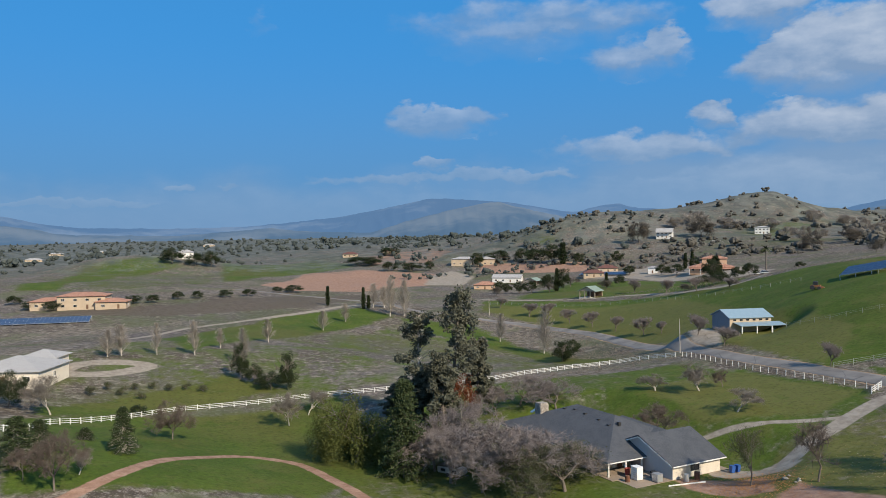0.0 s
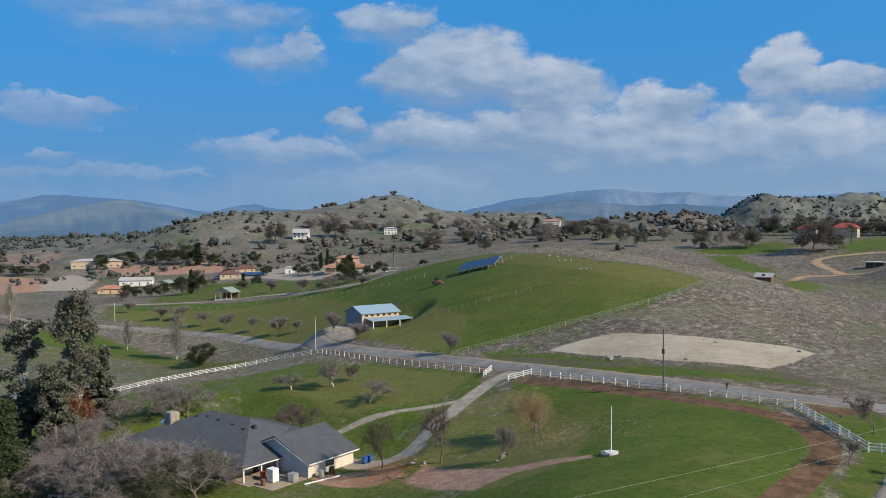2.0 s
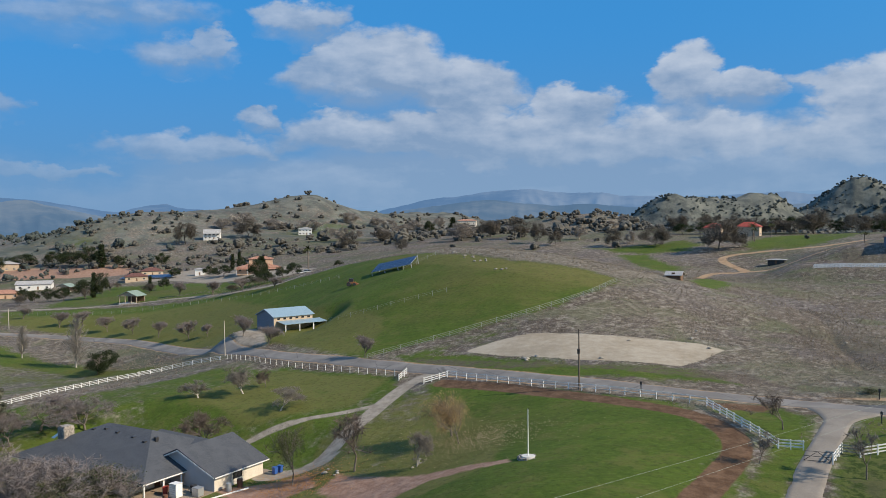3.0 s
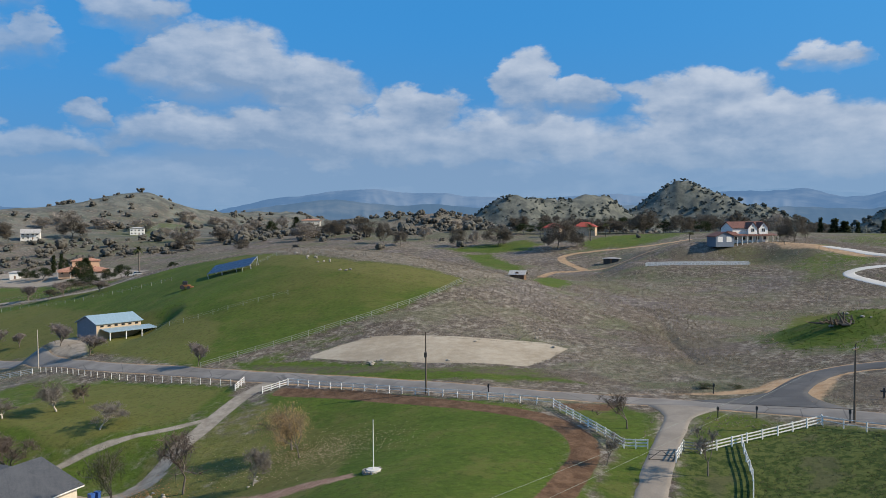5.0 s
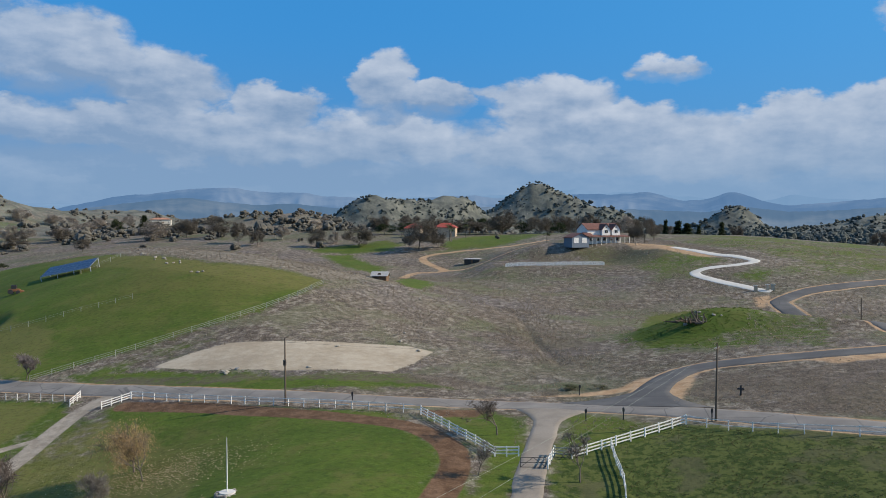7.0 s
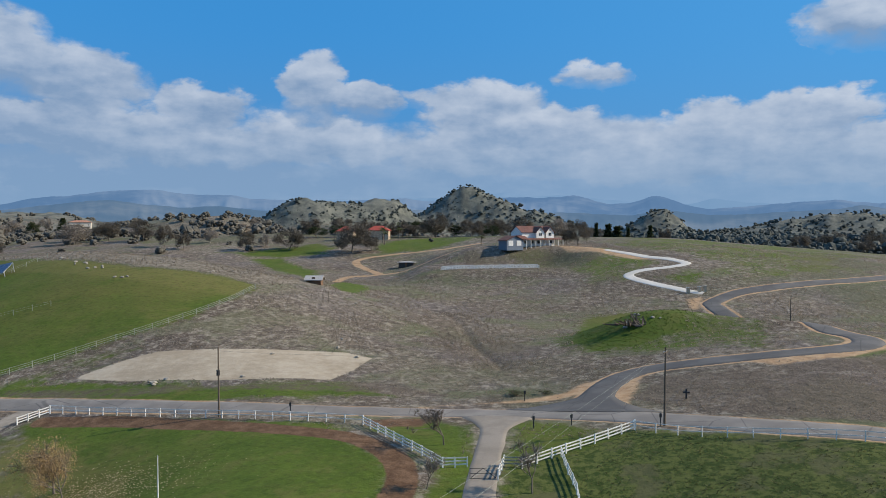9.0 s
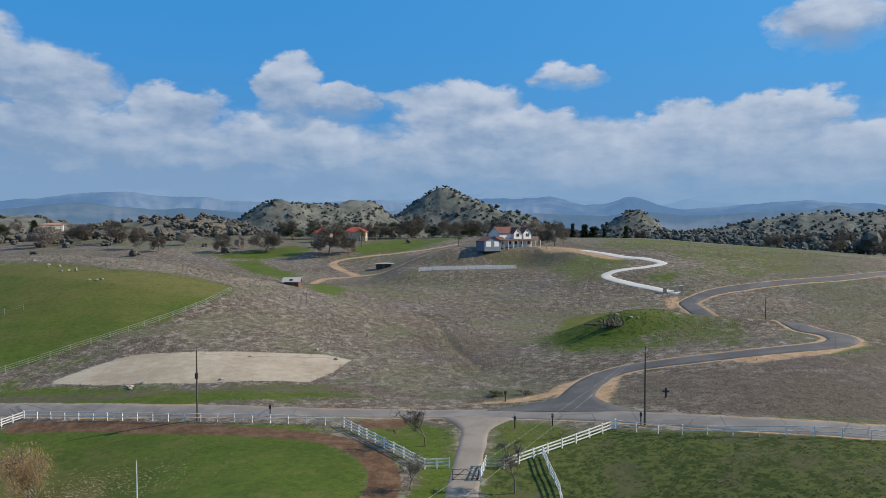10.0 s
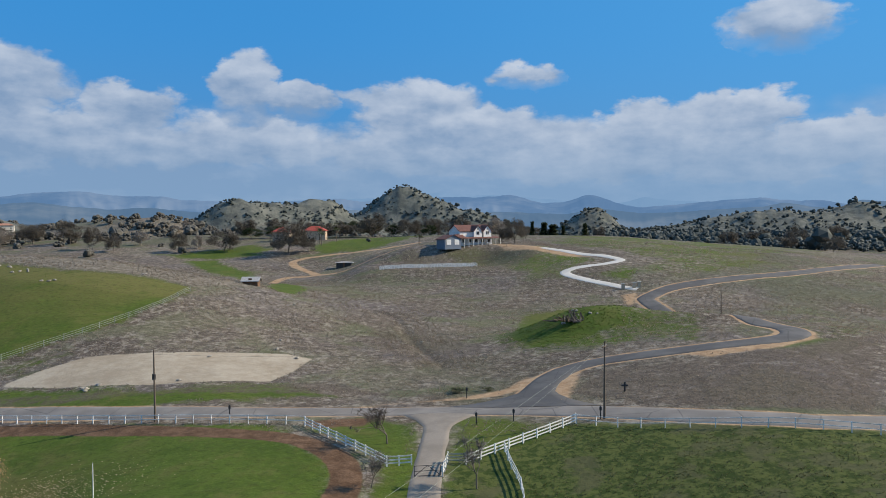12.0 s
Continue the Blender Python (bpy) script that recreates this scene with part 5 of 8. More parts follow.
def gable_wall_verts(x0, x1, y0, y1, base, eave, rise, along):
    v = box_verts(x0, x1, y0, y1, base, eave)
    if along == "y":
        xm = (x0 + x1) / 2
        v += [(xm, y0, eave + rise), (xm, y1, eave + rise)]
        f = [(0, 3, 2, 1), (0, 1, 5, 8, 4), (1, 2, 6, 5), (2, 3, 7, 9, 6), (3, 0, 4, 7), (4, 8, 9, 7), (5, 6, 9, 8)]
    else:
        ym = (y0 + y1) / 2
        v += [(x0, ym, eave + rise), (x1, ym, eave + rise)]
        f = [(0, 3, 2, 1), (0, 1, 5, 4), (1, 2, 6, 9, 5), (2, 3, 7, 6), (3, 0, 4, 8, 7), (4, 5, 9, 8), (7, 8, 9, 6)]
    return v, f


def window(parent, x, y, z, w, h, face, mat_frame, mat_glass):
    """A framed window proud of a wall; face is the wall's outward side: -y, +y, +x or -x."""
    t = 0.06
    spans = [(-w / 2, w / 2, 0, t), (-w / 2, w / 2, h - t, h), (-w / 2, -w / 2 + t, t, h - t), (w / 2 - t, w / 2, t, h - t), (-t / 2, t / 2, t, h - t)]
    verts, faces = [], []

    def put(u0, u1, v0, v1, d0, d1):
        if face == "-y":
            q = box_verts(x + u0, x + u1, y - d1, y - d0, z + v0, z + v1)
        elif face == "+y":
            q = box_verts(x + u0, x + u1, y + d0, y + d1, z + v0, z + v1)
        elif face == "+x":
            q = box_verts(x + d0, x + d1, y + u0, y + u1, z + v0, z + v1)
        else:
            q = box_verts(x - d1, x - d0, y + u0, y + u1, z + v0, z + v1)
        s = len(verts)
        verts.extend(q)
        faces.extend(tuple(s + i for i in f) for f in BOX_FACES)

    for u0, u1, v0, v1 in spans:
        put(u0, u1, v0, v1, 0.0, 0.09)
    ob = part("window", verts, faces, mat_frame, parent)
    verts, faces = [], []
    put(-w / 2 + t, w / 2 - t, t, h - t, 0.004, 0.03)
    part("pane", verts, faces, mat_glass, ob, "dark reflecting glass")
    return ob


def glass(n):
    return principled(n, (0.02, 0.025, 0.03), 0.08, **{"Specular IOR Level": 0.7})


def shingles(n, base, other, scale=(1.0, 1.0, 1.0)):
    at = n.add("ShaderNodeTexCoord").outputs["Object"]
    rows = n.add("ShaderNodeTexBrick", {"Vector": at, "Scale": 2.2, "Mortar Size": 0.03, "Color1": (*base, 1), "Color2": (*other, 1), "Mortar": (base[0] * 0.5, base[1] * 0.5, base[2] * 0.5, 1)}).outputs[0]
    blot = n.noise(at, 0.5, 4.0)
    colour = n.mix(n.math("MULTIPLY", n.ramp(blot, 0.4, 0.7), 0.5), rows, other)
    fine = n.noise(at, 12.0, 2.0)
    return principled(n, colour, 0.85, normal=bump(n, fine, 0.5, 0.02))


def striped(n, base, groove, pitch, axis="X", rough=0.5, metal=0.0):
    """Ribbed metal sheet or boards."""
    at = n.add("ShaderNodeTexCoord").outputs["Object"]
    wave = n.add("ShaderNodeTexWave", {"Vector": at, "Scale": 1.0 / pitch / 2, "Distortion": 0.0}, bands_direction=axis).outputs[1]
    blot = n.noise(at, 0.6, 4.0)
    colour = n.mix(n.ramp(wave, 0.75, 0.98), base, groove)
    colour = n.mix(n.math("MULTIPLY", n.ramp(blot, 0.45, 0.75), 0.35), colour, groove)
    return principled(n, colour, rough, metal, bump(n, wave, 0.4, 0.03))


M_GLASS = material("window_glass", glass)
M_YARD = material("tan_paving", worn, base=(0.30, 0.235, 0.175), other=(0.22, 0.17, 0.125), scale=0.5, fine=6.0)
M_SHINGLE = material("slate_shingles", shingles, base=(0.060, 0.066, 0.078), other=(0.088, 0.094, 0.105))
M_CREAM = material("cream_stucco", worn, base=(0.68, 0.62, 0.52), other=(0.58, 0.52, 0.43), scale=0.6, fine=9.0)
M_STONE = material("chimney_stone", worn, base=(0.40, 0.36, 0.31), other=(0.16, 0.14, 0.12), scale=3.0, fine=9.0, relief=0.1, amount=0.9)
M_TILE = material("terracotta_tiles", shingles, base=(0.36, 0.175, 0.115), other=(0.46, 0.25, 0.17))
M_REDROOF = material("red_roof", shingles, base=(0.42, 0.075, 0.05), other=(0.32, 0.06, 0.045))
M_BROWNROOF = material("brown_red_roof", shingles, base=(0.13, 0.055, 0.045), other=(0.17, 0.075, 0.06))
M_GREYROOF = material("pale_grey_roof", shingles, base=(0.46, 0.45, 0.44), other=(0.38, 0.37, 0.36))
M_BLUEMETAL = material("blue_grey_metal", striped, base=(0.25, 0.35, 0.42), groove=(0.19, 0.28, 0.34), pitch=0.6, axis="Y", rough=0.4)
M_BLUEWALL = material("slate_blue_boards", striped, base=(0.17, 0.21, 0.27), groove=(0.12, 0.155, 0.20), pitch=0.5, axis="X")
M_PEACH = material("peach_stucco", worn, base=(0.54, 0.37, 0.25), other=(0.46, 0.31, 0.21), scale=0.4, fine=6.0)
M_SANDWALL = material("sand_stucco", worn, base=(0.50, 0.40, 0.29), other=(0.40, 0.32, 0.23), scale=0.4, fine=6.0)
M_WOOD = material("brown_timber", worn, base=(0.17, 0.10, 0.06), other=(0.11, 0.065, 0.04), scale=1.0, fine=10.0)
M_GREENROOF = material("green_grey_metal", striped, base=(0.24, 0.30, 0.24), groove=(0.18, 0.23, 0.18), pitch=0.6, axis="Y", rough=0.5)
M_PANEL = material("solar_glass", striped, base=(0.020, 0.052, 0.125), groove=(0.05, 0.09, 0.17), pitch=1.0, axis="X", rough=0.4)
M_BLUE = material("blue_plastic", worn, base=(0.03, 0.10, 0.34), other=(0.02, 0.07, 0.22), scale=2.0, fine=14.0, rough=0.45)
M_RUST = material("rusty_iron", worn, base=(0.16, 0.07, 0.04), other=(0.09, 0.045, 0.03), scale=3.0, fine=16.0, rough=0.85)
M_RED = material("red_plastic", worn, base=(0.35, 0.04, 0.03), other=(0.25, 0.03, 0.02), scale=2.0, fine=14.0, rough=0.5)
# shaded copy of the garage wall: its shade as a grey colour
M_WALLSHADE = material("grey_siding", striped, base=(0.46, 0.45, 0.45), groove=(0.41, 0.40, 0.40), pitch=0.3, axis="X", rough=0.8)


def cottage(name, place, wide, deep, wall, rise, wall_mat, roof_mat, label, category="house", roof="hip", along="x", turn=0.0, windows=3, group="", sink=1.5, porch=False, storey=0):
    """A plain building: walls, roof, door and windows, facing -y before it is turned."""
    top = new(name)
    top.matrix_basis = Matrix.LocRotScale(spot(*place), Euler((0, 0, radians(turn))), None)
    x, y = wide / 2, deep / 2
    if roof == "gable":
        v, f = gable_wall_verts(-x, x, -y, y, -sink, wall, rise, along)
        part("wall", v, f, wall_mat, top)
        gable_roof(top, -x, x, -y, y, wall, rise, roof_mat, 0.6, along)
    else:
        box("wall", -x, x, -y, y, -sink, wall, wall_mat, top)
        hip_roof(top, -x, x, -y, y, wall, rise, roof_mat, 0.7)
    for s in range(max(1, storey + 1)):
        floor_z = 0.9 + 2.9 * s
        for k in range(windows):
            wx = -x + wide * (k + 0.5) / windows
            if floor_z + 1.3 < wall and not (s == 0 and k == windows // 2):
                window(top, wx, -y, floor_z, min(1.6, wide / windows * 0.5), 1.2, "-y", M_WHITE, M_GLASS)
        if floor_z + 1.3 < wall:
            window(top, x, 0, floor_z, 1.4, 1.2, "+x", M_WHITE, M_GLASS)
            window(top, -x, 0, floor_z, 1.4, 1.2, "-x", M_WHITE, M_GLASS)
    box("door", -x + wide * (windows // 2 + 0.5) / windows - 0.5, -x + wide * (windows // 2 + 0.5) / windows + 0.5, -y - 0.06, -y - 0.004, 0.0, 2.05, M_WOOD, top, "brown wooden door")
    if porch:
        slab("porch_roof", [(-x, -y - 2.6, wall - 0.6), (x, -y - 2.6, wall - 0.6), (x, -y + 0.1, wall + 0.0), (-x, -y + 0.1, wall + 0.0)], 0.14, roof_mat, top)
        for k in range(5):
            px = -x + 0.2 + (wide - 0.4) * k / 4
            box("porch_post", px - 0.1, px + 0.1, -y - 2.5, -y - 2.3, -sink, wall - 0.72, M_WHITE, top)
    return tagged(top, label, category, group)


# ---- the ranch house ----
def ranch_house():
    top = new("ranch_house")
    gz = -12.5
    top.matrix_basis = pose(-86.0, 74.0, gz)
    # main wing: x -39..-6.5, y -8..14; garage wing: x -16..0, y 0..12
    box("foundation", -39.2, -0.4, -7.4, 13.4, -2.5, 0.02, M_YARD, top)
    box("main_wall", -39, -10.5, -7.2, 13.2, 0.02, 2.5, M_CREAM, top)
    v, f = gable_wall_verts(-15.6, -0.5, 0.5, 11.3, 0.02, 2.5, 3.1, "y")
    part("garage_wall", v, f, M_CREAM, top)
    # thin grey sheet over the cream gable paints its shaded side
    gv = [(-15.6, 0.5, 0.02), (-0.5, 0.5, 0.02), (-0.5, 0.5, 2.5), (-8.05, 0.5, 5.6), (-15.6, 0.5, 2.5)]
    gf = [tuple(range(5)), (5, 9, 8, 7, 6)] + [(i, 5 + i, 5 + (i + 1) % 5, (i + 1) % 5) for i in range(5)]
    part("gable_siding", [(x, y - 0.06, z) for x, y, z in gv] + [(x, y - 0.005, z) for x, y, z in gv], gf, M_WALLSHADE, top, "grey ribbed sheet painting shade on the gable end")
    hip_roof(top, -39.3, -7.2, -7.4, 13.6, 2.42, 4.5, M_SHINGLE, 0.7, "blue-grey shingle roof")
    gable_roof(top, -15.8, -0.3, 0.4, 11.6, 2.5, 3.3, M_SHINGLE, 0.5, "y", "blue-grey shingle roof")
    joined_slabs("link_roof", [[(-22, 4.0, 4.4), (-8, 4.0, 4.4), (-8, 8.6, 5.2), (-22, 8.6, 5.6)], [(-22, 8.6, 5.6), (-8, 8.6, 5.2), (-8, 13.5, 3.0), (-22, 13.5, 3.0)]], 0.15, M_SHINGLE, top)
    # white fascia boards along the eaves
    box("fascia", -0.02, 0.22, -0.05, 12.1, 2.22, 2.42, M_WHITE, top, "white eave board")
    box("fascia", -6.62, -6.44, -8.05, 0.3, 2.30, 2.48, M_WHITE, top, "white eave board")
    box("fascia", -39.9, -6.6, -8.12, -7.95, 2.30, 2.48, M_WHITE, top, "white eave board")
    for k, (p, q) in enumerate((((-0.02, 2.45), (-8.05, 5.7)), ((-8.05, 5.7), (-11.5, 4.3)))):
        (xa, za), (xb, zb) = p, q
        part("barge_board", [(xa, -0.16, za), (xb, -0.16, zb), (xb, -0.16, zb - 0.22), (xa, -0.16, za - 0.22), (xa, -0.08, za), (xb, -0.08, zb), (xb, -0.08, zb - 0.22), (xa, -0.08, za - 0.22)],
             [(0, 1, 2, 3), (7, 6, 5, 4), (0, 4, 5, 1), (1, 5, 6, 2), (2, 6, 7, 3), (3, 7, 4, 0)], M_WHITE, top)
    # porch corner of the main wing
    for px, py in ((-6.9, -7.6), (-6.9, -3.9), (-6.9, -0.4)):
        box("porch_post", px - 0.12, px + 0.12, py - 0.12, py + 0.12, 0.02, 2.3, M_WHITE, top)
    box("porch_slab", -10.5, -5.0, -8.4, 0.4, -0.2, 0.08, M_YARD, top)
    box("door", -10.49, -10.42, -2.6, -1.6, 0.08, 2.1, M_RUST, top, "dark red door under the porch")
    window(top, -10.5, -5.2, 0.9, 1.8, 1.2, "+x", M_WHITE, M_GLASS)
    window(top, -0.5, 5.4, 0.95, 1.9, 1.2, "+x", M_DARK, M_GLASS)
    for wx in (-14, -19, -25, -31, -36):
        window(top, wx, -7.2, 0.8, 1.8, 1.3, "-y", M_WHITE, M_GLASS)
    # stone chimney on the front slope
    rng = random.Random(5)
    cx, cy, half = -34.2, -1.5, 0.95
    box("chimney", cx - half, cx + half, cy - half, cy + half, 3.0, 6.8, M_STONE, top, "grey fieldstone chimney stack")
    stack = [o for o in top.children if o.name.startswith("chimney")][0]
    for k in range(11):
        for side in range(4):
            for j in range(3):
                a = -half + 0.1 + j * 0.62 + rng.uniform(-0.05, 0.05)
                z = 3.1 + k * 0.32
                w, hgt, d = rng.uniform(0.4, 0.6), rng.uniform(0.22, 0.3), rng.uniform(0.03, 0.09)
                if side == 0:
                    box("stone", cx + a, cx + a + w, cy - half - d, cy - half, z, z + hgt, M_STONE, stack)
                elif side == 1:
                    box("stone", cx + half, cx + half + d, cy + a, cy + a + w, z, z + hgt, M_STONE, stack)
    box("chimney_cap", cx - 0.85, cx + 0.85, cy - 0.85, cy + 0.85, 6.8, 6.95, M_STONE, top)
    for vx, vy, vz in ((-30, 1.0, 6.2), (-27.5, 1.6, 6.4), (-24, 1.2, 6.3), (-19.5, 0.8, 6.1), (-16, 0.2, 5.9), (-14.8, 1.5, 6.4)):
        box("roof_vent", vx - 0.28, vx + 0.28, vy - 0.28, vy + 0.28, vz - 0.5, vz + 0.22, M_DARK, top)
    slab("skylight", [(-37.0, -2.4, 4.72), (-36.2, -2.4, 4.72), (-36.2, -0.9, 5.35), (-37.0, -0.9, 5.35)], 0.12, M_WHITE, top, "white framed skylight")
    return tagged(top, "long cream ranch house with blue-grey shingle hip roof", "house")


ranch_house()


# ---- the metal barn over the road ----
def barn(place):
    top = new("barn")
    top.matrix_basis = Matrix.Translation(spot(*place)) @ pose(0, 0, 0, 0, 0, -18)
    v, f = gable_wall_verts(-10.0, 0, 0, 13.5, -1.5, 4.3, 1.9, "y")
    part("wall", v, f, M_SANDWALL, top, "cream metal siding")
    part("gable_front", [(-10, -0.07, -1.5), (0, -0.07, -1.5), (0, -0.07, 4.3), (-5, -0.07, 6.2), (-10, -0.07, 4.3), (-10, -0.005, -1.5), (0, -0.005, -1.5), (0, -0.005, 4.3), (-5, -0.005, 6.2), (-10, -0.005, 4.3)],
         [(0, 1, 2, 3, 4), (9, 8, 7, 6, 5)] + [(i, 5 + i, 5 + (i + 1) % 5, (i + 1) % 5) for i in range(5)], M_BLUEWALL, top, "slate blue gable end")
    gable_roof(top, -10, 0, 0, 13.5, 4.3, 1.9, M_BLUEMETAL, 0.5, "y", "ribbed blue-grey metal roof")
    slab("lean_to_roof", [(0.05, 1.0, 2.9), (4.6, 1.0, 2.3), (4.6, 16.0, 2.3), (0.05, 16.0, 2.9)], 0.14, M_BLUEMETAL, top)
    for py in (1.3, 6.1, 10.9, 15.6):
        box("post", 4.2, 4.45, py, py + 0.25, -2.0, 2.2, M_WHITE, top)
    for k in range(6):
        window(top, 0.0, 1.6 + 2.1 * k, 3.3, 0.9, 0.45, "+x", M_DARK, M_GLASS)
    box("roller_door", -6.8, -3.2, -0.14, -0.08, -0.3, 3.0, M_BLUEWALL, top, "wide slate blue roller door")
    return tagged(top, "cream and blue metal barn with a lean-to", "barn")


barn((-158.6, 167.9))


def pavilion(place, wide, deep, high, label, wall=False):
    top = new("pavilion")
    top.matrix_basis = Matrix.LocRotScale(spot(*place), Euler((0, 0, radians(20))), None)
    x, y, e = wide / 2, deep / 2, high * 0.62
    v, f = gable_wall_verts(-x, x, -y, y, e - 0.15, e, high - e - 0.2, "y")
    part("gable", v, f, M_SANDWALL, top, "tan gable boards")
    gable_roof(top, -x, x, -y, y, e, high - e, M_GREENROOF, 0.5, "y", "grey-green metal roof")
    for px in (-x + 0.2, -x / 3, x / 3, x - 0.45):
        for py in (-y + 0.2, y - 0.45):
            box("post", px, px + 0.3, py, py + 0.3, -1.2, e - 0.15, M_SANDWALL, top)
    box("floor_slab", -x, x, -y, y, -1.0, 0.06, M_CONCRETE, top)
    if wall:
        box("back_wall", -x + 0.5, x - 0.5, y - 0.5, y - 0.2, 0.06, e - 0.15, M_WOOD, top)
    box("fireplace", -1.2, 1.2, y - 1.5, y - 0.6, 0.06, e * 0.8, M_WOOD, top)
    return tagged(top, label, "pavilion")


pavilion((-322.3, 248.2), 9.5, 8.0, 5.8, "open pavilion with a green metal gable roof", True)
pavilion((-486.2, 326.8), 10.5, 8.0, 5.2, "tan open pavilion beside a gravel lane", True)

# ---- houses round about ----
mansion = (-359.5, 374.7, 6.2, 33.4)
cottage("villa", (mansion[0] - 4, mansion[1] + 5), 27.0, 14.0, 3.0, 2.2, M_PEACH, M_TILE, "wide peach villa with a terracotta tile roof", turn=42, windows=6, porch=True)
cottage("villa_upper_storey", (mansion[0] - 5.0, mansion[1] + 8.5), 15.0, 9.0, 8.2, 1.6, M_PEACH, M_TILE, "peach upper storey with a terracotta roof", turn=42, windows=3, sink=2, storey=1)
wh = (-569.7, 537.8, 11.8, 20.3)
cottage("white_house", (wh[0], wh[1]), 15.0, 10.0, 6.0, 3.2, M_WHITE, M_GREYROOF, "white two-storey house with a pale grey roof", roof="gable", along="x", turn=40, windows=4, porch=True, storey=1)
hh = (-528.8, 623.9, 9.3, 19.8)
cottage("hilltop_house", (hh[0], hh[1]), 13.0, 9.0, 6.2, 1.2, M_WHITE, M_GREYROOF, "white hilltop house on a pale terrace", turn=38, windows=4, sink=6, storey=1)
cottage("west_villa", (-417.4, 14.65), 22.0, 12.0, 6.0, 1.6, M_SANDWALL, M_TILE, "sand-coloured villa with red tile roofs", turn=70, windows=4, storey=1)
cottage("west_villa_wing", (-424.5, 3.90), 24.0, 10.0, 3.4, 1.6, M_SANDWALL, M_TILE, "low villa wing with a red tile roof", turn=70, windows=4)
cottage("west_villa_garage", (-409.2, 26.5), 14.0, 9.0, 3.2, 1.5, M_SANDWALL, M_TILE, "tan garage with a red tile roof", "garage", turn=70, windows=2)
cottage("grey_roofed_house", (-213.6, -17.54), 17.0, 16.0, 3.2, 2.6, M_CREAM, M_GREYROOF, "cream house with a broad pale grey roof", turn=62, windows=3)
cottage("grey_roofed_wing", (-227.4, -11.27), 9.0, 8.0, 3.0, 1.6, M_CREAM, M_GREYROOF, "cream wing with a pale grey roof", turn=62, windows=2)
cottage("tile_roofed_house", (-489.8, 287.4), 16.0, 10.0, 3.0, 2.2, M_PEACH, M_TILE, "peach house with a terracotta roof by the lane", turn=50, windows=3)
cottage("workshop", (-514.5, 322.5), 22.0, 12.0, 3.6, 2.0, M_WHITE, M_GREYROOF, "long white workshop with a pale roof", "workshop", roof="gable", turn=48, windows=4)
cottage("water_tank_house", (-426.5, 388.5), 6.0, 5.0, 4.0, 0.8, M_WHITE, M_GREYROOF, "small white utility building", "shed", turn=40, windows=1)
cottage("hill_villa", (-641.1, 367.5), 40.0, 14.0, 5.5, 2.0, M_SANDWALL, M_GREYROOF, "long tan hill villa among terraces", turn=52, windows=7)
for p in ((-821.9, 317.7), (-804.6, 357.5), (-469.4, 369.5), (-478.1, 390.4)):
    cottage("far_house", p, 15.0, 9.0, 3.0, 2.2, M_SANDWALL, M_BROWNROOF, "low tan house among far trees", turn=55, windows=3, group="far houses")
for p in ((-419.7, 776.3), (-402.5, 841.1), (-424.6, 863.8), (-482.4, 988.5), (-501.8, 915.1)):
    cottage("ridge_house", p, 24.0, 11.0, 4.5, 2.2, M_CREAM, M_TILE, "far ridge house with a tile roof", turn=25, windows=4, group="ridge houses", sink=8)
for p in ((-1485.9, 63.2), (-1287.5, 22.6), (-1647.3, 349.4), (-1480.3, 132.4)):
    cottage("valley_barn", p, 22.0, 10.0, 3.0, 2.0, M_SANDWALL, M_GREYROOF, "long pale farm building on the valley floor", "barn", turn=80, windows=3, group="valley barns")
cottage("knoll_house", (-792.7, 135.8), 15.0, 10.0, 6.0, 2.5, M_WHITE, M_GREYROOF, "white house on a knoll among trees", turn=75, windows=3, storey=1)


# ---- the farmhouse on the rise ----
def farmhouse(place):
    top = new("farmhouse")
    top.matrix_basis = Matrix.Translation(spot(*place)) @ pose(0, 0, 0.3, 0, 0, 32)
    v, f = gable_wall_verts(-9.0, 8.0, -4.5, 4.5, -2, 6.0, 2.6, "x")
    part("wall", v, f, M_WHITE, top)
    gable_roof(top, -9, 8, -4.5, 4.5, 6.0, 2.6, M_BROWNROOF, 0.5, "x")
    for gx in (-0.2, 5.0):
        v, f = gable_wall_verts(gx - 2.1, gx + 2.1, -6.0, -4.4, 3.2, 6.0, 2.3, "y")
        part("gable_front", v, f, M_WHITE, top)
        gable_roof(top, gx - 2.1, gx + 2.1, -6.0, 0.0, 6.0, 2.3, M_BROWNROOF, 0.45, "y")
        window(top, gx, -6.0, 4.2, 1.6, 1.5, "-y", M_WHITE, M_GLASS)
        window(top, gx, -6.0, 6.4, 0.7, 0.7, "-y", M_WHITE, M_GLASS)
    slab("porch_roof", [(-9, -8.0, 2.7), (11, -8.0, 2.7), (11, -4.4, 3.4), (-9, -4.4, 3.4)], 0.15, M_BROWNROOF, top)
    for k in range(9):
        box("porch_post", -8.8 + 2.45 * k, -8.6 + 2.45 * k, -7.8, -7.6, -2, 2.6, M_WHITE, top)
    for k in range(5):
        window(top, -7.0 + 3.4 * k, -4.5, 0.8, 1.3, 1.4, "-y", M_DARK, M_GLASS)
    v, f = gable_wall_verts(-19.0, -10.5, -8.0, -1.0, -2, 2.5, 1.8, "y")
    part("garage_wall", v, f, M_BLUEWALL, top, "pale slate-blue garage wall")
    gable_roof(top, -19, -10.5, -8, -1, 2.5, 1.8, M_BROWNROOF, 0.5, "y")
    for gx in (-17.0, -12.8):
        box("garage_door", gx - 1.2, gx + 1.2, -8.08, -8.01, 0, 2.3, M_WHITE, top)
    gable_roof(top, -11, -8, -7, -1, 3.0, 1.4, M_BROWNROOF, 0.4, "x")
    return tagged(top, "white farmhouse with twin gables and a brown roof", "house")


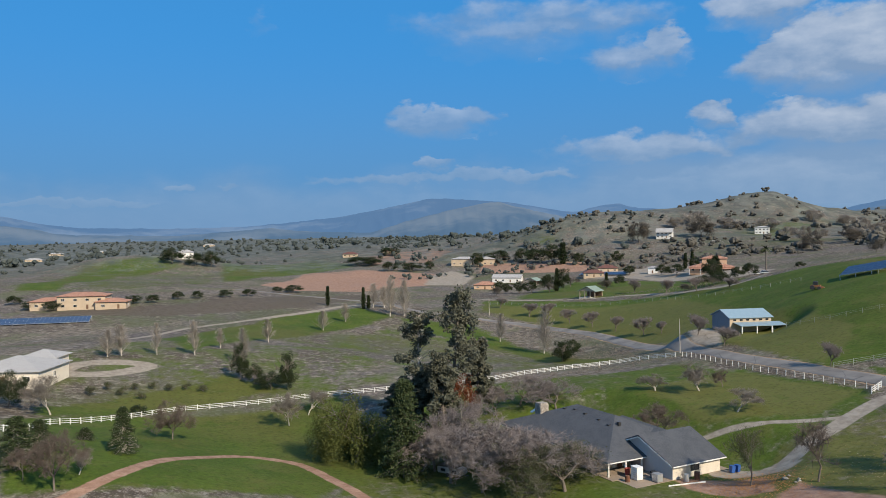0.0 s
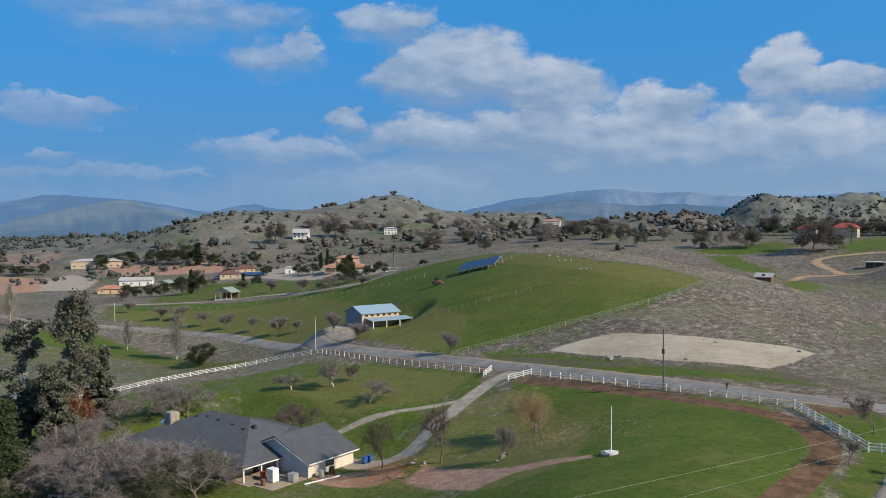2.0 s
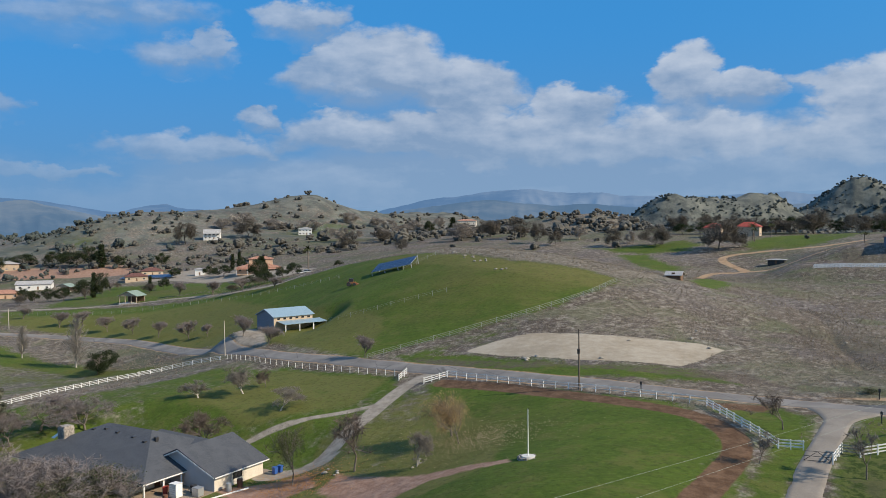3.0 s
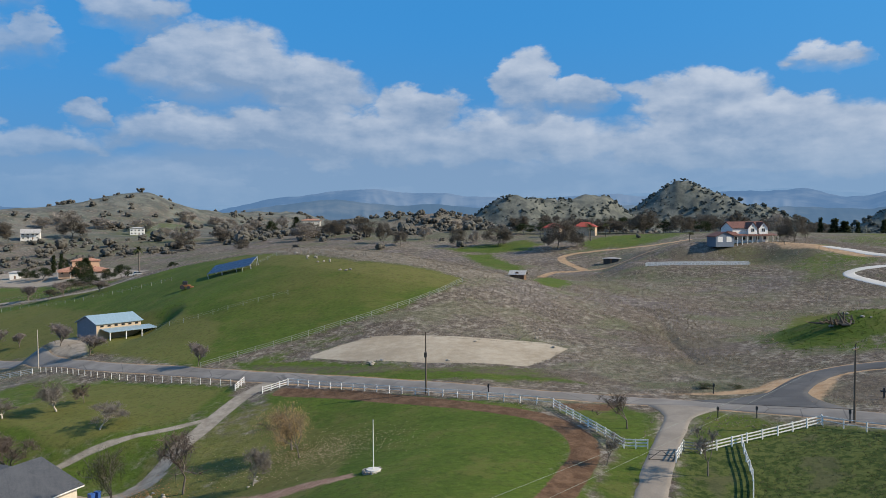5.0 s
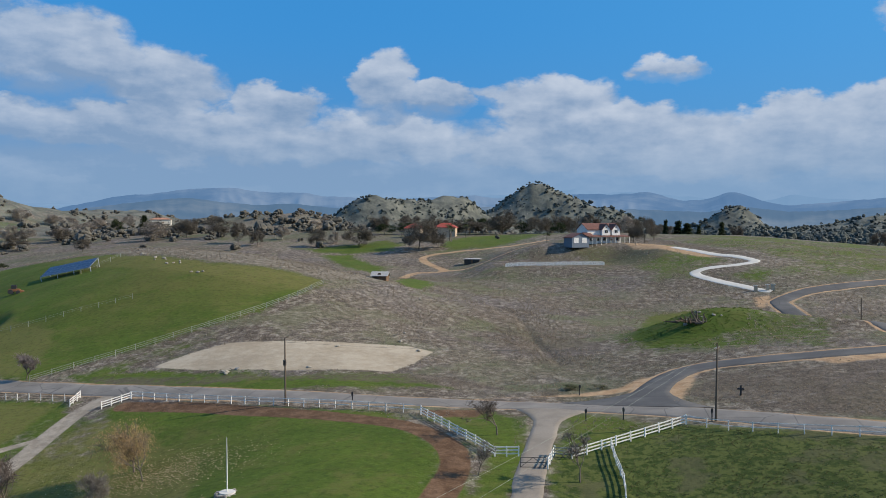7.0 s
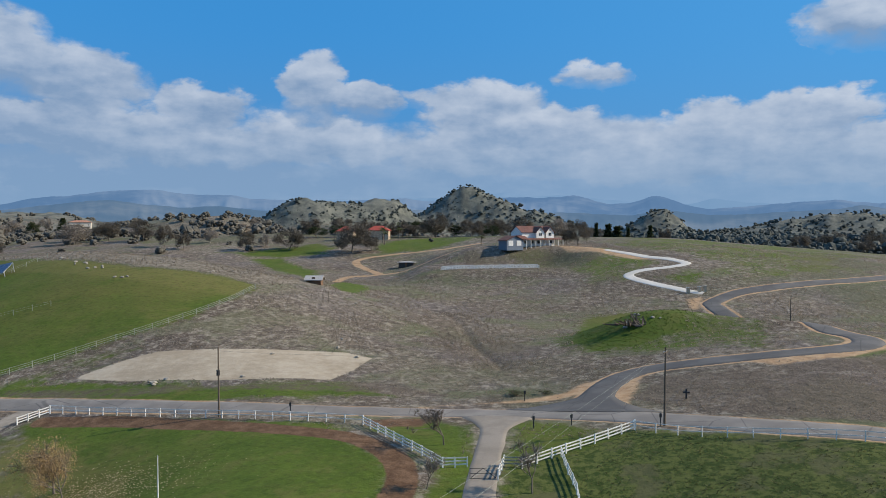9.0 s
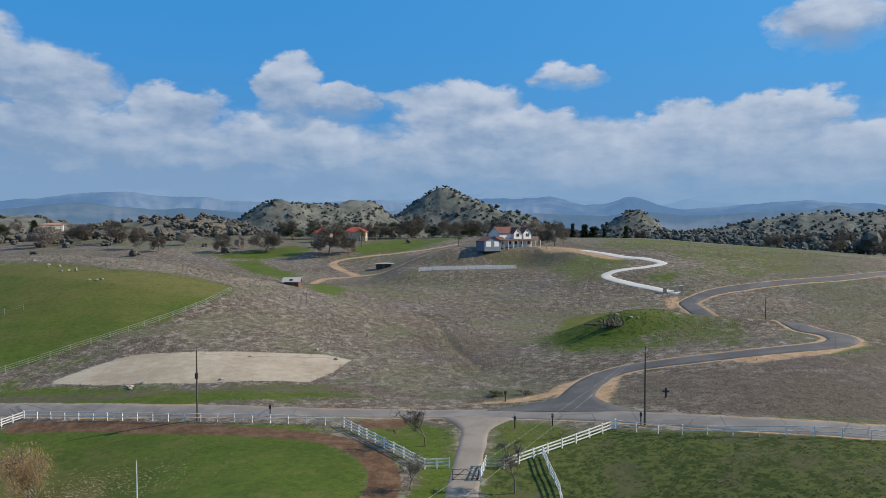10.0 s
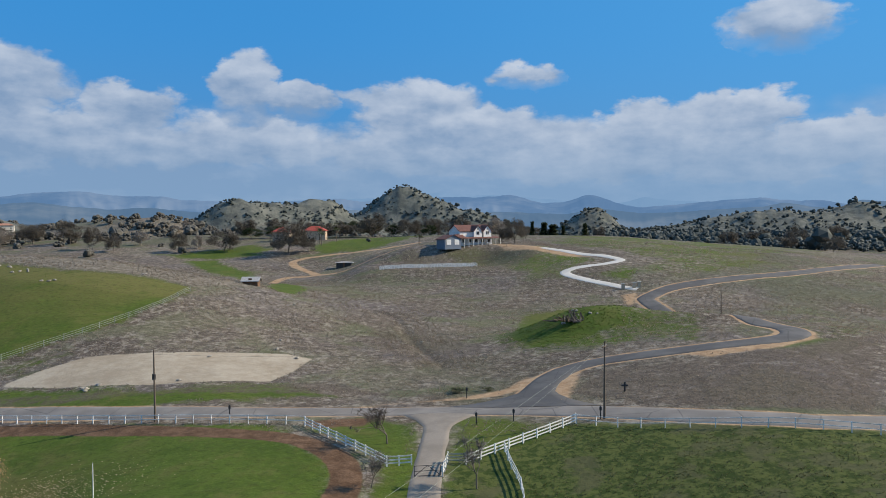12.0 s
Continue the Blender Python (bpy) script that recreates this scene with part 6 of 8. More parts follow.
farmhouse(FARM)
cottage("field_shed", (-58.4, 240.5), 4.4, 3.2, 1.4, 0.9, M_WOOD, M_GREYROOF, "small open field shed with a grey roof", "shed", roof="gable", turn=0, windows=1)
cottage("carport", (-48.2, 377.9), 7.0, 4.5, 1.9, 0.4, M_DARK, M_GREYROOF, "dark carport with a pale flat roof", "carport", turn=0, windows=1)
for p, w in (((-80.0, 492.4), 13.0), ((-99.0, 486.7), 10.0)):
    cottage("red_roofed_house", p, w, 8.0, 5.6, 2.8, M_SANDWALL, M_REDROOF, "house with a bright red roof behind oaks", turn=0, windows=2, group="red-roofed houses")
for p in ((125.0, 790.0), (103.3, 813.3)):
    cottage("wooded_house", p, 14.0, 9.0, 5.0, 2.2, M_CREAM, M_GREYROOF, "pale house in far woods", turn=-5, windows=3, group="wooded houses", sink=6)


# ---- fences, poles and wires ----
def bar(parent, name, a, b, wide, tall, mat):
    """A straight rail between two points, square in section."""
    a, b = Vector(a), Vector(b)
    d = b - a
    side = Vector((-d.y, d.x, 0)).normalized() * wide / 2
    up = Vector((0, 0, tall / 2))
    v = [a - side - up, a + side - up, b + side - up, b - side - up, a - side + up, a + side + up, b + side + up, b - side + up]
    return part(name, v, BOX_FACES, mat, parent)


def post_mesh(name, w, h, mat):
    me = bpy.data.meshes.new(name)
    v = box_verts(-w / 2, w / 2, -w / 2, w / 2, -0.5, h - 0.06) + [(0, 0, h)]
    me.from_pydata(v, [], BOX_FACES[:1] + BOX_FACES[2:] + [(4, 5, 8), (5, 6, 8), (6, 7, 8), (7, 4, 8)])
    me.materials.append(mat)
    return me


POST_WHITE = post_mesh("post", 0.15, 1.35, M_WHITE)
POST_SLIM = post_mesh("post", 0.11, 1.28, M_WHITE)
M_PIPE = material("grey_green_pipe", worn, base=(0.27, 0.30, 0.25), other=(0.19, 0.21, 0.17), scale=2.0, fine=12.0, rough=0.6)
POST_PIPE = post_mesh("post", 0.11, 1.35, M_PIPE)
POST_DARK = post_mesh("post", 0.10, 1.2, M_POLE)


def fence(points, label, spacing=2.6, rails=(0.35, 0.75, 1.15), post=POST_WHITE, mat=M_WHITE, rail_size=(0.05, 0.15), smooth=True, group="", jitter=0.02):
    """Posts a step apart along a plan line, and rails from post to post."""
    line = curve_through(points, 0.5) if smooth and len(points) > 2 else np.array([np.array(points[0]) + (np.array(points[-1]) - points[0]) * s for s in np.linspace(0, 1, max(3, int(np.linalg.norm(np.subtract(points[-1], points[0])) / 0.5)))])
    gone = np.r_[0, np.cumsum(np.linalg.norm(np.diff(line, axis=0), axis=1))]
    count = max(2, int(round(gone[-1] / spacing)) + 1)
    at = np.linspace(0, gone[-1], count)
    xs, ys = np.interp(at, gone, line[:, 0]), np.interp(at, gone, line[:, 1])
    rng = random.Random(count)
    top = new("fence")
    start = spot(xs[0], ys[0])
    top.matrix_basis = Matrix.Translation(start)
    feet = [spot(x, y) - start for x, y in zip(xs, ys)]
    for i, p in enumerate(feet):
        ob = new("post", post)
        ob.parent = top
        turn = math.atan2(ys[min(i + 1, count - 1)] - ys[max(i - 1, 0)], xs[min(i + 1, count - 1)] - xs[max(i - 1, 0)])
        ob.matrix_basis = Matrix.LocRotScale(p, Euler((rng.gauss(0, jitter), rng.gauss(0, jitter), turn)), (1, 1, rng.uniform(0.96, 1.04)))
    for r in rails:
        for p, q in zip(feet, feet[1:]):
            bar(top, "rail", p + Vector((0, 0, r + rng.gauss(0, 0.012))), q + Vector((0, 0, r + rng.gauss(0, 0.012))), rail_size[0], rail_size[1], mat)
    return tagged(top, label, "fence", group)


fence([(-172.6, -37.1), (-150.3, -20.2), (-166.0, -12.11), (-186.5, 13.03), (-188.4, 41.0), (-185.2, 55.0), (-181.1, 64.3), (-175.5, 76.3), (-168.8, 89.5), (-177.5, 121.7), (-172.6, 138.6), (-156.2, 143.7)],
      "long white three-rail fence along the west field", 3.0, rail_size=(0.04, 0.10))
fence([(-153.7, 143.9), (-124.9, 133.6), (-104.3, 129.1), (-84.4, 125.4)], "white post fence with dark wire rails beside the road", 2.8, (0.4, 0.8, 1.18), POST_SLIM, M_POLE, (0.03, 0.05))
fence([(-84.2, 123.0), (-85.0, 127.2)], "short white gate wing by the house drive", 1.4, smooth=False)
fence([(-76.8, 120.8), (-73.5, 124.4)], "white three-rail gate wing by the house drive", 1.8, smooth=False)
fence([(-73.8, 124.8), (-57.5, 120.0), (-42.9, 116.0), (-31.1, 113.6), (-20.2, 111.9)], "white post-and-rail fence beside the road", 2.8, (0.62, 1.2), POST_SLIM, M_WHITE, (0.04, 0.09))
fence([(-20.1, 111.3), (-14.62, 103.8), (-10.61, 98.8), (-7.63, 95.1)], "white three-rail wing fence sloping to the entry", 2.4)
fence([(-7.63, 95.1), (-4.74, 95.7)], "white entry panel of three rails", 1.7, smooth=False)
fence([(-1.04, 92.2), (-0.40, 96.3)], "short white gate panel at the entry", 1.3, smooth=False)
fence([(-0.39, 96.1), (1.67, 95.9)], "low weathered panel beside the gate", 1.6, (0.35, 0.75, 1.1), POST_PIPE, M_PIPE, smooth=False)
fence([(1.75, 95.4), (6.98, 99.4), (11.30, 102.4), (16.34, 106.1)], "white three-rail wing fence climbing from the entry", 2.4)
fence([(16.42, 105.8), (21.5, 101.9), (30.9, 97.9), (39.8, 94.7), (44.2, 92.9), (48.8, 91.1), (62, 88), (85, 80)], "white post fence with thin rails along the road", 3.0, (0.62, 1.18), POST_SLIM, M_WHITE, (0.04, 0.08))
fence([(6.50, 98.6), (7.00, 92.7), (7.60, 86.7), (7.02, 67.5)], "white paddock fence running down the slope", 2.6)
# pipe and wire fences on the green hill
fence([(-102.9, 137.9), (-98.2, 142.8), (-92.2, 148.2), (-83.3, 157.2), (-73.9, 169.3), (-67.0, 186.4), (-65.1, 204.4)], "grey-green pipe fence up the pasture edge", 4.0, (0.4, 0.8, 1.2), POST_PIPE, M_PIPE, (0.05, 0.06))
fence([(-143.6, 168.4), (-132.1, 170.4), (-119.8, 175.3), (-107.1, 182.1)], "thin wire fence across the green hill", 4.0, (0.7, 1.15), POST_PIPE, M_PIPE, (0.03, 0.03))
fence([(-140.4, 211.1), (-137.3, 218.7), (-136.6, 230.8)], "thin wire fence climbing to the crest", 5.0, (0.7, 1.15), POST_PIPE, M_PIPE, (0.03, 0.03))
fence([(-358.2, 209.2), (-304.8, 223.8), (-274.0, 235.2), (-217.5, 231.4), (-179.3, 226.4)], "thin wire fence below the terrace drive", 5.0, (0.7, 1.15), POST_PIPE, M_PIPE, (0.03, 0.03))
fence([(-27.0, 322.5), (11.5, 334.0)], "white picket fence of a riding pen", 1.5, (0.3, 0.6, 0.9, 1.2, 1.5), POST_WHITE, M_WHITE, (0.08, 0.22), smooth=False)
fence([(-27.4, 322.9), (-30.0, 334.6), (8.6, 346.0), (11.9, 334.4)], "white fence on the far side of a riding pen", 2.4, (0.5, 1.1), POST_WHITE, smooth=False)
fence([(-417.4, 126.1), (-483.5, 187.7), (-486.8, 222.3)], "dark wire fence beside the lane", 6.0, (0.6, 1.1), POST_DARK, M_POLE, (0.03, 0.03))


def utility_pole(x, y, height, label, arm=True, drum=False, turn=0.0, wood=M_POLE):
    top = new("utility_pole")
    top.matrix_basis = Matrix.LocRotScale(spot(x, y), Euler((radians(0.6), 0, radians(turn))), None)
    v, f = [], []
    for k in range(6):
        tube(v, f, (0, 0, -1 + (height + 1) * k / 6), (0, 0, -1 + (height + 1) * (k + 1) / 6), 0.17 - 0.012 * k, 0.17 - 0.012 * (k + 1), 10)
    part("shaft", v, f, wood, top, smooth=True)
    if arm:
        box("crossarm", -0.85, 0.85, -0.06, 0.06, height - 0.75, height - 0.6, M_POLE, top)
        for ix in (-0.75, -0.3, 0.3, 0.75):
            v, f = [], []
            tube(v, f, (ix, 0, height - 0.6), (ix, 0, height - 0.42), 0.05, 0.035, 6)
            part("insulator", v, f, M_STEEL, top)
    if drum:
        v, f = [], []
        tube(v, f, (0.0, -0.42, height * 0.60), (0, -0.42, height * 0.60 + 0.8), 0.26, 0.26, 10)
        s = len(v)
        f += [tuple(range(9, -1, -1)), tuple(range(s - 10, s))]
        part("transformer", v, f, M_DARK, top, "dark transformer drum")
    return tagged(top, label, "utility pole", "utility poles")


p1, p2, p3 = (-42.7, 116.6), (20.2, 106.4), (74.6, 222.8)
utility_pole(*p1, 10.4, "weathered wooden pole with a transformer drum", False, True, 15)
utility_pole(*p2, 10.2, "weathered wooden pole at the road junction", True, False, 60)
utility_pole(*p3, 6.2, "wooden pole on the brown slope", False)
utility_pole(*(-159.7, 149.0), 9.8, "slim pale pole near the metal barn", False, wood=PALE_BARK)
utility_pole(*(-327.3, 189.1), 8.5, "slim pale pole beside the west road", False, wood=PALE_BARK)
for px in ((214.1, 517.2), (282.0, 640.4), (351.2, 673.8)):
    utility_pole(*px, 11.0, "far wooden pole on the eastern plain", False)


def wire(a, b, sag, radius=0.010):
    """One sagging strand, swept as a single tube."""
    a, b, steps, v, f = np.array(a), np.array(b), 24, [], []
    for k in range(steps + 1):
        s = k / steps
        p = a + (b - a) * s - (0, 0, 4 * sag * s * (1 - s))
        for j in range(3):
            t = 2.094 * j
            v.append((p[0] + radius * math.cos(t), p[1], p[2] + radius * math.sin(t)))
        if k:
            f += [(3 * k - 3 + j, 3 * k - 3 + (j + 1) % 3, 3 * k + (j + 1) % 3, 3 * k + j) for j in range(3)]
    ob = mesh_object("power_line", v, f, M_PIPE)
    return tagged(ob, "thin sagging overhead power line", "power line", "power lines")


head2 = spot(*p2)
for off, sag in ((0.0, 0.6), (1.2, 0.7)):
    wire((head2.x - off * 0.3, head2.y + off * 0.3, head2.z + 9.7 - off * 0.4), (-24.0 + off * 1.6, 2.0, 11.6 - off), sag)
head1 = spot(*p1)
wire((head1.x, head1.y, head1.z + 9.8), (head2.x, head2.y, head2.z + 9.6), 0.8, 0.009)


# ---- small things of the paddocks ----
def flagpole(x, y):
    top = new("flagpole")
    top.matrix_basis = Matrix.Translation(spot(x, y))
    v, f = [], []
    tube(v, f, (0, 0, 0.3), (0, 0, 6.3), 0.075, 0.045, 8)
    part("pole", v, f, M_WHITE, top, "white painted pole")
    v, f = [], []
    tube(v, f, (0, 0, 6.3), (0, 0, 6.42), 0.08, 0.03, 8)
    part("finial", v, f, M_STEEL, top)
    v, f = [], []
    tube(v, f, (0, 0, -0.4), (0, 0, 0.32), 1.0, 0.9, 16)
    f.append(tuple(range(16, 32)))
    part("plinth", v, f, M_CONCRETE, top, "round weathered concrete plinth")
    rng = random.Random(4)
    for k in range(14):
        t = 2 * math.pi * k / 14
        r = 1.15 + rng.uniform(-0.05, 0.1)
        box("stone", r * math.cos(t) - 0.2, r * math.cos(t) + 0.2, r * math.sin(t) - 0.17, r * math.sin(t) + 0.17, -0.3, rng.uniform(0.12, 0.3), M_STONE, top, bevel=0.06)
    return tagged(top, "white flagpole without a flag on a stone plinth", "flagpole")


flagpole(*(-36.0, 80.7))


def rock(seed, size):
    rng = np.random.default_rng(seed)
    bm = bmesh.new()
    bmesh.ops.create_icosphere(bm, subdivisions=2, radius=1.0)
    for v in bm.verts:
        k = 1 + 0.25 * noise.noise(v.co * 1.3 + Vector((seed, 0, 0))) + rng.normal(0, 0.05)
        v.co = Vector((v.co.x * size[0], v.co.y * size[1], v.co.z * size[2])) * k
    me = bpy.data.meshes.new("rock")
    bm.to_mesh(me)
    bm.free()
    me.materials.append(M_ROCK)
    return me


M_ROCK = material("pale_granite", worn, base=(0.34, 0.32, 0.28), other=(0.17, 0.15, 0.12), scale=1.2, fine=5.0, rough=0.9, relief=0.08)
ROCKS = [rock(s, d) for s, d in ((1, (0.8, 0.6, 0.45)), (2, (0.6, 0.7, 0.4)), (3, (0.9, 0.5, 0.5)))]


def rock_group(places, spread, count, scale, label, seed):
    rng = random.Random(seed)
    for i in range(count):
        x, y = places[i % len(places)]
        x, y = x + rng.gauss(0, spread), y + rng.gauss(0, spread)
        k = scale * rng.uniform(0.5, 1.4)
        ob = new("rock", ROCKS[i % 3])
        ob.matrix_basis = Matrix.LocRotScale(spot(x, y, 0.12 * k), Euler((rng.uniform(-0.3, 0.3), rng.uniform(-0.3, 0.3), rng.uniform(0, 6.28))), (k, k, k))
        tagged(ob, label, "rock", "rocks %d" % seed)


rock_group([(-130.2, 225.7), (-117.9, 219.9), (-110.7, 213.1), (-98.5, 201.6), (-80.6, 215.8), (-120.0, 221.0)], 1.6, 22, 0.55, "pale granite boulder on the green crest", 3)
rock_group([(26.3, 175.5), (28.6, 174.5)], 1.6, 8, 0.55, "dark lichened boulder on the green mound", 5)
rock_group([(-61.0, 135.8), (-60.4, 135.6), (-46.0, 138.7), (-30.1, 158.8)], 1.0, 6, 0.6, "pale field stone by the sand arena", 6)
rock_group([(-34.4, 169.6), (-23.2, 215.8), (-9.82, 187.5), (-35.4, 217.1)], 6.0, 14, 0.5, "grey stone half sunk in dry grass", 7)
rock_group([(-57.5, 84.7), (-70.6, 83.9)], 1.2, 10, 0.45, "small broken stone at the lawn edge", 8)


def dead_stump(x, y):
    top = new("dead_stump")
    top.matrix_basis = Matrix.Translation(spot(x, y))
    v, f = [], []
    tube(v, f, (0, 0, -0.3), (0.1, 0, 2.6), 0.32, 0.12, 7)
    part("stem", v, f, M_POLE, top)
    rng = np.random.default_rng(9)
    for k in range(34):
        d = rng.normal(0, 1, 3)
        d[2] = abs(d[2]) * 0.55
        v, f = [], []
        a = np.array([rng.normal(0, 1.9), rng.normal(0, 1.0), 0.1])
        b = a + d / np.linalg.norm(d) * rng.uniform(1.4, 3.2)
        tube(v, f, a, b, 0.24, 0.12, 5)
        tube(v, f, b, b + rng.normal(0, 0.5, 3) + (0, 0, 0.2), 0.11, 0.03, 4)
        part("limb", v, f, M_POLE, top)
    return tagged(top, "heap of dead grey limbs round a stump", "dead tree")


dead_stump(*(26.6, 173.2))


def marker(x, y, kind):
    top = new("wooden_cross" if kind == "cross" else "marker_post")
    top.matrix_basis = Matrix.Translation(spot(x, y))
    if kind == "cross":
        box("upright", -0.12, 0.12, -0.08, 0.08, -0.4, 1.5, M_DARK, top)
        box("arm", -0.48, 0.48, -0.07, 0.07, 0.85, 1.1, M_DARK, top)
        return tagged(top, "dark wooden cross standing in dry grass", "cross")
    box("stake", -0.07, 0.07, -0.05, 0.05, -0.4, 1.7, M_DARK, top)
    box("plate", -0.16, 0.16, -0.075, -0.055, 1.15, 1.65, M_DARK, top)
    return tagged(top, "dark roadside marker post with a small plate", "marker", "markers")


marker(*(25.5, 118.5), "cross")
for q in ((2.57, 126.8), (3.47, 109.9), (8.56, 110.1), (-32.0, 117.0), (19.69, 106.4)):
    marker(*q, "post")


def iron_gate(x, y, turn):
    top = new("iron_gate")
    top.matrix_basis = Matrix.LocRotScale(spot(x, y), Euler((0, 0, radians(turn))), None)
    w, h = 3.0, 1.3
    for name, a, b in (("stile", (0, 0, 0.1), (0, 0, h)), ("stile", (w, 0, 0.1), (w, 0, h)), ("bar", (0, 0, h), (w, 0, h)), ("bar", (0, 0, 0.15), (w, 0, 0.15)),
                       ("brace", (0, 0, 0.15), (w / 2, 0, h)), ("brace", (w, 0, 0.15), (w / 2, 0, h)), ("bar", (0, 0, 0.7), (w, 0, 0.7))):
        v, f = [], []
        tube(v, f, a, b, 0.035, 0.035, 6)
        part(name, v, f, M_DARK, top)
    return tagged(top, "dark iron swing gate with crossed braces", "gate")


g = (-1.24, 92.2)
iron_gate(g[0] - 3.0, g[1] - 0.2, 8)


def solar_array(x, y, length, depth, turn, label, low=0.6, high=2.4):
    top = new("solar_array")
    ux, uy = math.cos(radians(turn)) * length / 2, math.sin(radians(turn)) * length / 2
    climb = math.atan2(spot(x + ux, y + uy).z - spot(x - ux, y - uy).z, length)   # the frame follows the slope of the ground
    top.matrix_basis = Matrix.LocRotScale(spot(x, y), Euler((0, -climb, radians(turn))), None)
    n = max(4, int(length / 1.7))
    rows = 4
    for i in range(n):
        for j in range(rows):
            xa, xb = -length / 2 + length * i / n + 0.045, -length / 2 + length * (i + 1) / n - 0.045
            ya, yb = -depth / 2 + depth * j / rows + 0.045, -depth / 2 + depth * (j + 1) / rows - 0.045
            za, zb = low + (high - low) * (ya + depth / 2) / depth, low + (high - low) * (yb + depth / 2) / depth
            slab("panel", [(xa, ya, za), (xb, ya, za), (xb, yb, zb), (xa, yb, zb)], 0.05, M_PANEL, top)
    for i in range(0, n + 1, 3):
        px = -length / 2 + length * i / n
        box("leg", px - 0.08, px + 0.08, -depth / 2 + 0.3, -depth / 2 + 0.46, -1.2, low, M_STEEL, top)
        box("leg", px - 0.08, px + 0.08, depth / 2 - 0.46, depth / 2 - 0.3, -1.2, high - 0.2, M_STEEL, top)
    slab("backing", [(-length / 2, -depth / 2, low - 0.06), (length / 2, -depth / 2, low - 0.06), (length / 2, depth / 2, high - 0.06), (-length / 2, depth / 2, high - 0.06)], 0.04, M_WHITE, top, "white frame under the panels")
    bar(top, "beam", (-length / 2, -depth / 2, low - 0.1), (length / 2, -depth / 2, low - 0.1), 0.1, 0.1, M_STEEL)
    return tagged(top, label, "solar panels")


sa, sb = (-154.6, 213.0), (-137.7, 212.1)
solar_array((sa[0] + sb[0]) / 2, (sa[1] + sb[1]) / 2 + 2, math.dist(sa, sb), 5.0, math.degrees(math.atan2(sb[1] - sa[1], sb[0] - sa[0])), "tilted blue solar array on the green hill", 0.6, 3.3)
sa, sb = (-488.4, 373.5), (-444.8, 381.6)
solar_array((sa[0] + sb[0]) / 2, (sa[1] + sb[1]) / 2, math.dist(sa, sb), 7.0, math.degrees(math.atan2(sb[1] - sa[1], sb[0] - sa[0])), "long low solar array on a gravel terrace")
sa, sb = (-388.8, -25.8), (-373.6, 13.11)
solar_array((sa[0] + sb[0]) / 2, (sa[1] + sb[1]) / 2, math.dist(sa, sb), 5.0, math.degrees(math.atan2(sb[1] - sa[1], sb[0] - sa[0])), "long dark solar array in the west field", 0.5, 2.6)


def tractor(x, y):
    top = new("tractor")
    top.matrix_basis = Matrix.LocRotScale(spot(x, y), Euler((0, 0, radians(25))), None)
    yellow = M_MACHINE
    box("body", -1.6, 1.4, -0.6, 0.6, 0.7, 1.5, yellow, top, bevel=0.1)
    box("cab", -0.9, 0.5, -0.6, 0.6, 1.5, 2.6, M_DARK, top, bevel=0.08)
    box("bucket", 1.6, 2.6, -1.0, 1.0, 0.2, 0.9, yellow, top, bevel=0.05)
    box("loader_arm", 0.4, 1.9, -0.8, -0.65, 0.8, 1.1, yellow, top)
    box("loader_arm", 0.4, 1.9, 0.65, 0.8, 0.8, 1.1, yellow, top)
    for wx, r in ((-1.0, 0.7), (1.0, 0.55)):
        for wy in (-0.8, 0.8):
            v, f = [], []
            tube(v, f, (wx, wy - 0.18, r), (wx, wy + 0.18, r), r, r, 14)
            f += [tuple(range(13, -1, -1)), tuple(range(14, 28))]
            part("wheel", v, f, M_DARK, top)
    return tagged(top, "dull orange loader tractor parked on the slope", "tractor")


M_MACHINE = material("machine_orange", worn, base=(0.30, 0.13, 0.05), other=(0.18, 0.09, 0.05), scale=2.0, fine=12.0, rough=0.6)
tractor(*(-158.0, 206.0))


def gate_pillar(x, y):
    top = new("gate_pillar")
    top.matrix_basis = Matrix.Translation(spot(x, y))
    box("shaft", -0.5, 0.5, -0.5, 0.5, -1.0, 1.7, M_SANDWALL, top, bevel=0.05)
    box("cap", -0.62, 0.62, -0.62, 0.62, 1.7, 1.88, M_CONCRETE, top, bevel=0.04)
    return tagged(top, "square tan stone gate pillar", "pillar", "gate pillars")


for q in ((56.6, 263.6), (60.2, 264.1), (61.9, 264.3)):
    gate_pillar(*q)


# ---- clutter beside the garage ----
def drum_thing(name, x, y, r, h, mat, label, category, group=""):
    top = new(name)
    top.matrix_basis = pose(x, y, -12.46)
    v, f = [], []
    for k, (z0, z1, q) in enumerate(((0, h * 0.32, 1.0), (h * 0.32, h * 0.36, 1.05), (h * 0.36, h * 0.64, 1.0), (h * 0.64, h * 0.68, 1.05), (h * 0.68, h, 1.0))):
        tube(v, f, (0, 0, z0), (0, 0, z1), r * q, r * q, 14)
    s = len(v)
    part("shell", v, f, mat, top, smooth=True)
    v, f = [], []
    tube(v, f, (0, 0, h - 0.05), (0, 0, h), r * 0.96, r * 0.96, 14)
    f.append(tuple(range(14, 28)))
    part("lid", v, f, mat, top)
    return tagged(top, label, category, group)


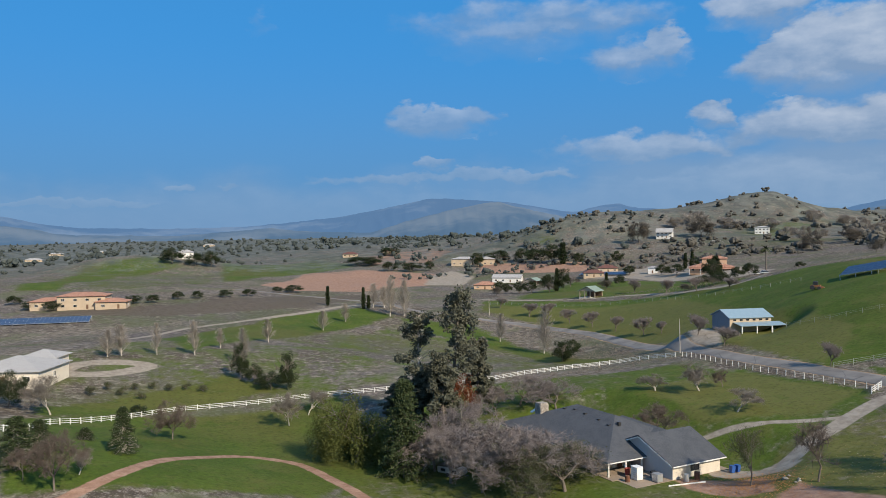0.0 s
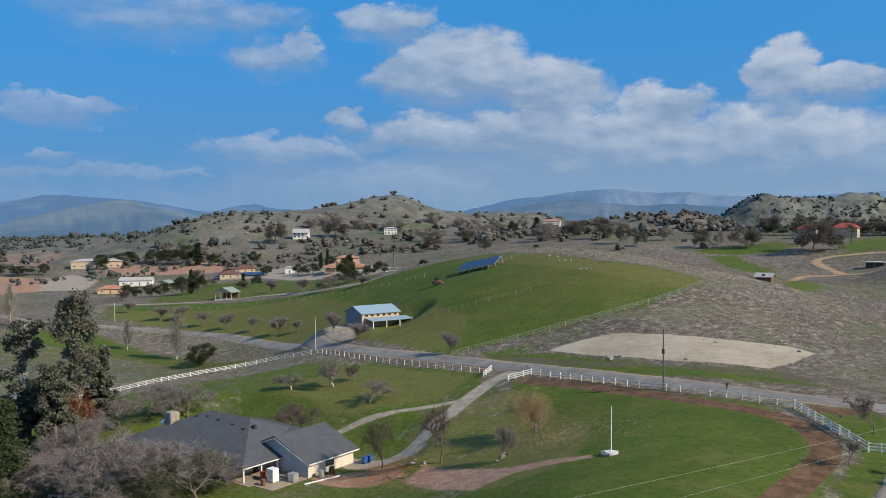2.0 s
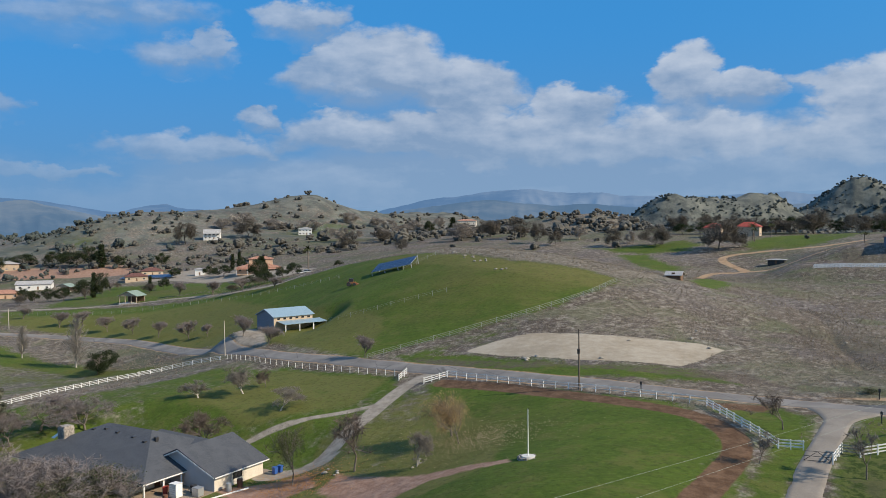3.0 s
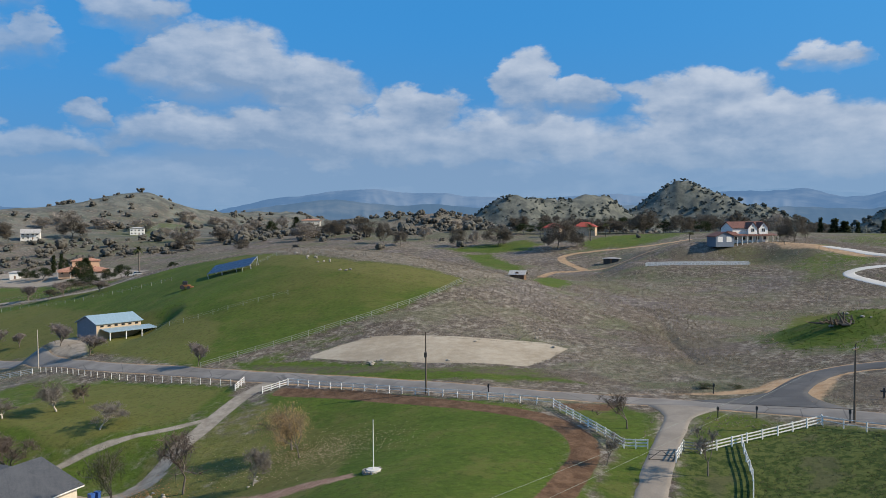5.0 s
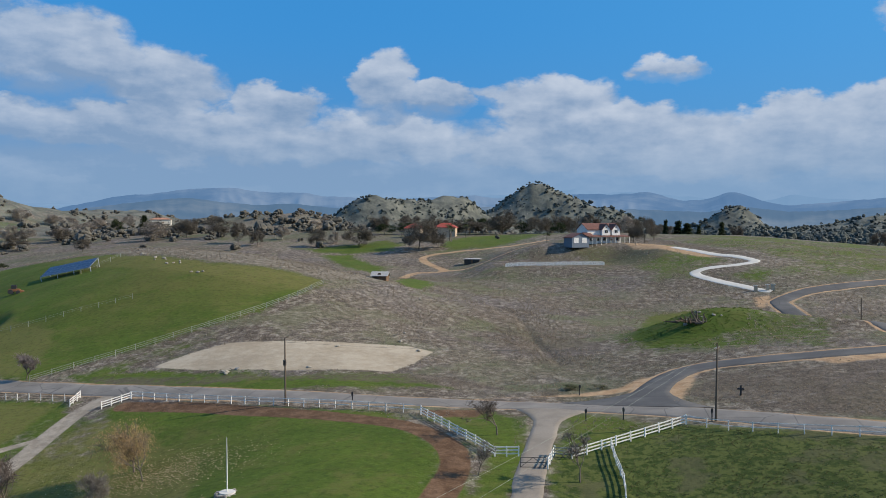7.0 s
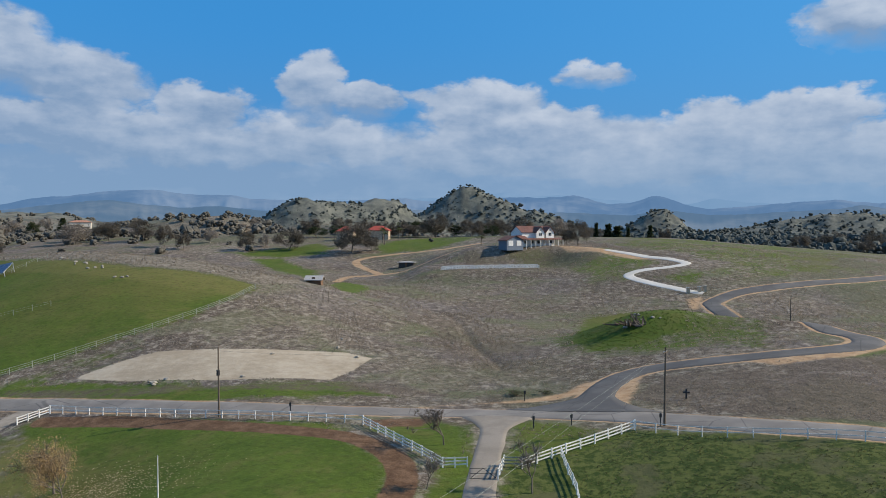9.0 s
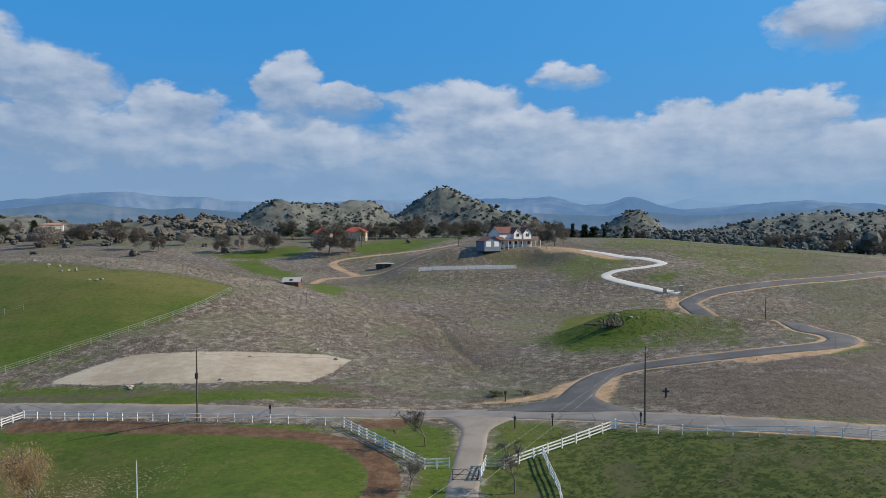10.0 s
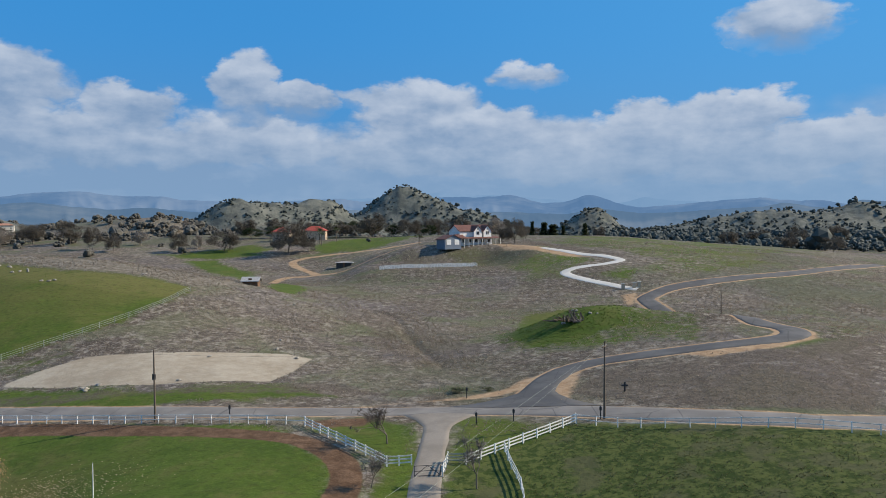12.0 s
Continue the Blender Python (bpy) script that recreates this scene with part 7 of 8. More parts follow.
def bin_thing(x, y, turn, mat, label):
    top = new("wheeled_bin")
    top.matrix_basis = pose(x, y, -12.46, 0, 0, turn)
    v = [(-0.3, -0.32, 0.1), (0.3, -0.32, 0.1), (0.3, 0.32, 0.1), (-0.3, 0.32, 0.1), (-0.37, -0.42, 1.15), (0.37, -0.42, 1.15), (0.37, 0.42, 1.15), (-0.37, 0.42, 1.15)]
    part("body", v, BOX_FACES, mat, top)
    box("lid", -0.39, 0.39, -0.46, 0.44, 1.15, 1.24, mat, top, bevel=0.03)
    for wx in (-0.33, 0.33):
        v, f = [], []
        tube(v, f, (wx - 0.04, 0.36, 0.12), (wx + 0.04, 0.36, 0.12), 0.12, 0.12, 10)
        part("wheel", v, f, M_DARK, top)
    return tagged(top, label, "bin", "bins by the garage")


def cabinet_thing(name, x, y, w, d, h, mat, label, category):
    top = new(name)
    top.matrix_basis = pose(x, y, -12.46)
    box("case", -w / 2, w / 2, -d / 2, d / 2, 0.05, h, mat, top, bevel=0.04)
    for k in range(5):
        box("grille_slat", -w / 2 + 0.06, w / 2 - 0.06, -d / 2 - 0.02, -d / 2, 0.2 + k * (h - 0.4) / 5, 0.26 + k * (h - 0.4) / 5, M_STEEL, top)
    box("lid", -w / 2 - 0.03, w / 2 + 0.03, -d / 2 - 0.03, d / 2 + 0.03, h, h + 0.06, mat, top)
    return tagged(top, label, category)


drum_thing("steel_drum", -84.9, 75.9, 0.45, 1.2, M_STEEL, "grey steel drum beside the garage wall", "drum", "drums")
drum_thing("rusty_drum", -84.8, 78.2, 0.45, 1.25, M_RUST, "rusty brown drum beside the garage wall", "drum", "drums")
drum_thing("small_barrel", -89.6, 67.6, 0.4, 1.0, M_RUST, "small rusty barrel on the yard", "barrel")
bin_thing(-84.4, 85.9, 80, M_BLUE, "blue wheeled bin at the garage corner")
bin_thing(-84.3, 87.0, 95, M_BLUE, "blue wheeled bin next to another")
bin_thing(-91.2, 70.6, 10, M_BLUE, "blue bin among yard clutter")
bin_thing(-92.2, 69.9, 35, M_RED, "red bin among yard clutter")
cabinet_thing("white_cooler", -89.8, 69.8, 1.5, 1.3, 2.1, M_WHITE, "tall white ventilated cooler cabinet in the yard", "cabinet")
cabinet_thing("air_conditioner", -87.2, 71.8, 1.3, 1.2, 1.3, M_STEEL, "grey air-conditioning unit by the gable wall", "air conditioner")
cabinet_thing("tool_chest", -88.6, 72.6, 1.5, 0.9, 1.1, M_DARK, "dark tool chest against the gable wall", "chest")
c = new("timber_beam")
c.matrix_basis = pose(-83.6, 75.0, -12.46, 0, 0, 78)
box("beam", -3.6, 3.2, -0.09, 0.09, 0.0, 0.2, M_WHITE, c, bevel=0.03)
tagged(c, "white timber kerb beam along a path", "beam")


def trailer(x, y, turn):
    top = new("camper_trailer")
    top.matrix_basis = Matrix.LocRotScale(spot(x, y), Euler((0, 0, radians(turn))), None)
    box("body", -2.6, 2.6, -1.1, 1.1, 0.5, 1.7, M_STEEL, top, bevel=0.15)
    box("canopy", -2.6, 1.6, -1.1, 1.1, 1.72, 1.82, M_POLE, top, bevel=0.03)
    window(top, -1.2, -1.1, 0.9, 1.0, 0.5, "-y", M_DARK, M_GLASS)
    window(top, 1.2, -1.1, 0.9, 1.0, 0.5, "-y", M_DARK, M_GLASS)
    box("hitch", 2.6, 3.6, -0.08, 0.08, 0.5, 0.62, M_DARK, top)
    for wy in (-1.0, 1.0):
        v, f = [], []
        tube(v, f, (-0.2, wy - 0.12, 0.36), (-0.2, wy + 0.12, 0.36), 0.38, 0.38, 12)
        f += [tuple(range(11, -1, -1)), tuple(range(12, 24))]
        part("wheel", v, f, M_DARK, top)
    return tagged(top, "grey old trailer under bare trees", "trailer")


trailer(*(-116.1, 49.7), 25)


def car(x, y, turn, paint, label):
    top = new("parked_car")
    top.matrix_basis = Matrix.LocRotScale(spot(x, y), Euler((0, 0, radians(turn))), None)
    box("body", -2.3, 2.3, -0.9, 0.9, 0.4, 1.0, paint, top, bevel=0.15)
    v = [(-1.9, -0.8, 1.0), (1.2, -0.8, 1.0), (1.2, 0.8, 1.0), (-1.9, 0.8, 1.0), (-1.4, -0.7, 1.65), (0.5, -0.7, 1.65), (0.5, 0.7, 1.65), (-1.4, 0.7, 1.65)]
    part("cabin", v, BOX_FACES, M_GLASS, top, "dark glazed cabin")
    box("roof", -1.4, 0.5, -0.7, 0.7, 1.655, 1.7, paint, top)
    for wx in (-1.4, 1.4):
        for wy in (-0.85, 0.85):
            v, f = [], []
            tube(v, f, (wx, wy - 0.12, 0.34), (wx, wy + 0.12, 0.34), 0.34, 0.34, 12)
            f += [tuple(range(11, -1, -1)), tuple(range(12, 24))]
            part("wheel", v, f, M_DARK, top)
    return tagged(top, label, "car", "parked cars")


car(*(-277.5, 320.2), 40, M_WHITE, "white car parked near the villa")
car(*(-252.1, 295.8), 60, M_STEEL, "silver car parked near the villa")
car(*(5.37, 398.8), 10, M_DARK, "dark car parked before the farmhouse")


# ---- trees of the middle distance ----
oak = kinds_of("oak_tree", (91, 92, 93), 10, 1.0, BARK, LEAF_OAK, "dome")
plant(oak, [(-85.1, 433.0, 16.5, 22.7), (-74.9, 435.2, 9.0, 10.0), (-278.0, 534.3, 12.5, 13.4), (-232.3, 500.0, 16.1, 17.2), (-203.1, 464.9, 13.4, 10.6), (-186.1, 451.1, 11.5, 10.2),
            (-148.8, 447.8, 11.8, 11.5), (-124.4, 449.9, 11.7, 17.9), (-47.5, 517.7, 16.5, 19.5), (-290.0, 520.0, 13.0, 17.0), (-262.0, 512.0, 13.5, 16.0), (-68.8, 515.3, 10.5, 17.9), (-79.3, 513.8, 10.9, 14.3),
            (-58.6, 510.0, 8.5, 14.4), (-94.0, 500.0, 9.0, 15.0), (31.2, 382.4, 12.6, 11.0), (27.4, 396.6, 8.5, 8.5), (8.3, 519.8, 13.5, 14.8), (-25.0, 530.0, 13.0, 16.0), (-5.0, 540.0, 13.0, 16.0), (-95.0, 532.0, 13.0, 18.0), (-112.0, 542.0, 13.0, 18.0), (-132.0, 530.0, 11.0, 16.0), (-18.0, 562.0, 14.0, 18.0), (60.0, 600.0, 14.0, 18.0), (104.0, 562.0, 12.0, 10.0), (20.0, 470.0, 8.0, 10.0), (-378.5, 497.5, 12.0, 16.0),
            (341.8, 717.6, 20.1, 19.9), (313.7, 733.1, 21.4, 21.1), (325.9, 702.6, 11.8, 14.0), (182.8, 528.9, 10.1, 13.4), (324.9, 856.0, 17.1, 28.8), (222.2, 469.9, 10.1, 13.0), (203.1, 488.5, 8.0, 12.3),
            (-374.8, 537.6, 12.9, 15.7), (-286.9, 432.7, 8.6, 10.1), (-570.9, 507.2, 20.6, 22.7), (-546.2, 561.4, 18.9, 27.0)],
      "broad leafless-brown oak on the pasture", "tree", "pasture oaks")
paleoak = kinds_of("bare_oak", (191, 192), 10, 1.0, PALE_BARK, TWIGS_GREY, "dome")
plant(paleoak, [(-278.5, 497.5, 13.9, 20.1), (-184.2, 488.1, 8.5, 9.8), (-142.2, 461.8, 8.1, 6.4), (-221.3, 689.0, 10.0, 8.0), (-228.2, 681.0, 6.0, 12.0), (-452.4, 566.3, 11.2, 16.3), (-418.8, 540.8, 13.5, 13.5),
                (-407.1, 544.9, 10.5, 13.4), (-400.8, 595.2, 11.1, 12.1), (-408.4, 623.8, 11.5, 13.6), (-424.5, 667.3, 13.3, 14.4), (-529.1, 749.6, 12.9, 19.3), (-521.6, 764.5, 11.7, 18.2), (-495.6, 832.5, 14.9, 14.9),
                (-600.6, 611.0, 15.8, 27.9), (-599.8, 581.6, 11.9, 16.6), (-549.5, 726.3, 14.2, 19.4), (-438.4, 647.4, 11.1, 13.3), (-387.8, 554.9, 10.6, 13.5), (-540.9, 645.7, 13.2, 23.9), (-571.9, 627.5, 12.0, 21.7), (34.1, 558.8, 15.5, 17.0)],
      "bare grey oak with a wide twiggy crown", "tree", "bare grey oaks")
darkoak = kinds_of("evergreen_oak", (95, 96), 10, 0.9, BARK, LEAF_DARK, "dome")
plant(darkoak, [(-293.8, 304.6, 11.6, 10.7), (-413.8, 288.6, 11.9, 14.5), (-408.4, 295.9, 14.7, 8.7), (-420.7, 278.8, 8.5, 9.8), (-424.8, 272.7, 8.4, 7.8), (-431.9, 261.8, 9.0, 8.3), (-428.8, 266.6, 7.4, 6.5), (-386.7, 323.0, 7.2, 7.5), (-440.8, 379.1, 7.1, 8.7),
                (-387.2, 371.9, 8.2, 12.6), (-405.0, 376.4, 7.6, 9.9), (-274.9, 350.2, 4.5, 5.7), (-249.3, 262.6, 5.1, 8.2), (-261.2, 264.2, 5.2, 7.3), (-249.3, 274.1, 5.8, 6.9), (-249.8, 282.6, 6.7, 7.5), (-400.4, 402.5, 9.1, 7.1), (-387.6, 633.4, 13.7, 10.5),
                (-765.7, 118.9, 15.6, 22.9), (-761.9, 138.4, 12.6, 17.8), (-758.7, 153.1, 15.8, 15.8), (-653.3, 287.0, 9.1, 15.2), (-636.7, 301.5, 8.0, 20.1), (-627.9, 313.9, 10.0, 10.0), (-636.6, 372.0, 10.5, 12.6),
                (-428.1, -7.0, 4.9, 10.9), (-417.9, 1.0, 4.9, 9.7), (-449.7, -15.2, 5.1, 7.4), (-416.5, 36.5, 4.5, 8.4), (-416.6, 45.9, 4.5, 7.4), (-424.7, 59.8, 4.4, 6.5), (-424.8, 69.8, 4.2, 6.5), (-424.5, 84.5, 4.2, 7.8), (-430.4, 98.3, 4.3, 8.1), (-460.6, 133.9, 4.8, 12.2), (-456.9, 122.3, 4.0, 6.7),
                (-608.7, 400.0, 12.4, 15.5), (-586.8, 398.2, 13.1, 18.1), (-564.7, 401.1, 16.8, 19.7), (-535.6, 407.1, 10.5, 9.6), (-504.8, 422.6, 11.3, 10.3), (-630.8, 388.3, 11.6, 21.0), (-627.9, 363.8, 13.4, 12.4), (-737.3, 295.1, 9.0, 30.8),
                (-720.0, 300.0, 9.0, 20.0), (-788.1, 349.8, 8.6, 24.5), (-70.0, 530.0, 10.0, 13.0), (-60.0, 532.0, 11.0, 14.0), (-50.0, 536.0, 9.0, 12.0), (-36.0, 534.0, 9.0, 12.0),
                (-108.0, 512.0, 8.0, 14.0), (-122.0, 506.0, 7.5, 13.0), (-12.0, 520.0, 8.0, 11.0), (-184.3, 5.8, 2.6, 3.9), (-217.6, 154.6, 6.7, 7.3)],
      "dense dark green tree near houses", "tree", "evergreen trees")
cyp = kinds_of("cypress_tree", (97,), 10, 1.2, BARK, LEAF_DARK, "cypress")
plant(kinds_of("conifer", (197,), 12, 3.2, BARK, LEAF_DARK, "cedar"), [(-305.0, 320.0, 13.0, 10.0), (-395.0, 690.0, 14.0, 12.0)], "broad dark conifer behind the villa", "tree", "dark conifers")
plant(cyp, [(-548.7, 401.0, 19.4, 8.0), (57.9, 556.8, 13.5, 4.1), (65.9, 555.9, 13.0, 7.5), (71.6, 555.2, 11.5, 8.2), (80.2, 564.1, 12.3, 4.1), (94.7, 561.9, 14.0, 5.3), (-391.8, 316.9, 9.9, 3.1), (-413.0, 406.5, 12.0, 3.6), (-403.9, 403.8, 13.1, 3.6), (-411.1, 292.3, 15.3, 4.0)],
      "narrow dark conifer on the skyline", "tree", "skyline conifers")
palm = kinds_of("palm_tree", (98,), 12, 1.0, BARK, LEAF_OLIVE, "palm")
plant(palm, [(-276.7, 325.7, 14.9, 6.7), (-72.9, 464.2, 10.0, 5.2), (-65.1, 475.4, 8.6, 4.0), (-14.1, 399.6, 6.4, 4.4), (-71.1, 457.8, 8.1, 4.4)], "tall palm with a shaggy crown", "tree", "palms")
shrub = kinds_of("shrub", (99, 100), 2.0, 1.1, BARK, LEAF_OLIVE, "leafy")
plant(shrub, [(-205.3, 1.6, 2.5, 2.8), (-200.7, 4.3, 2.8, 3.3), (-205.7, 8.2, 2.1, 2.6), (-206.6, 12.5, 2.3, 2.6), (-204.5, 16.3, 2.3, 2.9), (-204.9, 20.6, 2.3, 2.6), (-202.0, 24.2, 2.3, 2.9), (-197.1, 8.3, 2.5, 2.8), (-199.6, -2.9, 2.7, 3.3),
              (-147.6, -8.5, 2.0, 3.1), (-217.2, 151.1, 3.6, 4.3), (-88.6, 76.5, 1.3, 1.3), (1.2, 131.6, 1.1, 3.7), (5.8, 131.3, 0.9, 2.7)],
      "low rough shrub in the field", "shrub", "field shrubs")


# ---- far woods: one mesh of very many small crowns ----
def lumpy_crown(rng, lumps):
    """A far crown of unit width: uneven many-sided lumps that overlap, as triangles."""
    g = (1 + 5**0.5) / 2
    ball = np.array([(-1, g, 0), (1, g, 0), (-1, -g, 0), (1, -g, 0), (0, -1, g), (0, 1, g), (0, -1, -g), (0, 1, -g), (g, 0, -1), (g, 0, 1), (-g, 0, -1), (-g, 0, 1)])
    ball /= np.linalg.norm(ball[0])
    sides = [(a, b, c) for a, b, c in itertools.combinations(range(12), 3)
             if max(np.linalg.norm(ball[a] - ball[b]), np.linalg.norm(ball[b] - ball[c]), np.linalg.norm(ball[a] - ball[c])) < 1.1]
    out = []
    for _ in range(lumps):
        c = np.clip(rng.normal(0, 1, 3), -1.4, 1.4) * (0.18, 0.18, 0.12) + (0, 0, 0.42)
        v = ball * rng.uniform(0.8, 1.2, (12, 1)) * rng.uniform(0.15, 0.25) * (1, 1, 0.85) + c
        for a, b, d in sides:
            if np.dot(np.cross(v[b] - v[a], v[d] - v[a]), v[a] - c) < 0:
                b, d = d, b
            out.append((v[a], v[b], v[d]))
    return np.array(out)


def soup(name, chunks, mat, label, category):
    """Loose triangles as one mesh."""
    v = np.concatenate([c.reshape(-1, 3) for c in chunks])
    me = bpy.data.meshes.new(name)
    me.vertices.add(len(v))
    me.vertices.foreach_set("co", v.ravel())
    me.loops.add(len(v))
    me.loops.foreach_set("vertex_index", np.arange(len(v), dtype=np.int32))
    me.polygons.add(len(v) // 3)
    me.polygons.foreach_set("loop_start", np.arange(0, len(v), 3, dtype=np.int32))
    me.update(calc_edges=True)
    me.materials.append(mat)
    tagged(new(name, me), label, category, kind="stuff")


def far_growth(name, zones, shapes, mat, label, category, seed, gaps, sunk=0.1):
    """Crowns or rocks strewn over far ground. Zones: bearing from, to, distance from, to, number, size."""
    rng = np.random.default_rng(seed)
    chunks = []
    for b0, b1, d0, d1, count, size in zones:
        b = np.radians(rng.uniform(b0, b1, count))
        d = d0 * (d1 / d0) ** rng.uniform(0, 1, count)
        x, y = HUB[0] - d * np.sin(b), HUB[1] + d * np.cos(b)
        keep = np.array([noise.noise((px / 90, py / 90, 3.0)) + 0.6 * noise.noise((px / 30, py / 30, 8.0)) for px, py in zip(x, y)]) > gaps
        for poly in [p for p in LUSH if not isinstance(p[0], float)]:
            keep &= inside(poly, x, y) < 4
        x, y = x[keep], y[keep]
        z = height_at(x, y)
        s = size * np.exp(rng.normal(0, 0.33, len(x)))
        a = rng.uniform(0, 6.28, len(x))
        which = rng.integers(0, len(shapes), len(x))
        for k, shape in enumerate(shapes):
            m = which == k
            q = shape[None] * s[m][:, None, None, None]
            ca, sa = np.cos(a[m])[:, None, None], np.sin(a[m])[:, None, None]
            chunks.append(np.stack([q[..., 0] * ca - q[..., 1] * sa + x[m][:, None, None], q[..., 0] * sa + q[..., 1] * ca + y[m][:, None, None],
                                    q[..., 2] + z[m][:, None, None] - sunk * s[m][:, None, None]], -1))
    soup(name, chunks, mat, label, category)


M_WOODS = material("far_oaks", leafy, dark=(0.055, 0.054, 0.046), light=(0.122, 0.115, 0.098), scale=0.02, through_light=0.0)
# dark evergreen crowns, tinted bluer to paint distance haze into their colour
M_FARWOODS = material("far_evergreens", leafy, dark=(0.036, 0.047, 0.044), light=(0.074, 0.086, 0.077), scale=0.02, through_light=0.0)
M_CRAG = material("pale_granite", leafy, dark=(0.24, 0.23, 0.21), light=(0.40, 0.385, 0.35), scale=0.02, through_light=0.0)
crown_rng = np.random.default_rng(17)
small_crowns = [lumpy_crown(crown_rng, 4) for _ in range(8)]
full_crowns = [lumpy_crown(crown_rng, 9) for _ in range(8)]
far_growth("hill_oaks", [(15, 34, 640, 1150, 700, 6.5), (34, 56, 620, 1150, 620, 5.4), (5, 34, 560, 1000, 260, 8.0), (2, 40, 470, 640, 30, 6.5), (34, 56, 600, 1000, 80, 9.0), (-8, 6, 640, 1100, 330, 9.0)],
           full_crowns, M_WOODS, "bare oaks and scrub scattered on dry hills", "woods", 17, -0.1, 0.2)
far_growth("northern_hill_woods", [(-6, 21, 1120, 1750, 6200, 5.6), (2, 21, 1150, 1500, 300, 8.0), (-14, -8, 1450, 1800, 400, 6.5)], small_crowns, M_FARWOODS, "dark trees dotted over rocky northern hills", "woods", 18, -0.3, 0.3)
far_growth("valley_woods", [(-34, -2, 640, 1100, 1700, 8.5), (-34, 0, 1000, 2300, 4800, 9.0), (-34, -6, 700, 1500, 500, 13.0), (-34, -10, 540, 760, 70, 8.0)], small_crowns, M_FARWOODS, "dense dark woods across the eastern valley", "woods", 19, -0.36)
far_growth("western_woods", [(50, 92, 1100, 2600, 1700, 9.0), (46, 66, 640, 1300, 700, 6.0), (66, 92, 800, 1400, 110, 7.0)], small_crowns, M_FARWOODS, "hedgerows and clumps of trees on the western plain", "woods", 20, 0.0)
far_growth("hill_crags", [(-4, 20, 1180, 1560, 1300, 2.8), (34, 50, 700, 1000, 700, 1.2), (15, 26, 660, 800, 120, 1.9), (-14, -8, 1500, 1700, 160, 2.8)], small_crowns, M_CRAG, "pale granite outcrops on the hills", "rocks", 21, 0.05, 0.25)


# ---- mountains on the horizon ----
def mountain(n, low, high, haze_glow):
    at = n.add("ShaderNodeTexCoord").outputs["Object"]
    # lighter blotches paint sunlit ground between cloud shadows into the colour
    sun_patches = n.noise(at, 0.0016, 6.0, 0.62)
    colour = n.mix(n.ramp(sun_patches, 0.44, 0.62), low, high)
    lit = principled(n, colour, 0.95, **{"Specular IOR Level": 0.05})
    # emission lays the blue haze of distance over the range
    air = n.add("ShaderNodeEmission", ((*haze_glow, 1), 1.0)).outputs[0]
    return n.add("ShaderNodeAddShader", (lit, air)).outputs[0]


def mountain_range(name, peaks, distance, depth, mat, seed, floor=-60.0):
    """A far range: ridges in bearing with creases that run down to its foot. Peaks: bearing, height over the horizon,
    half width (degrees).
    """
    rng = np.random.default_rng(seed)
    b = np.arange(-45, 110, 0.12)
    line = sorted(peaks)
    crest = np.interp(b, [p[0] for p in line], [p[1] for p in line])
    crest = np.convolve(np.pad(crest, 3, "edge"), np.ones(7) / 7, "valid")
    crest = crest + 0.05 * np.array([noise.noise((q * 1.3, seed, 0)) + 0.5 * noise.noise((q * 4.0, seed, 5)) for q in b])
    rows = 34
    verts, faces = [], []
    for i in range(rows):
        s = i / (rows - 1)
        d = distance - depth * (1 - s)
        for j, q in enumerate(b):
            a = radians(q)
            fold = 0.5 - abs(noise.noise((q * 0.45 + 0.9 * s, s * 0.8, seed + 2))) * 1.7 + 0.5 * (0.4 - abs(noise.noise((q * 1.1 - 0.8 * s, s * 1.6, seed + 4))) * 1.6)
            h = s ** 0.9 + 0.32 * fold * s ** 0.7 * (1 - s)
            top = 28 + distance * math.tan(radians(crest[j]))
            verts.append((HUB[0] - d * math.sin(a), HUB[1] + d * math.cos(a), floor + (top - floor) * h))
    m = len(b)
    for i in range(rows - 1):
        for j in range(m - 1):
            faces.append((i * m + j, i * m + j + 1, (i + 1) * m + j + 1, (i + 1) * m + j))
    ob = mesh_object(name, verts, faces, mat, smooth=True)
    tagged(ob, "hazy blue mountain range on the horizon", "mountains", kind="structure")


# haze emission is set stronger the farther the range stands
M_RANGE_PALE = material("pale_range", mountain, low=(0.020, 0.026, 0.032), high=(0.055, 0.060, 0.064), haze_glow=(0.150, 0.262, 0.420))
M_RANGE_FAR = material("far_range", mountain, low=(0.012, 0.018, 0.026), high=(0.075, 0.078, 0.076), haze_glow=(0.078, 0.158, 0.290))
M_RANGE_MID = material("middle_range", mountain, low=(0.020, 0.028, 0.034), high=(0.085, 0.084, 0.074), haze_glow=(0.062, 0.120, 0.205))
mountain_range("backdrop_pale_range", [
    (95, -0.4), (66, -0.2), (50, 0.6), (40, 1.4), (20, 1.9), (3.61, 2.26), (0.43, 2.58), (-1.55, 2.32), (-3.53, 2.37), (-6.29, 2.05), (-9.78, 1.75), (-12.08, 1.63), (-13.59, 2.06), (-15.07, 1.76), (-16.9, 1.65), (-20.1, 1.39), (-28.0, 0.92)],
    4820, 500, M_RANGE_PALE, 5)
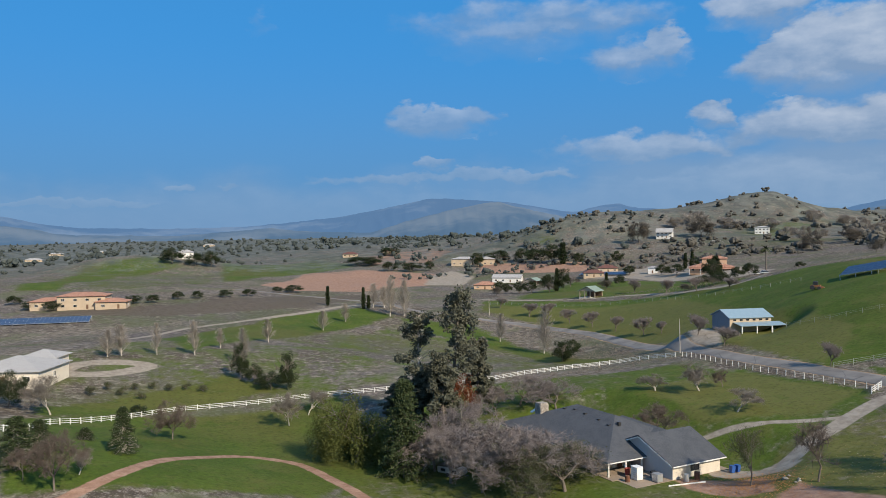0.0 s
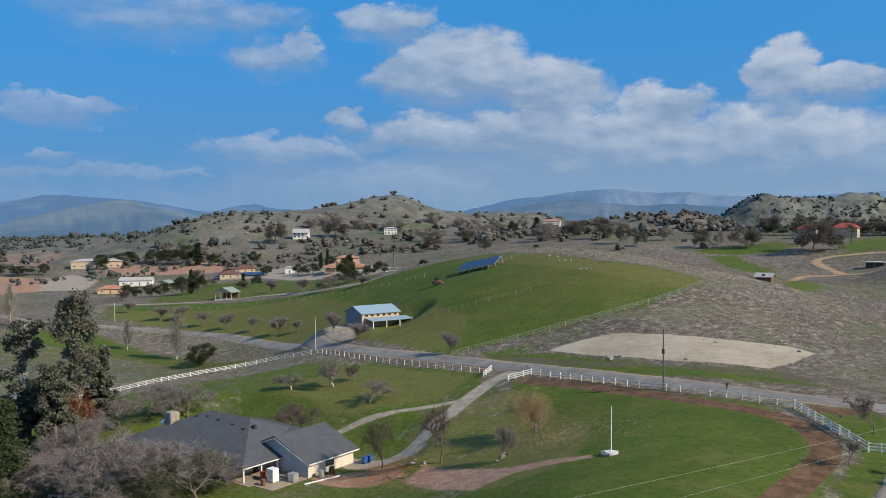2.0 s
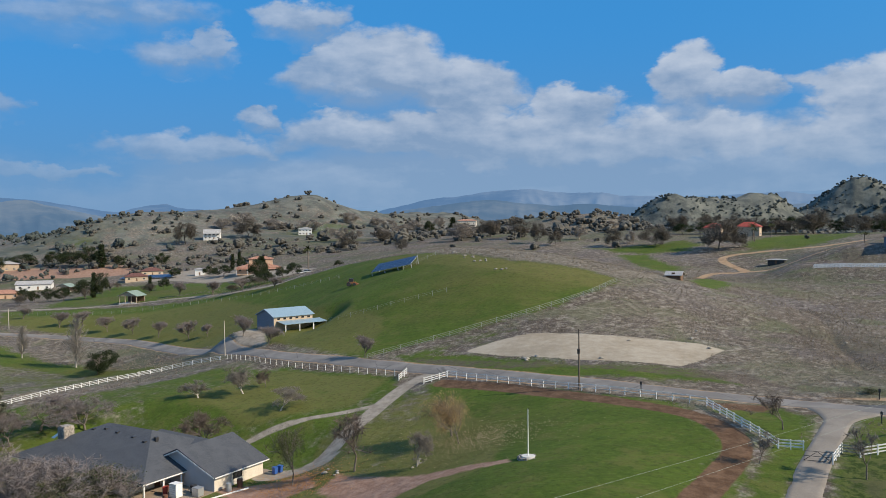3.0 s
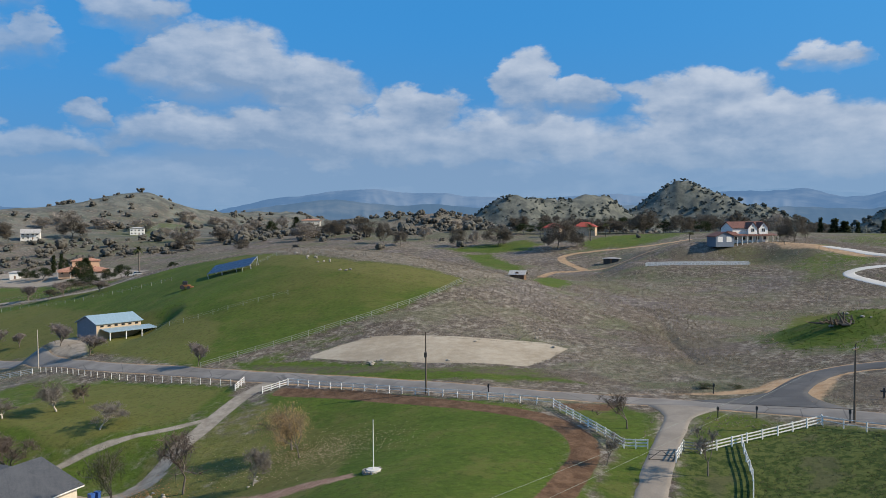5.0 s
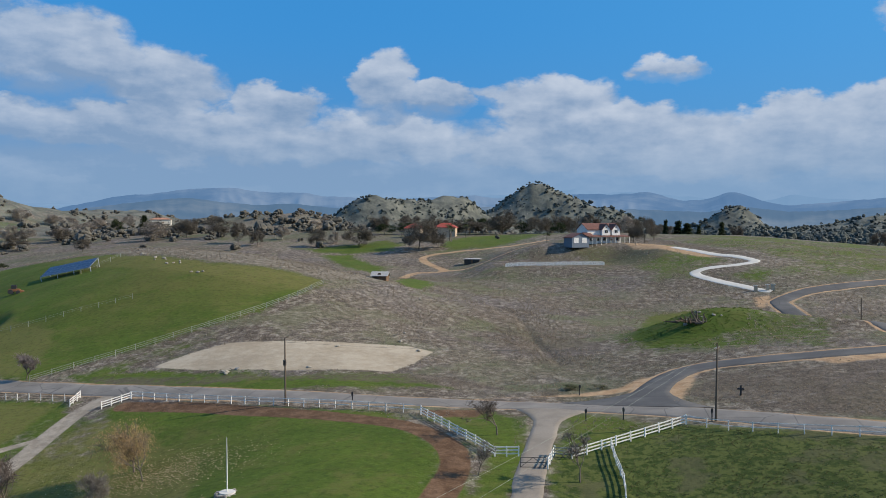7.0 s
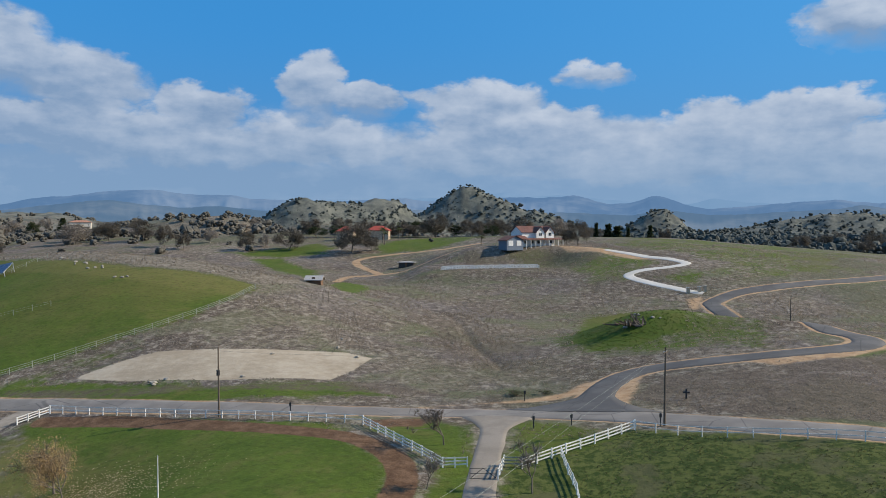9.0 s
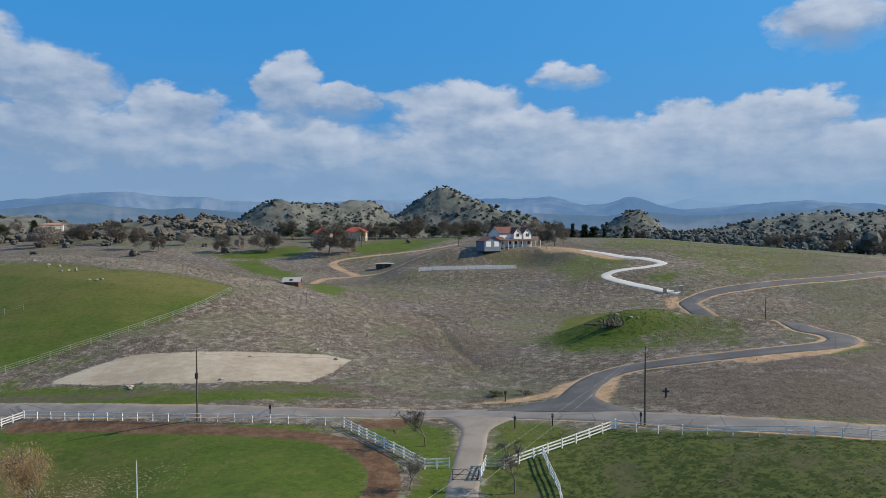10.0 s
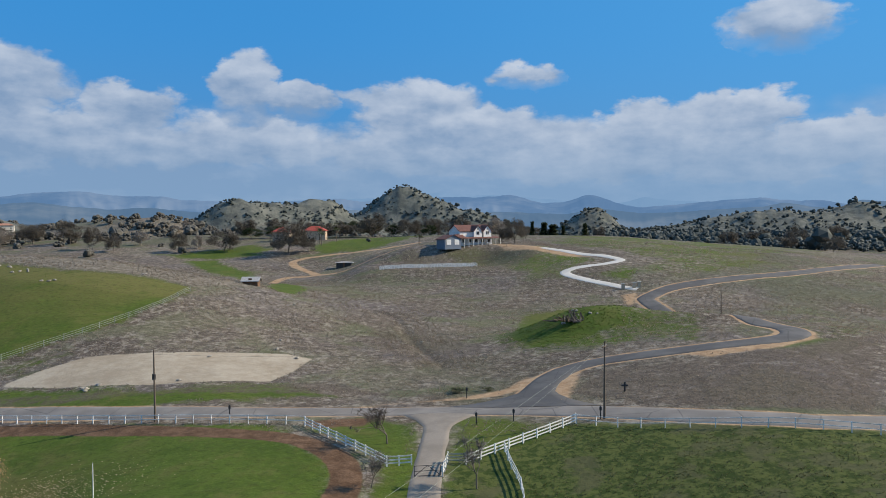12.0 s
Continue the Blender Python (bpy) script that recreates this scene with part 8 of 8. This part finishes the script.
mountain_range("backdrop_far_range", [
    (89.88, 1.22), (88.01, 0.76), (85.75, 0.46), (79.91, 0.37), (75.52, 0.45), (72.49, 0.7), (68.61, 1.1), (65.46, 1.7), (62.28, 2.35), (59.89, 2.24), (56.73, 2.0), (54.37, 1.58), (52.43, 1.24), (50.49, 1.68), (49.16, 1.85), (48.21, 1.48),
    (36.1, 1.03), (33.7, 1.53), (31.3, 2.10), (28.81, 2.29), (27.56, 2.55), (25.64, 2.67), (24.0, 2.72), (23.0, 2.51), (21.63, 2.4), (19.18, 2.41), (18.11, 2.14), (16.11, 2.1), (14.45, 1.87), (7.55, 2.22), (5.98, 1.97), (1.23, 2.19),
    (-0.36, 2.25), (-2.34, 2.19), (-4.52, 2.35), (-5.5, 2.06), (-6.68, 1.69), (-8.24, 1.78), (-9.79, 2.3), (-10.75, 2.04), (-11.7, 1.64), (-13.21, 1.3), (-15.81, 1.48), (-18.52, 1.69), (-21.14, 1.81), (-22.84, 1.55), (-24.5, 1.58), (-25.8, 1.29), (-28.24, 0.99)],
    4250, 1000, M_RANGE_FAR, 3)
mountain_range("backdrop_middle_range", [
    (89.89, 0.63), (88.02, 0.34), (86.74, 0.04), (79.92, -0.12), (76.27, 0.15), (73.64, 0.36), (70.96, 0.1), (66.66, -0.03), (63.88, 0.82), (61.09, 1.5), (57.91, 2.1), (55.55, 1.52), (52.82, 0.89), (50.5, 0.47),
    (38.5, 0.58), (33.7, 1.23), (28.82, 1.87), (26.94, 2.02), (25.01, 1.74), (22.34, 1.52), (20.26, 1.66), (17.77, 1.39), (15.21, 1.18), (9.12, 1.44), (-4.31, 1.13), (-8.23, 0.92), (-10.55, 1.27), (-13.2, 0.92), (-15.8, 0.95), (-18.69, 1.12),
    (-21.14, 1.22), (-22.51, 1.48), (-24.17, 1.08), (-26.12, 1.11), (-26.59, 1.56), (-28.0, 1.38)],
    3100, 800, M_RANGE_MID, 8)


# ---- tufts of grass and fallen leaves ----
def scatter(name, count, reach, bearings, keep, blades, high, wide, mat, label, category, seed):
    """Very many small tufts in one mesh, denser near the paddocks."""
    rng = np.random.default_rng(seed)
    b = np.radians(rng.uniform(*bearings, count))
    d = reach[0] * (reach[1] / reach[0]) ** rng.uniform(0, 1, count)
    x, y = HUB[0] - d * np.sin(b), HUB[1] + d * np.cos(b)
    ok = keep(x, y, rng)
    x, y, d = x[ok], y[ok], d[ok]
    place_tufts(name, x, y, blades, high, wide, mat, label, category, rng, np.clip(d / 180, 0.75, 1.4))


def place_tufts(name, x, y, blades, high, wide, mat, label, category, rng, grow=1.0, flat=False):
    z = height_at(x, y)
    n = len(x)
    p = np.stack([x, y, z], -1)[:, None, :]
    a = rng.uniform(0, 6.28, (n, blades))
    size = (rng.uniform(0.6, 1.4, n) * grow)[:, None]
    side = np.stack([np.cos(a), np.sin(a), 0 * a], -1) * (wide * size)[..., None]
    if flat:
        tip = np.stack([-np.sin(a), np.cos(a), 0 * a], -1) * (high * size)[..., None]
        p = p + (0, 0, 0.06)
    else:
        lean = rng.normal(0, 0.5, (n, blades, 2)) * high * size[..., None]
        tip = np.concatenate([lean, (rng.uniform(0.6, 1.2, (n, blades)) * high * size)[..., None]], -1)
        p = p - (0, 0, 0.08)
    v = np.stack([p - side, p + side, p + tip], 2).reshape(-1, 3)
    me = bpy.data.meshes.new(name)
    me.vertices.add(len(v))
    me.vertices.foreach_set("co", v.ravel())
    me.loops.add(len(v))
    me.loops.foreach_set("vertex_index", np.arange(len(v), dtype=np.int32))
    me.polygons.add(len(v) // 3)
    me.polygons.foreach_set("loop_start", np.arange(0, len(v), 3, dtype=np.int32))
    me.update(calc_edges=True)
    me.materials.append(mat)
    tagged(new(name, me), label, category, kind="stuff")


def green_share(x, y):
    best = np.full(x.shape, -1e3)
    for poly in LUSH:
        if not isinstance(poly[0], float):
            best = np.maximum(best, inside(poly, x, y))
    return best


def bare(x, y):
    """True on roads, tracks, sand and round the house."""
    out = inside(SAND[0], x, y) > 0.5
    for line, half in ((ROAD, 5.0), (SIDE_ROAD, 5.2), (ENTRY, 3.0), (HOUSE_DRIVE, 2.4), (TRACK, 2.2), (OVAL, 1.5), (WHITE_DRIVE, 2.5), (DRIVE_LOOP, 1.3)):
        out |= away(line[::3], x, y) < half
    out |= (x > -127) & (x < -84) & (y > 64) & (y < 90)
    return out


def patchy(x, y, size, seed):
    return np.array([noise.noise((px / size, py / size, seed)) for px, py in zip(x, y)])


M_STRAW = material("straw_tufts", leafy, dark=(0.19, 0.16, 0.125), light=(0.40, 0.345, 0.27), scale=0.08, through_light=0.5)
M_TURF = material("turf_tufts", leafy, dark=(0.075, 0.090, 0.026), light=(0.140, 0.155, 0.045), scale=0.1, through_light=0.5)
M_LITTER = material("fallen_leaves", leafy, dark=(0.30, 0.13, 0.05), light=(0.55, 0.29, 0.11), scale=0.3)
M_PALELITTER = material("pale_fallen_leaves", leafy, dark=(0.34, 0.26, 0.14), light=(0.62, 0.52, 0.34), scale=0.3)
scatter("dry_grass_tufts", 150000, (100, 420), (-34, 60), lambda x, y, rng: (green_share(x, y) < 1.0) & ~bare(x, y) & (inside(BROWN[0][1:], x, y) < rng.uniform(-2, 8, len(x))) & (inside(LUSH[0][1:], x, y) < 0) & (inside(LUSH[2][1:], x, y) < 0) & (patchy(x, y, 14, 2.0) + rng.normal(0, 0.35, len(x)) > -0.1),
        3, 0.26, 0.11, M_STRAW, "dry straw-coloured grass tufts on the slopes", "grass", 5)
scatter("turf_tufts", 42000, (70, 240), (-34, 92), lambda x, y, rng: (green_share(x, y) > 0.5) & ~bare(x, y) & (patchy(x, y, 9, 6.0) + rng.normal(0, 0.3, len(x)) > 0.05),
        3, 0.12, 0.09, M_TURF, "short olive-green turf tufts in the paddocks", "grass", 6)
M_WEED = material("weed_tufts", leafy, dark=(0.060, 0.078, 0.026), light=(0.185, 0.190, 0.100), scale=0.3, through_light=0.5)
scatter("weed_tufts", 36000, (70, 130), (-36, -3), lambda x, y, rng: (green_share(x, y) > 0.3) & ~bare(x, y) & (y < 108) & (patchy(x, y, 6, 9.0) + rng.normal(0, 0.5, len(x)) > 0.1),
        4, 0.24, 0.085, M_WEED, "rough grey-green weeds in the east paddock", "weeds", 9)
M_MOUND = material("mound_tufts", leafy, dark=(0.060, 0.088, 0.020), light=(0.13, 0.19, 0.045), scale=0.1, through_light=0.5)
scatter("mound_tufts", 7000, (150, 215), (-22, -4), lambda x, y, rng: (green_share(x, y) + rng.normal(0, 3.5, len(x)) > 0.5) & ~bare(x, y), 4, 0.26, 0.10, M_MOUND, "thick green growth on the mound", "grass", 12)
rng = np.random.default_rng(8)
lx, ly = (-75.0, 81.1)
q = rng.normal(0, 1, (2600, 2)) * (4.2, 3.4)
place_tufts("leaf_litter", lx + q[:, 0] - 1.0, ly + q[:, 1], 1, 0.16, 0.10, M_LITTER, "orange fallen leaves under a half-bare tree", "leaves", rng, 1.0, True)
lx, ly = (-53.7, 94.2)
q = rng.normal(0, 1, (2200, 2)) * (6.5, 3.6)
place_tufts("leaf_litter", lx + q[:, 0] + 1.5, ly + q[:, 1], 1, 0.15, 0.09, M_PALELITTER, "pale fallen leaves round the autumn trees", "leaves", rng, 1.0, True)
